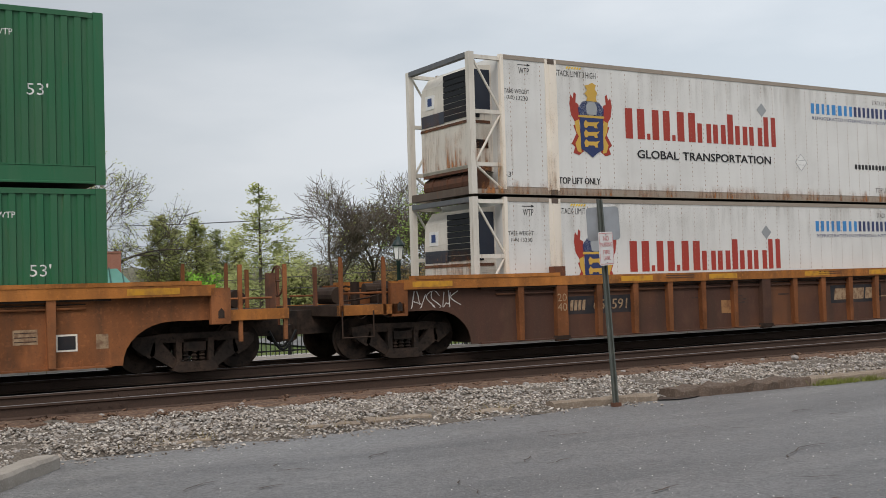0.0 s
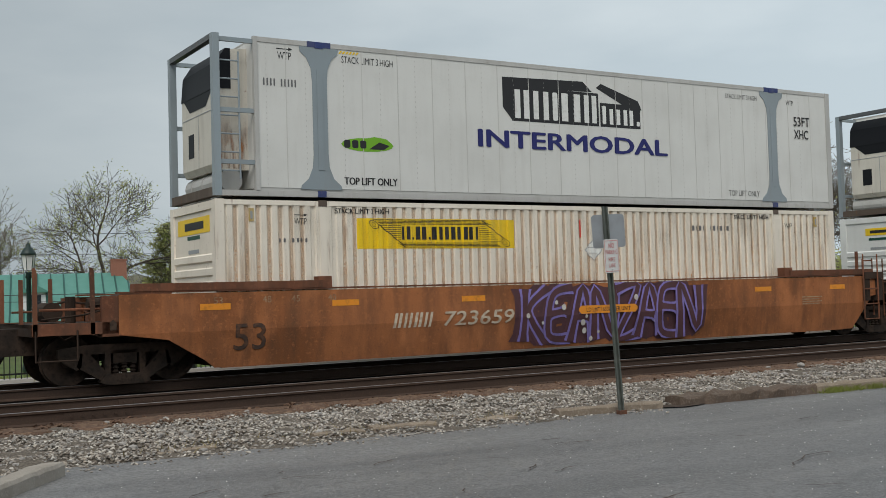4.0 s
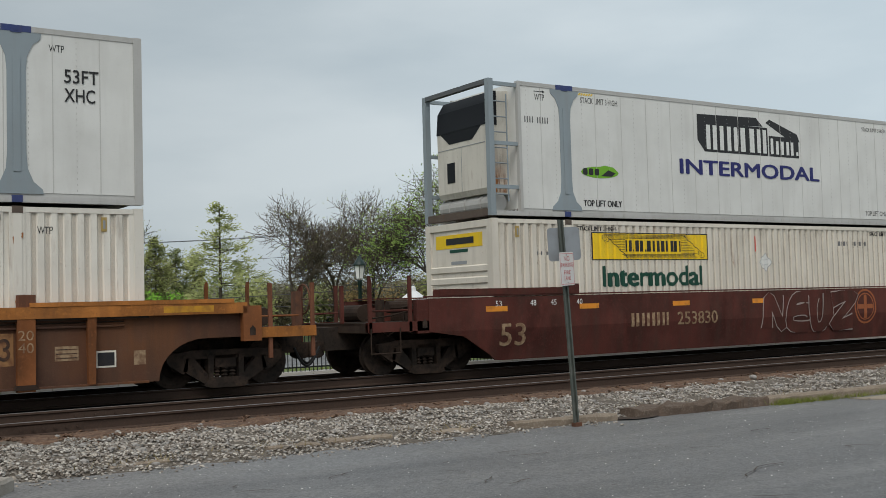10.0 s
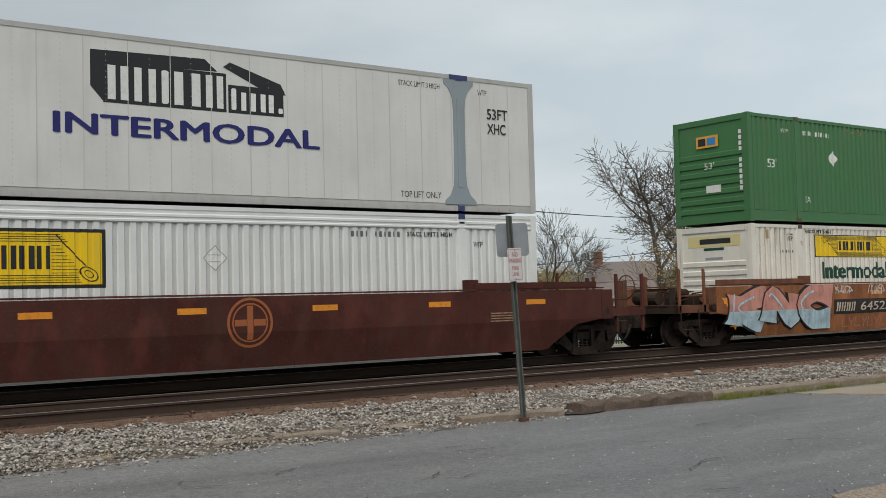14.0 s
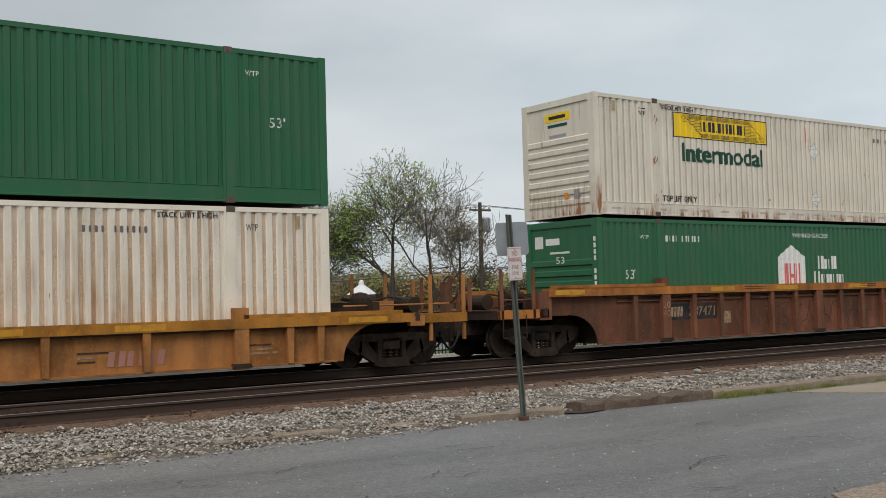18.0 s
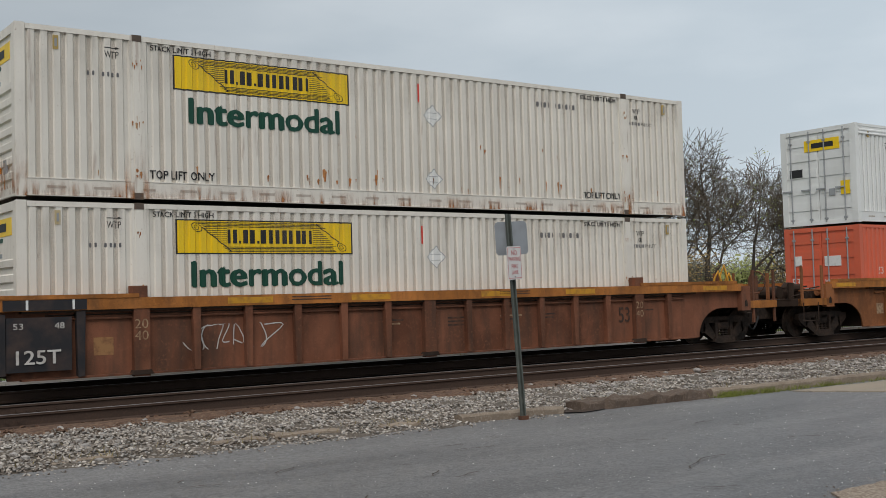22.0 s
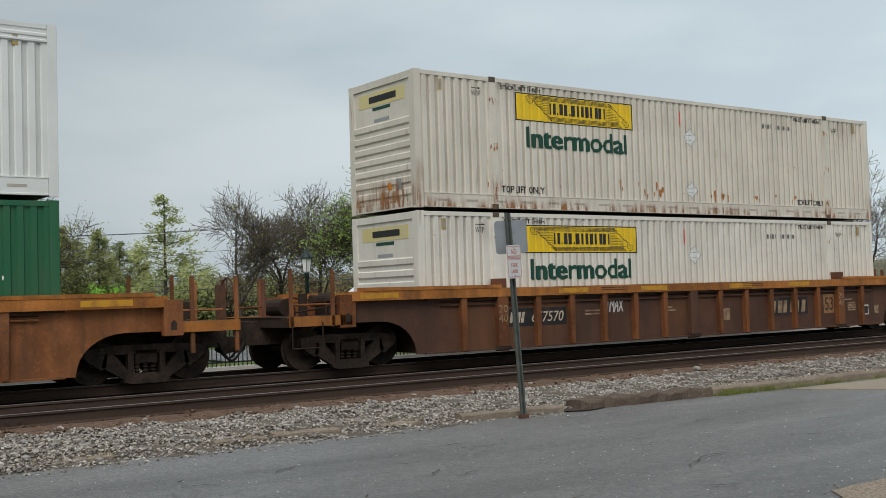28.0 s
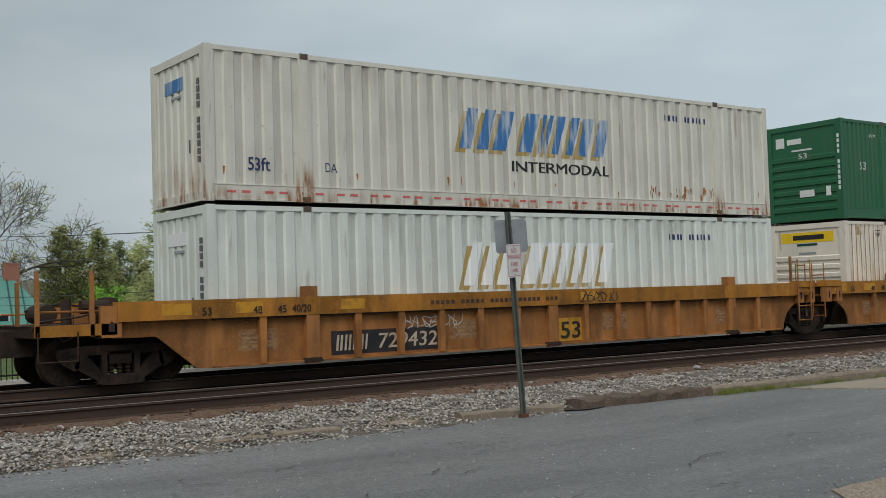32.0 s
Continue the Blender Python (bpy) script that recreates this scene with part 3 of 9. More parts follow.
def rail_line(y, name):
    """A rail of true section: foot, web and head, with a polished running surface."""
    rail = thing(name, "rusty steel rail with a polished head on timber ties", "rail", "rails")
    z = RAIL_Z
    bm = bmesh.new()
    sec = [(-0.075, -0.185), (0.075, -0.185), (0.075, -0.170), (0.012, -0.150), (0.012, -0.045), (0.036, -0.030), (0.036, -0.004), (-0.036, -0.004), (-0.036, -0.030), (-0.012, -0.045), (-0.012, -0.150), (-0.075, -0.170)]
    a = [bm.verts.new((-60, y + p, z + q)) for p, q in sec]
    b = [bm.verts.new((170, y + p, z + q)) for p, q in sec]
    quads(bm, a, b)
    part("rail_body", bm, M["rail_side"], rail)
    bm = bmesh.new()
    box(bm, -60, 170, y - 0.03, y + 0.03, z - 0.004, z)
    part("running_surface", bm, M["rail_head"], rail, "polished running surface")
    return rail


for y in (NEAR_C - 0.753, NEAR_C + 0.753, TRAIN_C - 0.753, TRAIN_C + 0.753):
    rail_line(y, "rail")


# ---- containers ----
def wave(x, pitch, depth):
    """Depth of a corrugated wall behind its outer face at x."""
    k = (x / pitch) % 1.0
    if k < 0.46:
        return 0.0
    if k < 0.56:
        return depth * (k - 0.46) / 0.10
    if k < 0.90:
        return depth
    return depth * (1.0 - k) / 0.10


def wave_breaks(x0, x1, pitch):
    out = {round(x0, 4), round(x1, 4)}
    for n in range(int(x0 / pitch) - 1, int(x1 / pitch) + 2):
        for k in (0.0, 0.46, 0.56, 0.90):
            x = (n + k) * pitch
            if x0 < x < x1:
                out.add(round(x, 4))
    return sorted(out)


DEPTH, PITCH = 0.030, 0.215


def wave_wall(bm, x0, x1, z0, z1, pitch, depth, y=0.0):
    xs = wave_breaks(x0, x1, pitch)
    lo = [bm.verts.new((x, y + wave(x, pitch, depth), z0)) for x in xs]
    hi = [bm.verts.new((x, y + wave(x, pitch, depth), z1)) for x in xs]
    for i in range(len(xs) - 1):
        bm.faces.new((lo[i], lo[i + 1], hi[i + 1], hi[i]))


TURN = Matrix.Translation((LENGTH, WIDTH, 0)) @ Matrix.Rotation(math.pi, 4, "Z")
POST = 2.07


def castings(box_, mat):
    me = stored("casting", lambda b: (box(b, -0.085, 0.085, 0, 0.16, 0, 0.115), box(b, -0.03, 0.03, -0.004, 0.02, 0.03, 0.085)))
    for x in (POST, LENGTH - POST):
        for z in (0.0, HEIGHT - 0.115):
            part("corner_casting", me, M[mat], box_, "", (x, -0.012, z))
            part("corner_casting", me, M[mat], box_, "", Matrix.Translation((x, WIDTH + 0.012, z)) @ Matrix.Rotation(math.pi, 4, "Z"))


def shell(name, mat, label, group, u, z, pitch, rail="roof", cast="rust_cast", post=None, doors=False, category="container"):
    """A 53-foot corrugated container: walls, rails, posts, castings, ends."""
    c = thing(name, label, category, group)
    rolling(c, u, RAIL_Z + z)
    m = M[mat]
    pm = M[post or mat]
    me = stored(("side_wall", pitch), lambda b: wave_wall(b, 0.14, LENGTH - 0.14, 0.31, HEIGHT - 0.09, pitch, DEPTH, 0.012))
    part("side_wall", me, m, c)
    part("side_wall", me, m, c, "", TURN)
    top = stored("top_rail", lambda b: (box(b, 0.165, LENGTH - 0.165, 0.004, 0.07, HEIGHT - 0.10, HEIGHT - 0.012)))
    def low_rail(b):
        sec = [(0.08, 0.02), (-0.006, 0.02), (-0.006, 0.05), (0.004, 0.056), (0.004, 0.300), (-0.004, 0.306), (-0.004, 0.325), (0.08, 0.325)]
        ends = [[b.verts.new((x, y, zz)) for y, zz in sec] for x in (0.165, LENGTH - 0.165)]
        quads(b, ends[0], ends[1]), b.faces.new(ends[0][::-1]), b.faces.new(ends[1])
    low = stored("bottom_rail", low_rail)
    for me, n in ((top, "top_rail"), (low, "bottom_rail")):
        part(n, me, m, c)
        part(n, me, m, c, "", TURN)
    if mat == "white_new":
        def ridged(b):
            sec = [(0.06, 0.0), (-0.004, 0.0), (-0.004, -0.07), (0.008, -0.09), (0.008, -0.14), (-0.008, -0.16), (-0.008, -0.20), (0.006, -0.215), (0.006, -0.25), (-0.012, -0.265), (-0.012, -0.295), (0.012, -0.315), (0.06, -0.315)]
            ends = [[b.verts.new((x, y, HEIGHT - 0.012 + zz)) for y, zz in sec] for x in (0.165, LENGTH - 0.165)]
            quads(b, ends[0], ends[1]), b.faces.new(ends[0][::-1]), b.faces.new(ends[1])
        part("ridged_rail", stored("ridged_rail", ridged), m, c)
        part("ridged_rail", stored("ridged_rail", ridged), m, c, "", TURN)
    me = stored("corner_post", lambda b: (box(b, 0, 0.16, 0, 0.10, 0.0, HEIGHT), box(b, -0.006, 0.10, 0.008, 0.20, 0.01, HEIGHT - 0.01)))
    part("corner_post", me, pm, c)
    part("corner_post", me, pm, c, "", TURN)
    me2 = stored("corner_post_b", lambda b: (box(b, LENGTH - 0.16, LENGTH, 0, 0.10, 0.0, HEIGHT), box(b, LENGTH - 0.10, LENGTH + 0.006, 0.008, 0.20, 0.01, HEIGHT - 0.01)))
    part("corner_post", me2, pm, c)
    part("corner_post", me2, pm, c, "", TURN)
    me = stored("lift_post", lambda b: (box(b, -0.13, 0.13, 0.0, 0.06, 0.03, HEIGHT - 0.02), box(b, -0.07, 0.07, -0.01, 0.03, 0.10, HEIGHT - 0.10)))
    for x in (POST, LENGTH - POST):
        part("lift_post", me, pm, c, "", (x, 0.002, 0))
        part("lift_post", me, pm, c, "", Matrix.Translation((x, WIDTH - 0.002, 0)) @ Matrix.Rotation(math.pi, 4, "Z"))
    castings(c, cast)
    part("roof", stored("roof", lambda b: box(b, 0.05, LENGTH - 0.05, 0.03, WIDTH - 0.03, HEIGHT - 0.05, HEIGHT - 0.015)), m, c)
    part("floor", stored("floor", lambda b: box(b, 0.05, LENGTH - 0.05, 0.05, WIDTH - 0.05, 0.04, 0.14)), M["rust_cast"], c)
    if doors:
        door_end(c, m, 0)
    elif pitch > 0.3:
        plain_end(c, m)
    else:
        front_end(c, m)
    part("rear_wall", stored("rear_wall", lambda b: box(b, LENGTH - 0.06, LENGTH - 0.02, 0.1, WIDTH - 0.1, 0.1, HEIGHT - 0.05)), m, c)
    return c


def plain_end(c, m):
    """Front wall with shallow upright folds."""
    def make(b):
        ys = wave_breaks(0.19, WIDTH - 0.19, 0.33)
        lo = [b.verts.new((0.02 + wave(y, 0.33, 0.03), y, 0.18)) for y in ys]
        hi = [b.verts.new((0.02 + wave(y, 0.33, 0.03), y, HEIGHT - 0.14)) for y in ys]
        for k in range(len(ys) - 1):
            b.faces.new((lo[k], lo[k + 1], hi[k + 1], hi[k]))
    part("front_wall", stored("folded_front", make), m, c)
    block_end(c, m)


def block_end(c, m):
    part("end_sill", stored("end_sill_bar", lambda b: box(b, -0.002, 0.05, 0.12, WIDTH - 0.12, 0.02, 0.20)), m, c)
    part("end_header", stored("end_header_bar", lambda b: box(b, -0.002, 0.05, 0.12, WIDTH - 0.12, HEIGHT - 0.16, HEIGHT - 0.01)), m, c)


def front_end(c, m):
    """Front wall with deep horizontal ribs under a plain panel."""
    wall = part("front_wall", stored("front_wall", lambda b: box(b, 0.03, 0.08, 0.12, WIDTH - 0.12, 0.12, HEIGHT - 0.08)), m, c)
    block_end(c, m)

    def rib(b):
        a = [(0.045, 0.0), (-0.004, 0.04), (-0.004, 0.15), (0.045, 0.19)]
        lo = [b.verts.new((x, 0.18, zz)) for x, zz in a]
        hi = [b.verts.new((x, WIDTH - 0.18, zz)) for x, zz in a]
        for i in range(3):
            b.faces.new((lo[i], lo[i + 1], hi[i + 1], hi[i]))
        b.faces.new(lo), b.faces.new(hi[::-1])
    for k in range(7):
        part("front_rib", stored("front_rib", rib), m, wall, "", (0, 0, 0.27 + 0.25 * k))


def door_end(c, m, x):
    """Two door leaves with lock rods, hinges and handles."""
    for k, y in enumerate((0.13, WIDTH / 2 + 0.01)):
        w = WIDTH / 2 - 0.14

        def leaf(b):
            box(b, 0.03, 0.07, 0, w, 0.14, HEIGHT - 0.12)
            for z in (0.45, 0.95, 1.45, 1.95, 2.4):
                box(b, 0.012, 0.04, 0.06, w - 0.06, z, z + 0.24)
        d = part("door", stored("door_leaf", leaf), m, c, "", (x, y, 0))
        rod = stored("lock_rod", lambda b: (tube(b, (0, 0, 0.08), (0, 0, HEIGHT - 0.06), 0.02), box(b, -0.02, 0.03, -0.05, 0.05, 0.15, 0.2), box(b, -0.02, 0.03, -0.05, 0.05, 2.5, 2.55), box(b, -0.03, 0.0, -0.02, 0.3, 1.05, 1.09)))
        for yy in (0.28, w - 0.22):
            part("lock_rod", rod, M["grey_mark"], d, "", (-0.005, yy, 0))
    part("door_header", stored("door_header", lambda b: box(b, -0.002, 0.08, 0.1, WIDTH - 0.1, HEIGHT - 0.14, HEIGHT - 0.01)), m, c)
    part("door_sill", stored("door_sill", lambda b: box(b, -0.002, 0.08, 0.1, WIDTH - 0.1, 0.0, 0.14)), m, c)


def reefer(label, group, u, z, mat="reefer", style="flared", braced=False, old=False):
    """A 53-foot insulated container: panelled sides, a front frame with the cooling unit in it."""
    c = thing("refrigerated_container", label, "container", group)
    rolling(c, u, RAIL_Z + z)
    m = M[mat]
    nose = 0.78
    frame_mat = M["grey_post"] if style != "cream" else m
    rail_mat = M["alu_rail"] if style == "flared" else M["roof_rail"]

    def side(b):
        box(b, nose, LENGTH - 0.02, 0.012, 0.05, 0.16, HEIGHT - 0.07)
    me = stored("insulated_side", side)
    part("side_wall", me, m, c)
    seam = stored("panel_seam", lambda b: box(b, -0.007, 0.007, 0.007, 0.02, 0.17, HEIGHT - 0.09))
    rivets = stored("rivet_row", lambda b: [box(b, -0.006, 0.006, 0.008, 0.02, 0.2 + 0.1 * k, 0.23 + 0.1 * k) for k in range(26)])
    for k in range(19):
        if style == "crest":
            part("riveted_seam", rivets, M["rivet"], c, "", (nose + 0.62 + 0.78 * k, 0, 0), kind="stuff")
        else:
            part("panel_seam", seam, M["seam"], c, "", (nose + 0.62 + 0.78 * k, 0, 0))
        part("riveted_seam", rivets, M["seam" if style != "crest" else "rivet"], c, "", (nose + 0.23 + 0.78 * k, 0, 0), kind="stuff")
    part("side_wall", stored("insulated_side_far", lambda b: box(b, nose, LENGTH - 0.02, WIDTH - 0.05, WIDTH - 0.012, 0.16, HEIGHT - 0.07)), m, c)
    for y0, y1 in ((0.0, 0.08), (WIDTH - 0.08, WIDTH)):
        block(c, "top_rail", "roof_rail" if style != "flared" else "alu_rail", nose, LENGTH - 0.02, y0, y1, HEIGHT - 0.09, HEIGHT - 0.0)
    rail = stored("reefer_rail", lambda b: (box(b, 0.135, LENGTH - 0.02, 0.0, 0.10, 0.0, 0.10), box(b, nose, LENGTH - 0.02, 0.02, 0.095, 0.09, 0.17), [box(b, 1.0 + 0.3 * k, 1.03 + 0.3 * k, -0.006, 0.02, 0.02, 0.08) for k in range(50)]))
    part("bottom_rail", rail, rail_mat, c)
    part("bottom_rail", rail, rail_mat, c, "", TURN)
    part("roof", stored("reefer_roof", lambda b: box(b, nose, LENGTH - 0.03, 0.05, WIDTH - 0.05, HEIGHT - 0.06, HEIGHT - 0.02)), m, c)
    part("floor", stored("reefer_floor", lambda b: box(b, nose, LENGTH - 0.03, 0.05, WIDTH - 0.05, 0.05, 0.16)), M["rust_cast"], c)
    part("front_wall", stored("reefer_front", lambda b: box(b, nose, nose + 0.06, 0.03, WIDTH - 0.03, 0.1, HEIGHT - 0.03)), m, c)
    part("rear_wall", stored("reefer_rear", lambda b: box(b, LENGTH - 0.06, LENGTH - 0.01, 0.05, WIDTH - 0.05, 0.1, HEIGHT - 0.03)), m, c)
    block(c, "rear_post", {"flared": "alu_rail", "cream": "ochre_post"}.get(style, "cream"), LENGTH - 0.14, LENGTH + 0.006, -0.008, 0.09, 0.006, HEIGHT + 0.004)
    block(c, "edge_post", {"flared": "alu_rail", "cream": "ochre_post"}.get(style, "cream"), nose - 0.006, nose + 0.07, -0.008, 0.09, 0.104, HEIGHT + 0.004)
    # lift posts
    if style == "flared":
        def flare(b):
            pts = []
            for s in (1, -1):
                zs = [(0.42, 0.14), (0.40, 0.22), (0.26, 0.34), (0.17, 0.55), (0.15, 0.8), (0.15, 2.15), (0.17, 2.4), (0.26, 2.6), (0.38, 2.7), (0.40, HEIGHT - 0.10)]
                pts += [(s * a, h) for a, h in (zs if s > 0 else zs[::-1])]
            prism(b, pts, -0.002, 0.03)
            box(b, -0.06, 0.06, -0.012, 0.01, 0.5, 2.4)
        me = stored("flared_post", flare)
        pm = M["grey_post"]
        cap = "blue_cast"
    else:
        me = stored("plain_post", lambda b: (box(b, -0.15, 0.15, -0.002, 0.03, 0.10, HEIGHT - 0.02), box(b, -0.05, 0.05, -0.012, 0.01, 0.12, HEIGHT - 0.12)))
        pm = M["ochre_post" if style == "cream" else "cream"]
        cap = "rust_cast"
    for x in (POST, LENGTH - POST):
        part("lift_post", me, pm, c, "", (x, 0, 0))
    castings(c, cap)
    if style == "flared":
        for x in (POST, LENGTH - POST):
            block(c, "post_cap", "blue_cast", x - 0.24, x + 0.24, -0.006, 0.1, HEIGHT - 0.10, HEIGHT + 0.006)
    # front frame
    for y in (0.0, WIDTH - 0.13):
        block(c, "frame_post", "rust_frame" if braced and y > 1 else ("grey_post" if style == "flared" else "unit_white"), 0.0, 0.13, y, y + 0.13, 0.0, HEIGHT)
        for zz in (HEIGHT - 0.08, 1.55 if style == "flared" else 1.7, 0.62):
            block(c, "frame_rail", "grey_post" if style == "flared" else "unit_white", 0.13, nose, y + 0.03, y + 0.09, zz - 0.05, zz + 0.03)
    block(c, "frame_beam", "dark_frame", 0.0, 0.12, 0.13, WIDTH - 0.13, HEIGHT - 0.10, HEIGHT)
    block(c, "frame_sill", "rust_cast", 0.0, 0.14, 0.13, WIDTH - 0.13, 0.0, 0.16)
    if style != "flared" or braced:
        brace_m = M["unit_white"] if not braced else M["grey_post"]
        for y in (0.03, WIDTH - 0.09):
            lines = (((0.13, 0.62), (nose, 1.66)), ((0.13, 2.78), (nose, 1.75)), ((0.13, 0.6), (nose, 0.1)))
            if braced:
                lines = tuple(((0.13, 0.2 + 0.52 * k), (nose, 0.46 + 0.52 * k)) for k in range(5)) + tuple(((nose, 0.46 + 0.52 * k), (0.13, 0.72 + 0.52 * k)) for k in range(5))
            for a, b_ in lines:
                part("frame_brace", stored(("brace", a, b_), lambda b: tube(b, (a[0], 0.03, a[1]), (b_[0], 0.03, b_[1]), 0.026, seg=6)), brace_m, c, "", (0, y, 0))
    # stains on the older ones
    if style != "flared":
        for x in (POST, LENGTH - POST, nose + 0.05, LENGTH - 0.10):
            part("rust_stain", stored("post_veil", lambda b: b.faces.new([b.verts.new((s, 0, z)) for s, z in ((-0.2, 0.02), (0.2, 0.02), (0.2, 2.2), (-0.2, 2.2))])), M["rust_veil" if style == "cream" else "ochre_veil"], c, "", (x, -0.018, 0))
        part("rust_stain", stored("reefer_rail_veil", lambda b: b.faces.new([b.verts.new((s, -0.012, z)) for s, z in ((0.2, 0.01), (LENGTH - 0.1, 0.01), (LENGTH - 0.1, 0.32), (0.2, 0.32))])), M["rust_veil"], c)
        part("grime_stain", stored("reefer_top_veil", lambda b: b.faces.new([b.verts.new((s, 0.004, z)) for s, z in ((nose, 1.7), (LENGTH - 0.1, 1.7), (LENGTH - 0.1, HEIGHT - 0.09), (nose, HEIGHT - 0.09))])), M["grime_veil"], c)
    # cooling unit
    unit_mat = {"crest": "unit_white", "flared": "unit_white", "cream": "unit_white"}[style]
    x0 = 0.16

    def hull(b):
        pts = [(nose, 0.50), (x0 + 0.06, 0.50), (x0, 0.62), (x0, 2.0), (x0 + 0.04, 2.45), (x0 + 0.22, 2.70), (nose, 2.74)]
        prism(b, pts, 0.36, WIDTH - 0.36)
    unit = part("cooling_unit", stored("cooling_unit", hull), M[unit_mat], c, "white cooling unit with a black grille")
    if braced:
        # a rounded navy grille on the near half, rust below
        block(unit, "grille", "navy_grille", x0 - 0.02, 0.74, 0.335, 1.55, 1.52, 2.56)
        for k in range(5):
            block(unit, "louvre", "glass_black", x0 - 0.026, x0, 0.40, 1.50, 1.62 + 0.18 * k, 1.64 + 0.18 * k)
        block(unit, "panel_seam", "grey_mark", x0 - 0.006, x0 + 0.05, 1.28, 1.29, 0.62, 1.50)
        block(unit, "side_vent", "glass_black", x0 - 0.008, x0 + 0.05, 0.42, 0.72, 0.70, 0.88)
        block(unit, "lower_panel", "rust", x0 - 0.012, x0 + 0.05, 0.40, WIDTH - 0.40, 0.52, 0.66)
        block(unit, "notice_plate", "glass_black", x0 - 0.01, x0 + 0.05, 1.78, 2.14, 2.0, 2.26)
    elif style in ("flared", "cream"):
        part("grille", stored("grille", lambda b: (prism(b, [(x0 + 0.3, 2.72), (x0 + 0.2, 2.715), (x0 + 0.03, 2.46), (x0 - 0.012, 2.0), (x0 - 0.012, 1.98), (x0 + 0.3, 1.98)], 0.345, WIDTH - 0.345))), M["glass_black"], unit)
        part("grille_tip", stored("grille_tip", lambda b: b.faces.new([b.verts.new((x0 - 0.006, y, z)) for y, z in ((2.1, 1.985), (1.75, 1.72), (0.85, 1.72), (0.5, 1.985))])), M["glass_black"], unit)
        block(unit, "side_vent", "glass_black", x0 - 0.008, x0 + 0.05, 1.55, 1.85, 0.85, 1.30)
        block(unit, "panel_seam", "grey_mark", x0 - 0.006, x0 + 0.05, 0.38, WIDTH - 0.38, 1.60, 1.615)
        block(unit, "panel_seam", "grey_mark", x0 - 0.006, x0 + 0.05, 1.28, 1.29, 0.62, 1.60)
    else:
        lo = 0.95 if old else 1.62
        n = int((2.62 - lo) / 0.125)
        for k in range(n):
            block(unit, "louvre", "glass_black", x0 - 0.014 + 0.004 * (k % 2), x0 + 0.3, 0.34, 1.25 if not old else 1.9, lo + 0.125 * k, lo + 0.11 + 0.125 * k)
        block(unit, "side_grille", "navy_grille", 0.28, 0.72, 0.332, 0.37, lo + 0.1, 2.62)
        if not old:
            block(unit, "hull_trim", "rust", x0 - 0.012, 0.72, 0.346, WIDTH - 0.346, 1.50, 1.56)
            block(unit, "hull_trim", "rust", x0 + 0.03, 0.72, 0.346, WIDTH - 0.346, 0.50, 0.60)
            block(unit, "side_hatch", "glass_black", 0.34, 0.66, 0.345, 0.38, 0.98, 1.16)
            block(unit, "notice_plate", "white", x0 - 0.01, x0 + 0.05, 1.65, 2.0, 1.98, 2.28)
            block(unit, "badge", "dark_blue", x0 - 0.014, x0 + 0.05, 1.74, 1.91, 2.05, 2.22)
            block(unit, "colour_band", "navy_grille", x0 - 0.008, x0 + 0.05, 1.25, 2.2, 1.60, 1.86)
    if style == "crest" or braced:
        part("rust_stain", stored("unit_veil", lambda b: b.faces.new([b.verts.new((x0 - 0.018, y, z)) for y, z in ((2.2, 0.63), (0.37, 0.63), (0.37, 1.95), (2.2, 1.95))])), M["rust_veil"], unit)
    part("rust_stain", stored("unit_veil_side", lambda b: b.faces.new([b.verts.new((x, 0.342, z)) for x, z in ((0.2, 0.52), (0.74, 0.52), (0.74, 1.6), (0.2, 1.6))])), M["rust_veil"], unit)
    def tank(b):
        tube(b, (0.42, 0.3, 0.30), (0.42, WIDTH - 0.3, 0.30), 0.21, seg=16)
        for y in (0.7, 1.3, 1.9):
            tube(b, (0.42, y, 0.30), (0.42, y + 0.06, 0.30), 0.222, seg=16)
    part("fuel_tank", stored("fuel_tank", tank), M["rust_frame"] if braced else (M["rust"] if style == "crest" else M["alu_rail"]), c, "dull fuel tank under the cooling unit")
    # ladder rungs on the near side
    if style == "flared" and not braced:
        bm = bmesh.new()
        for k in range(7):
            tube(bm, (0.13, 0.05, 0.45 + 0.33 * k), (0.5, 0.05, 0.45 + 0.33 * k), 0.014, seg=6)
        tube(bm, (0.5, 0.05, 0.3), (0.5, 0.05, 2.6), 0.018, seg=6)
        part("ladder", bm, M["grey_post"], c)
    return c


# ---- well cars ----
def axle_set(r):
    def make(b):
        prof = [(0.09, 0.0), (0.10, 0.02), (r * 0.55, 0.035), (r * 0.84, 0.0), (r, 0.0), (r * 1.0, 0.10), (r * 1.06, 0.115), (r * 1.06, 0.135), (r * 0.84, 0.135), (r * 0.5, 0.10), (0.10, 0.13)]
        lathe(b, prof, 28, (0, -0.79, 0), "y")
        lathe(b, [(a, -h) for a, h in prof], 28, (0, 0.79, 0), "y")
        tube(b, (0, -0.95, 0), (0, 0.95, 0), 0.075, seg=12)
        lathe(b, [(0.12, -0.99), (0.13, -0.97), (0.13, -0.82), (0.12, -0.80)], 14, (0, 0, 0), "y")
        lathe(b, [(0.12, 0.80), (0.13, 0.82), (0.13, 0.97), (0.12, 0.99)], 14, (0, 0, 0), "y")
        for k in range(3):
            a = 2 * math.pi * k / 3
            box(b, 0.07 * math.cos(a) - 0.015, 0.07 * math.cos(a) + 0.015, -1.0, -0.985, 0.07 * math.sin(a) - 0.015, 0.07 * math.sin(a) + 0.015)
    return stored(("wheelset", r), make)


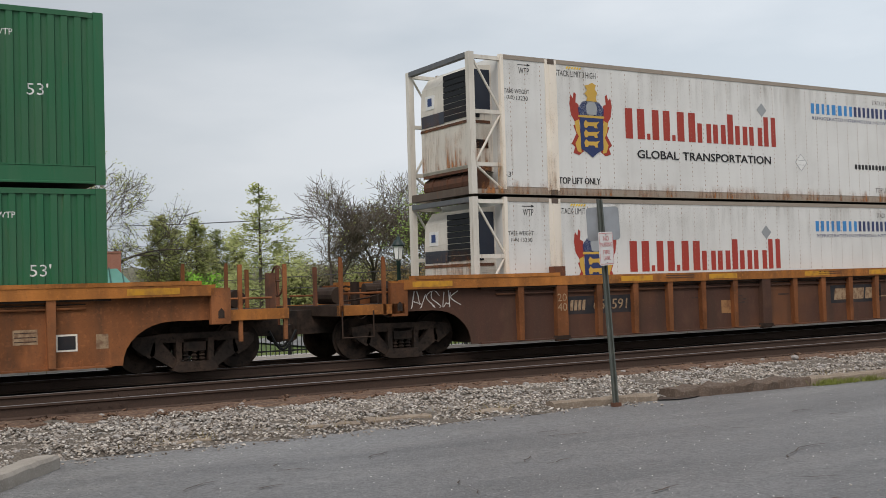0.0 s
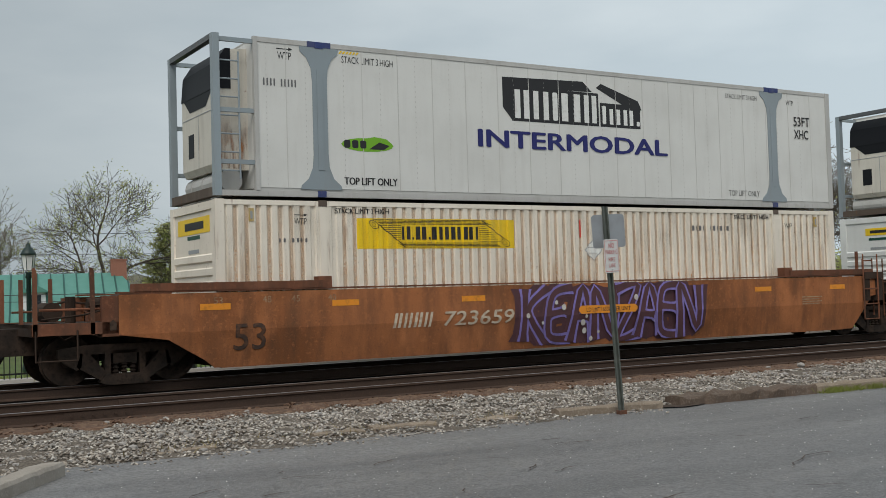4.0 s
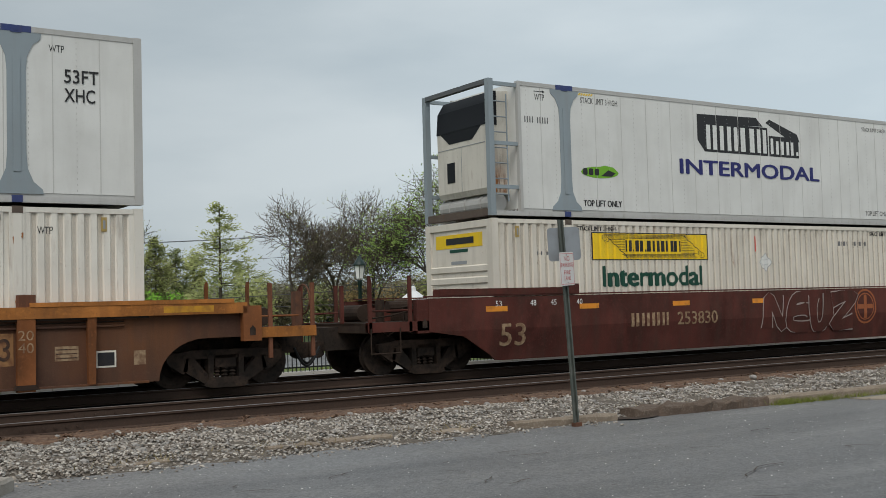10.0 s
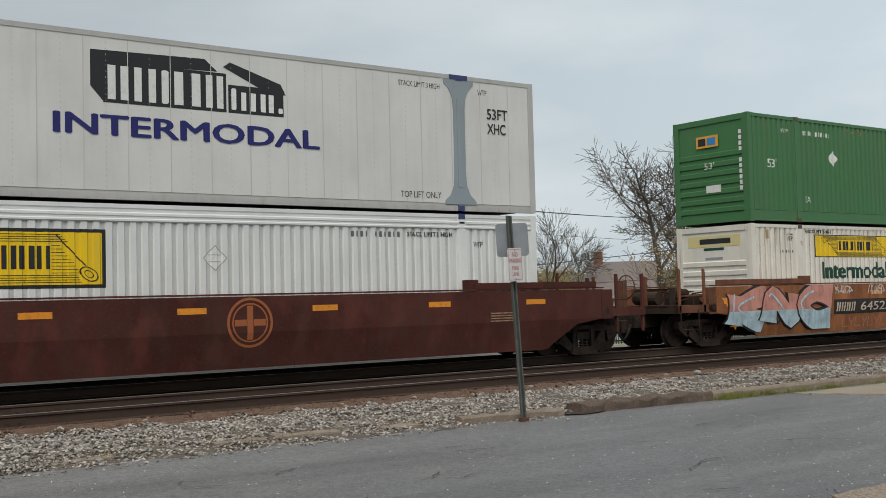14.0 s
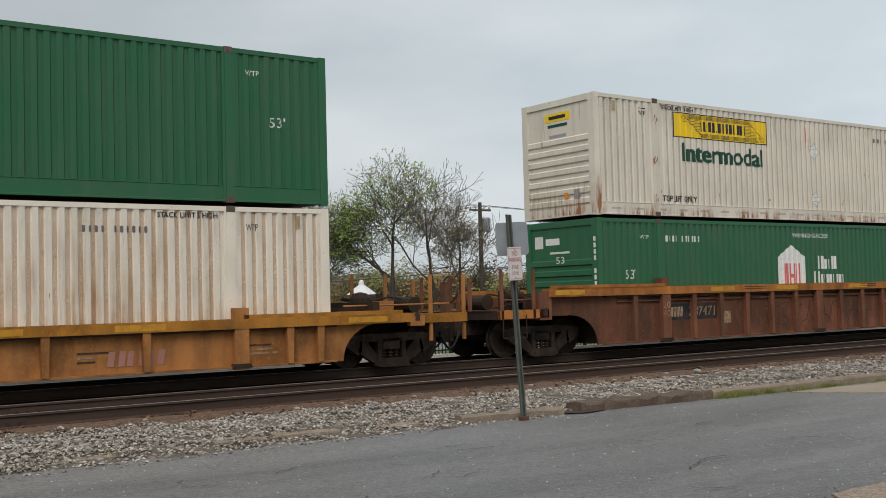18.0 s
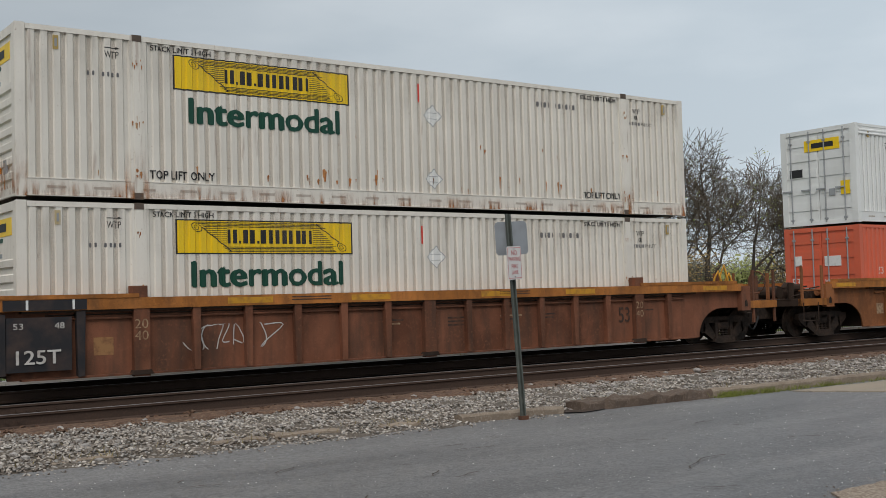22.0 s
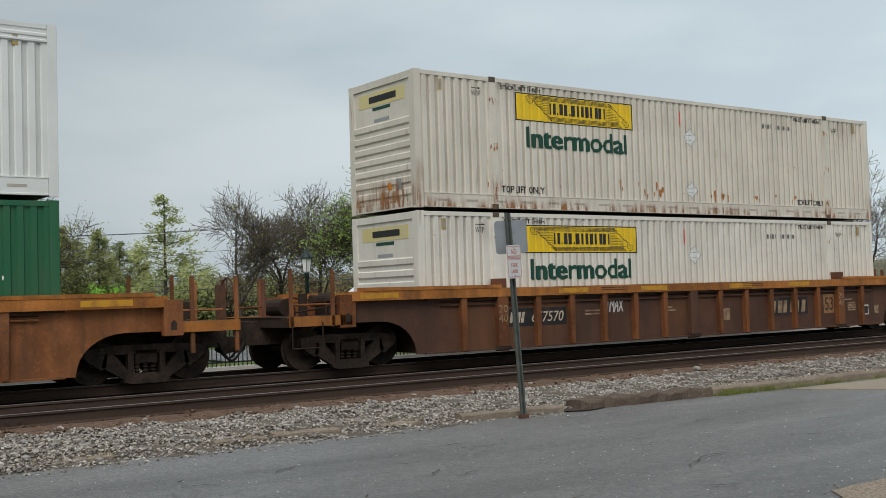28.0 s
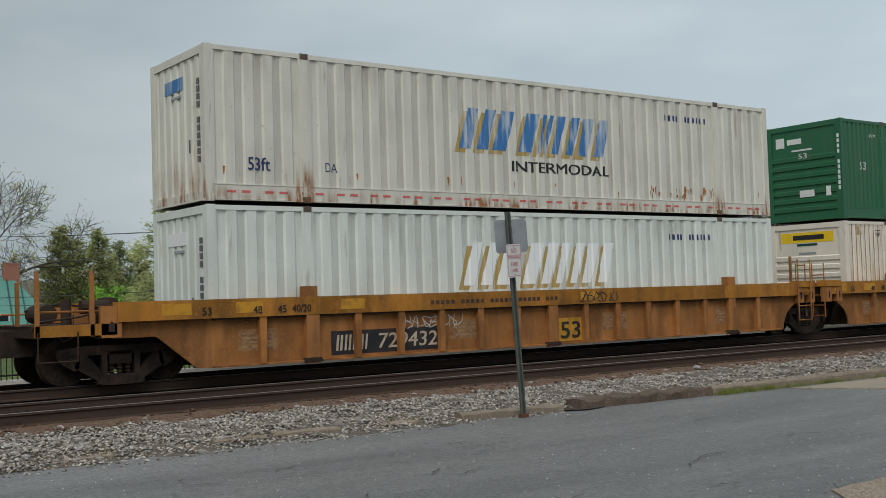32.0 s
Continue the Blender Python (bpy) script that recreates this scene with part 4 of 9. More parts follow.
def side_frame(b):
    """One cast side frame, on its own plane, with its windows open."""
    y0, y1 = -0.07, 0.07
    prism(b, [(-1.10, 0.06), (-1.10, 0.20), (-0.62, 0.26), (0.62, 0.26), (1.10, 0.20), (1.10, 0.06), (0.75, 0.10), (-0.75, 0.10)], y0, y1)
    for s in (-1, 1):
        prism(b, [(s * 1.10, 0.06), (s * 0.70, 0.12), (s * 0.72, -0.10), (s * 0.80, -0.16), (s * 1.02, -0.02)], y0, y1)
        prism(b, [(s * 0.74, 0.10), (s * 0.58, 0.10), (s * 0.22, -0.32), (s * 0.38, -0.36), (s * 0.80, -0.10)], y0, y1)
        prism(b, [(s * 0.34, 0.16), (s * 0.24, 0.16), (s * 0.24, -0.34), (s * 0.34, -0.34)], y0 - 0.02, y1)
    prism(b, [(-0.42, -0.38), (-0.34, -0.24), (0.34, -0.24), (0.42, -0.38), (0.30, -0.42), (-0.30, -0.42)], y0 - 0.05, y1 + 0.05)


def springs(b):
    for x in (-0.15, 0.0, 0.15):
        for k in range(5):
            lathe(b, [(0.045, -0.225 + 0.062 * k), (0.068, -0.205 + 0.062 * k), (0.045, -0.185 + 0.062 * k)], 10, (x, 0, 0))
        tube(b, (x, 0, -0.24), (x, 0, 0.1), 0.04, seg=8)


WHEELS = []


def truck(car, x, r, base):
    """A bogie: bolster, side frames with springs, and two rolling wheelsets, its origin on the axle line."""
    def bolster(b):
        box(b, -0.2, 0.2, -1.05, 1.05, -0.06, 0.16)
        box(b, -0.24, 0.24, -0.35, 0.35, 0.16, 0.34)
        for s in (-1, 1):
            tube(b, (s * 0.45, -0.75, 0.0), (s * 0.45, 0.75, 0.0), 0.05, seg=8)
            for w in (-0.72, 0.72):
                box(b, s * 0.42 - 0.05, s * 0.42 + 0.05, w - 0.06, w + 0.06, -0.2, 0.15)
    t = part("truck", stored("bolster", bolster), M["steel_black"], car, "sooty cast steel bogie", (x, 1.295, r))
    sf = stored("side_frame", side_frame)
    sp = stored("spring_nest", springs)
    for y in (-0.98, 0.98):
        part("side_frame", sf, M["steel_black"], t, "", (0, y, 0))
        part("spring_nest", sp, M["steel_black"], t, "", (0, y, 0))
    for s in (-1, 1):
        w = part("wheelset", axle_set(r), M["steel_black"], t, "", (s * base / 2, 0, 0))
        WHEELS.append((w, car, x, s * base / 2, r))
    return t


def arch(left, bottom, style):
    """Outline of a side's left end from its top corner down to the bottom edge; coupled ends have a round wheel arch."""
    if left == "couple" and style == "smooth":
        return [(-1.78, 1.5), (-1.78, 0.84), (-0.95, 0.72), (-0.30, 0.34), (-0.12, bottom)]
    if left == "couple" or (left == "joint" and style in ("ribbed", "sill")):
        e = -1.78 if left == "couple" else -1.34
        pts = [(e, 1.5), (e, 0.90)]
        for k in range(9):
            a = math.pi / 2 * k / 8
            pts.append((-1.05 + 0.85 * math.sin(a), bottom + (0.90 - bottom) * math.cos(a)))
        return pts
    if left == "slant":
        return [(-1.78, 1.5), (-1.78, 0.80), (-1.05, 0.80), (-0.30, bottom)]
    return [(-1.32, 1.5), (-1.32, 1.02), (-0.98, 1.0), (-0.34, bottom)]


def outline(ends, top, bottom, style):
    left = [(x, min(z, top)) for x, z in arch(ends[0], bottom, style)]
    right = [(LENGTH - x, min(z, top)) for x, z in arch(ends[1], bottom, style)][::-1]
    return left + right


def sheet(b, pts, top, knee, y, dy):
    """A side sheet: polygon cut into columns so that its lower half leans inward below the knee."""
    prism(b, pts, y, y + 0.03)
    if dy:
        for v in b.verts:
            if v.co.z < knee:
                v.co.y += dy * (knee - v.co.z) / knee


def well_car(label, u, style, ends, mats, base=1.78, r=0.42, group="well cars of the train", brake=False):
    """A well car. style: ribbed, smooth or sill. mats: side, chord, rib, low."""
    c = thing("well_car", label, "well car", group)
    rolling(c, u)
    side_m, chord_m, rib_m, end_m = [M[k] for k in mats]
    top = {"ribbed": 1.34, "smooth": 1.52, "sill": 1.10, "low": 0.92}[style]
    ctop = {"ribbed": 1.51, "smooth": 1.55, "sill": 1.42, "low": 1.08}[style]
    if mats[0] == "car_umber":
        top, ctop = 1.18, 1.21
    pts = outline(ends, top, 0.20, style)
    key = (style, ends, top)
    xl, xr = pts[0][0], pts[-1][0]

    def panel(b):
        if style == "smooth":
            prism(b, pts, -0.25, -0.21)
            bmesh.ops.bisect_plane(b, geom=b.verts[:] + b.edges[:] + b.faces[:], plane_co=(0, 0, 0.84), plane_no=(0, 0, 1))
            for v in b.verts:
                if v.co.z < 0.83:
                    v.co.y += 0.10 * (0.84 - v.co.z) / 0.64
        else:
            prism(b, pts, -0.12, -0.08)
    me = stored(("side_panel", key), panel)
    flip = Matrix.Translation((0, 2.59, 0)) @ Matrix.Diagonal((1, -1, 1, 1))
    part("side_panel", me, side_m, c)
    part("side_panel", me, side_m, c, "", flip)
    if style == "smooth":
        chord = stored(("chord", key), lambda b: box(b, xl, xr, -0.26, -0.03, ctop - 0.03, ctop))
    else:
        def chord_make(b):
            prism(b, [(xl, top - 0.02), (xr, top - 0.02), (xr, ctop), (xl, ctop)], -0.26, -0.03)
        chord = stored(("chord", key), chord_make)
    part("top_chord", chord, chord_m, c)
    part("top_chord", chord, chord_m, c, "", flip)
    block(c, "bottom_flange", mats[0], 0.0, LENGTH, -0.15 if style == "smooth" else -0.20, -0.03, 0.19, 0.225)
    block(c, "bottom_flange", mats[0], 0.0, LENGTH, 2.62, 2.74, 0.19, 0.225)
    # raised guides at the ends
    for x0, x1, g in ((xl + 0.25, 1.95, 1.98), (LENGTH - 1.95, xr - 0.25, LENGTH - 1.98)):
        if style in ("smooth", "ribbed"):
            block(c, "guide_rail", mats[1], x0, x1, -0.27, -0.02, ctop, ctop + (0.13 if style == "smooth" else 0.07))
        elif style == "low":
            block(c, "guide_rail", mats[1], x0, x1, -0.24, -0.02, ctop, ctop + 0.07)
        block(c, "stop_block", mats[3], g - 0.13, g + 0.13, -0.24, -0.02, ctop, ctop + 0.20)
    if mats[0] == "car_redbrown":
        for x0, x1 in ((3.86, 5.88), (7.02, 9.0), (10.1, 12.1)):
            part("guide_rail", stored("mid_guide", lambda b: prism(b, [(0, 0), (2.0, 0), (1.9, 0.10), (0.1, 0.10)], -0.27, -0.03)), M["car_orange"], c, "", (x0, 0, ctop))
    if style != "smooth":
        hz = top - 0.02 - 0.24
        rib = stored(("rib", style), lambda b: prism(b, [(-0.055, 0.22), (-0.055, 0.28), (-0.075, top - 0.02), (0.075, top - 0.02), (0.055, 0.28), (0.055, 0.22)], -0.24, -0.12))
        wide = stored(("rib_wide", style), lambda b: box(b, -0.14, 0.14, -0.25, -0.12, 0.16, top - 0.02))
        if style == "low":
            places = [0.35 + (LENGTH - 0.7) * k / 9 for k in range(10)]
            places = [x if min(abs(x - 2.0), abs(x - LENGTH + 2.0)) > 0.45 else (1.0 if x < 8 else LENGTH - 1.0) for x in places]
        else:
            places = [0.96, *(2.0 + (LENGTH - 4.0) * k / 12 for k in range(1, 12) if k != 6), LENGTH - 0.96]
        for x in places:
            dark_end = style == "ribbed" and (x, "joint") in ((0.96, ends[0]), (LENGTH - 0.96, ends[1]))
            part("rib", rib, M["dark_panel"] if dark_end else rib_m, c, "", (x, 0, 0))
        foot = stored("post_foot", lambda b: prism(b, [(-0.20, 0.19), (0.20, 0.19), (0.15, 0.27), (-0.15, 0.27)], -0.275, -0.10))
        for x in (2.0, LENGTH / 2, LENGTH - 2.0):
            part("post", wide, rib_m if x != LENGTH / 2 else side_m, c, "", (x, 0, 0))
            part("post_foot", foot, M["car_dark"], c, "", (x, 0, 0))
        if style == "ribbed":
            part("brake_pipe", stored("side_pipe", lambda b: tube(b, (0.4, -0.15, top - 0.17), (LENGTH - 0.4, -0.15, top - 0.17), 0.02, seg=6)), side_m, c)
            part("conduit", stored("side_conduit", lambda b: tube(b, (0.4, -0.14, top - 0.10), (LENGTH - 0.4, -0.14, top - 0.10), 0.011, seg=5)), M["car_dark"], c)
        # Dark strip along the chord's underside, put in for its shadow line.
        block(c, "chord_flange", "car_dark", 0.0, LENGTH, -0.23, -0.10, top - 0.055, top - 0.02)
    # well floor and end bulkheads
    def floor_(b):
        for k in range(12):
            box(b, 0.4 + 1.37 * k, 0.62 + 1.37 * k, 0.0, 2.59, 0.19, 0.25)
        box(b, -0.1, 0.05, 0.0, 2.59, 0.22, 0.95)
        box(b, LENGTH - 0.05, LENGTH + 0.1, 0.0, 2.59, 0.22, 0.95)
    part("well_floor", stored("well_floor", floor_), M["car_dark"], c, kind="stuff")
    for end, s in ((ends[0], 1), (ends[1], -1)):
        m = Matrix.Identity(4) if s > 0 else Matrix.Translation((LENGTH, 2.59, 0)) @ Matrix.Rotation(math.pi, 4, "Z")
        if end == "joint":
            joint_end(c, m, mats, s, ctop, style)
        else:
            coupled_end(c, m, mats, brake and s < 0, ctop)
    if ends[0] == "joint":
        truck(c, -1.70, 0.46, 1.78)
    else:
        truck(c, -1.56, r, base)
    if ends[1] != "joint":
        truck(c, LENGTH + 1.56, r, base)
    return c


def joint_end(c, m, mats, s, ctop, style):
    """End of an articulated unit: shear plate, side steps, grab irons."""
    def plate(b):
        prism(b, [(-1.45, 0.86), (-0.1, 0.86), (-0.1, 1.06), (-0.3, 1.10), (-1.45, 1.0)], 0.35, 2.24)
        box(b, -1.70, -1.2, 1.0, 1.59, 0.80, 1.02)
        box(b, -1.32, -1.18, -0.22, 2.81, 1.02, 1.40)
        prism(b, [(-1.32, 1.40), (-1.32, 1.02), (-0.7, 1.02), (-0.2, 1.40)], -0.02, 0.02)
    part("end_plate", stored("joint_plate", plate), M["car_dark"], c, "", m)

    # pillars with a slot, seat blocks and the near-side step frame
    y0 = -0.28
    pm = mats[2] if style != "smooth" else "car_dark"
    for x in (-1.40, -0.92):
        xa = x if s > 0 else LENGTH - x - 0.24
        block(c, "end_pillar", pm, xa, xa + 0.24, y0, y0 + 0.18, 0.88, ctop - 0.12)
        block(c, "pillar_slot", "steel_black", xa + 0.09, xa + 0.15, y0 - 0.004, y0 + 0.05, 0.98, 1.16)
    xa = -1.42 if s > 0 else LENGTH + 0.72
    block(c, "seat_block", mats[1] if style != "smooth" else "car_dark", xa, xa + 0.70, y0 - 0.02, y0 + 0.3, ctop - 0.12, ctop + 0.05)
    if s < 0:
        def frame_(b):
            for x in (LENGTH + 0.62, LENGTH + 1.16):
                tube(b, (x, -0.33, 0.42), (x, -0.33, 2.05), 0.02, seg=6)
            for z in (0.42, 0.80, 1.18):
                tube(b, (LENGTH + 0.62, -0.33, z), (LENGTH + 1.16, -0.33, z), 0.018, seg=6)
        part("step_frame", stored("step_frame", frame_), M[mats[3]], c, "rust-brown ladder frame")
        for x, y in ((LENGTH + 1.3, 0.4), (LENGTH + 1.25, 2.3), (LENGTH + 0.9, 2.75)):
            block(c, "stanchion", mats[2], x, x + 0.07, y, y + 0.05, 0.9, 2.15)

    def step(b):
        for y in (-0.20, 0.18):
            tube(b, (-1.38, y, 0.45), (-1.38, y, 1.95), 0.018, seg=6)
        for k in range(5):
            tube(b, (-1.38, -0.20, 0.5 + 0.28 * k), (-1.38, 0.18, 0.5 + 0.28 * k), 0.016, seg=6)
    part("side_ladder", stored("joint_ladder", step), M[mats[3]], c, "", m)
    part("side_ladder", stored("joint_ladder_far", lambda b: (tube(b, (-1.38, 2.6, 0.5), (-1.38, 2.6, 1.95), 0.018, seg=6), tube(b, (-1.38, 2.3, 0.5), (-1.38, 2.3, 1.95), 0.018, seg=6), tube(b, (-1.38, 2.3, 1.9), (-1.38, 2.6, 1.9), 0.016, seg=6))), M[mats[3]], c, "", m)


def coupled_end(c, m, mats, brake, ctop):
    """End platform with its sills, corner casting, handrails, draft sill and coupler."""
    def deck(b):
        box(b, -3.15, -0.1, 0.1, 2.49, 1.00, 1.05)
        box(b, -3.15, -3.05, -0.22, 2.81, 0.86, 1.05)
        for y in (0.55, 2.0):
            box(b, -1.8, -0.1, y, y + 0.08, 1.05, 1.22)
        box(b, -1.1, -0.95, -0.05, 2.64, 1.05, 1.32)
    part("end_platform", stored("end_deck", deck), M["car_dark"], c, "", m)
    for y in (-0.24, 2.71):
        part("side_sill", stored(("end_sill", y), lambda b: box(b, -3.15, -1.78, y, y + 0.12, 0.87, 1.06)), M[mats[1]], c, "", m)
        part("corner_block", stored(("end_corner", y, ctop), lambda b: (box(b, -2.05, -1.70, y, y + 0.14, 0.82, ctop - 0.06))), M[mats[2]], c, "", m)
        part("corner_slot", stored(("corner_slot", y), lambda b: prism(b, [(-1.93, 0.92), (-1.82, 0.92), (-1.82, 1.04), (-1.875, 1.10), (-1.93, 1.04)], y - 0.004 if y < 0 else y + 0.10, y + 0.04 if y < 0 else y + 0.144)), M["steel_black"], c, "", m)
    def draft(b):
        box(b, -3.45, -0.1, 1.0, 1.59, 0.52, 0.98)
        prism(b, [(-3.72, 0.42), (-3.72, 0.68), (-3.5, 0.72), (-3.4, 0.66), (-3.4, 0.44), (-3.5, 0.38)], 1.14, 1.46)
        box(b, -3.78, -3.66, 1.30, 1.50, 0.40, 0.70)
    part("coupler", stored("draft_gear", draft), M["steel_black"], c, "", m)
    def rails(b):
        pipe(b, [(-3.10, -0.25, 0.45), (-3.10, -0.25, 0.95)], 0.014)
        pipe(b, [(-2.45, -0.25, 0.45), (-2.45, -0.25, 0.95)], 0.014)
        pipe(b, [(-3.10, -0.25, 0.46), (-2.45, -0.25, 0.46)], 0.014)
    part("step_iron", stored("end_rails", rails), M["car_dark"], c, "", m)
    for x in (-3.10, -2.20):
        part("stanchion", stored(("near_stanchion", x), lambda b: prism(b, [(x - 0.035, 0.86), (x + 0.035, 0.86), (x + 0.035, 1.86), (x + 0.01, 1.96), (x - 0.035, 1.96)], -0.24, -0.19)), M[mats[2]], c, "", m)
    def litter(b):
        pipe(b, [(-2.9, 0.3, 1.12), (-2.2, 0.5, 1.18), (-1.7, 0.35, 1.3), (-1.1, 0.4, 1.2)], 0.018)
        pipe(b, [(-2.8, 1.6, 1.30), (-2.3, 1.2, 1.42), (-1.8, 1.3, 1.35), (-1.2, 1.0, 1.4)], 0.02)
        pipe(b, [(-2.1, 0.2, 1.05), (-2.1, 0.25, 1.34), (-1.6, 0.3, 1.38)], 0.02)
        pipe(b, [(-2.95, 0.0, 1.06), (-2.6, 0.0, 0.78), (-2.3, 0.05, 0.92), (-2.0, 0.0, 0.80)], 0.016)
        tube(b, (-2.35, 0.7, 1.05), (-2.35, 0.7, 1.50), 0.09, seg=10)
        tube(b, (-2.0, 1.0, 1.35), (-1.5, 1.0, 1.35), 0.12, seg=10)
        lathe(b, [(0.24, 1.25), (0.23, 1.40), (0.15, 1.50), (0.03, 1.53)], 14, (-1.35, 1.5, 0))
    part("brake_rigging", stored("end_litter", litter), M["car_dark"], c, "sooty pipes and brake valves", m, kind="stuff")
    for x in (-3.10, -2.25):
        part("stanchion", stored(("stanchion", x), lambda b: (box(b, x - 0.035, x + 0.035, 2.75, 2.80, 0.5, 1.85))), M[mats[3]], c, "", m)
    part("stanchion", stored("mid_stanchion", lambda b: box(b, -3.14, -3.08, 0.86, 0.94, 1.05, 1.80)), M[mats[3]], c, "", m)
    part("brake_pipe", stored("near_pipe", lambda b: pipe(b, [(-3.0, -0.05, 1.28), (-1.9, 0.0, 1.28), (-1.2, 0.0, 1.16)], 0.022)), M[mats[2]], c, "", m)
    part("brake_pipe", stored("far_pipe", lambda b: pipe(b, [(-3.0, 2.4, 1.25), (-0.4, 2.4, 1.25)], 0.02)), M[mats[2]], c, "", m)
    def hose(b):
        pts = [(-3.2 - 0.55 * k / 8, 1.75, 0.62 - 0.36 * math.sin(math.pi * k / 8)) for k in range(9)]
        pipe(b, pts, 0.028)
    part("air_hose", stored("air_hose", hose), M["cable"], c, "", m)
    def valve(b):
        tube(b, (-2.6, 0.9, 1.24), (-2.6, 1.7, 1.24), 0.17, seg=14)
    part("air_tank", stored("air_tank", valve), M["car_dark"], c, "", m)
    part("brake_valve", stored("brake_valve", lambda b: box(b, -1.8, -1.45, 1.8, 2.1, 1.05, 1.34)), M[mats[2]], c, "", m)
    part("brake_cylinder", stored("brake_cylinder", lambda b: tube(b, (-1.5, 0.45, 1.22), (-0.9, 0.45, 1.22), 0.1, seg=10)), M[mats[2]], c, "", m)
    if brake:
        def wheel(b):
            n = 16
            ring = [(-3.22, 2.15 + 0.28 * math.cos(2 * math.pi * k / n), 1.55 + 0.28 * math.sin(2 * math.pi * k / n)) for k in range(n + 1)]
            pipe(b, ring, 0.018)
            for k in range(0, n, 4):
                tube(b, (-3.2, 2.15, 1.55), ring[k], 0.012, seg=5)
            box(b, -3.14, -3.02, 2.05, 2.25, 1.05, 1.70)
        part("brake_wheel", stored("brake_wheel", wheel), M["rust"], c, "rusty brake wheel on its gear housing", m)


# ---- marks and lettering ----
def flat(bm, pts, y=0.0):
    bm.faces.new([bm.verts.new((x, y, z)) for x, z in pts])


def rect(bm, x0, x1, z0, z1, y=0.0):
    flat(bm, ((x0, z0), (x1, z0), (x1, z1), (x0, z1)), y)


def chip(bm, x0, x1, z0, z1, cut=0.18, slant=0.0, y=0.0):
    """A letter-sized block with clipped corners."""
    c = min(x1 - x0, z1 - z0) * cut
    pts = [(x0 + c, z0), (x1 - c, z0), (x1, z0 + c), (x1, z1 - c), (x1 - c, z1), (x0 + c, z1), (x0, z1 - c), (x0, z0 + c)]
    flat(bm, [(x + slant * (z - z0), z) for x, z in pts], y)


def cuts(bm, no, values):
    for v in values:
        co = (v, 0, 0) if no == "x" else (0, 0, v)
        bmesh.ops.bisect_plane(bm, geom=bm.verts[:] + bm.edges[:] + bm.faces[:], plane_co=co, plane_no=(1, 0, 0) if no == "x" else (0, 0, 1))


def lay(bm, skin, lift):
    """Lays a flat shape (in x and z) on a wall. skin: a corrugation's pitch, 'knee' for a smooth car side, 'rib' for a ribbed one, 'panel' for a flat wall."""
    if isinstance(skin, float):
        xs = [v.co.x for v in bm.verts]
        cuts(bm, "x", wave_breaks(min(xs), max(xs), skin)[1:-1])
        for v in bm.verts:
            v.co.y = 0.012 + wave(v.co.x, skin, DEPTH) - lift + v.co.y
    elif skin == "knee":
        if min(v.co.z for v in bm.verts) < 0.84:
            cuts(bm, "z", [0.84])
        for v in bm.verts:
            v.co.y = v.co.y - 0.25 - lift + (0.10 * (0.84 - v.co.z) / 0.64 if v.co.z < 0.84 else 0.0)
    else:
        base = {"rib": -0.12, "panel": 0.012, "post": -0.25, "chord": -0.26, "proud2": -0.125, "knee2": -0.25}[skin]
        for v in bm.verts:
            v.co.y += base - lift


def mark(parent, name, mat, key, make, skin="panel", lift=0.004, label=""):
    """A painted mark made by make(bm) in the wall's own x and z."""
    if key is None or (key, skin, lift) not in CACHE:
        bm = bmesh.new()
        make(bm)
        lay(bm, skin, lift)
        me = bpy.data.meshes.new(name)
        bm.to_mesh(me)
        bm.free()
        if key is not None:
            CACHE[(key, skin, lift)] = me
    else:
        me = CACHE[(key, skin, lift)]
    return part(name, me, M[mat], parent, label)


FONT_BOX, FONT_WIDE = {}, {}


def letters(text, bold):
    """The outline of a line of text as vertices and faces, scaled to a unit box."""
    if (text, bold) not in FONT_BOX:
        cu = bpy.data.curves.new("lettering", "FONT")
        cu.body, cu.resolution_u = text, 3
        ob = bpy.data.objects.new("lettering", cu)
        scene.collection.objects.link(ob)
        bpy.context.view_layer.update()
        me = bpy.data.meshes.new_from_object(ob)
        bpy.data.objects.remove(ob)
        v = np.array([(*p.co[:2], 0.0) for p in me.vertices])
        faces = [tuple(p.vertices) for p in me.polygons]
        # heavier strokes: copies laid over one another, a little apart
        shifts = [(0, 0)] if not bold else [(0, 0), (-bold, 0.2 * bold), (bold, -0.2 * bold), (0.3 * bold, 0.6 * bold), (-0.3 * bold, -0.6 * bold)]
        n = len(v)
        v2 = np.concatenate([v + np.array((a, b, -0.0022 * k)) for k, (a, b) in enumerate(shifts)])
        f2 = [tuple(i + n * k for i in f) for k in range(len(shifts)) for f in faces]
        lo, hi = v2.min(0), v2.max(0)
        v2[:, :2] = (v2[:, :2] - lo[:2]) / (hi[:2] - lo[:2])
        FONT_BOX[(text, bold)] = (v2, f2)
        FONT_WIDE[(text, bold)] = float(hi[0] - lo[0])
    return FONT_BOX[(text, bold)]


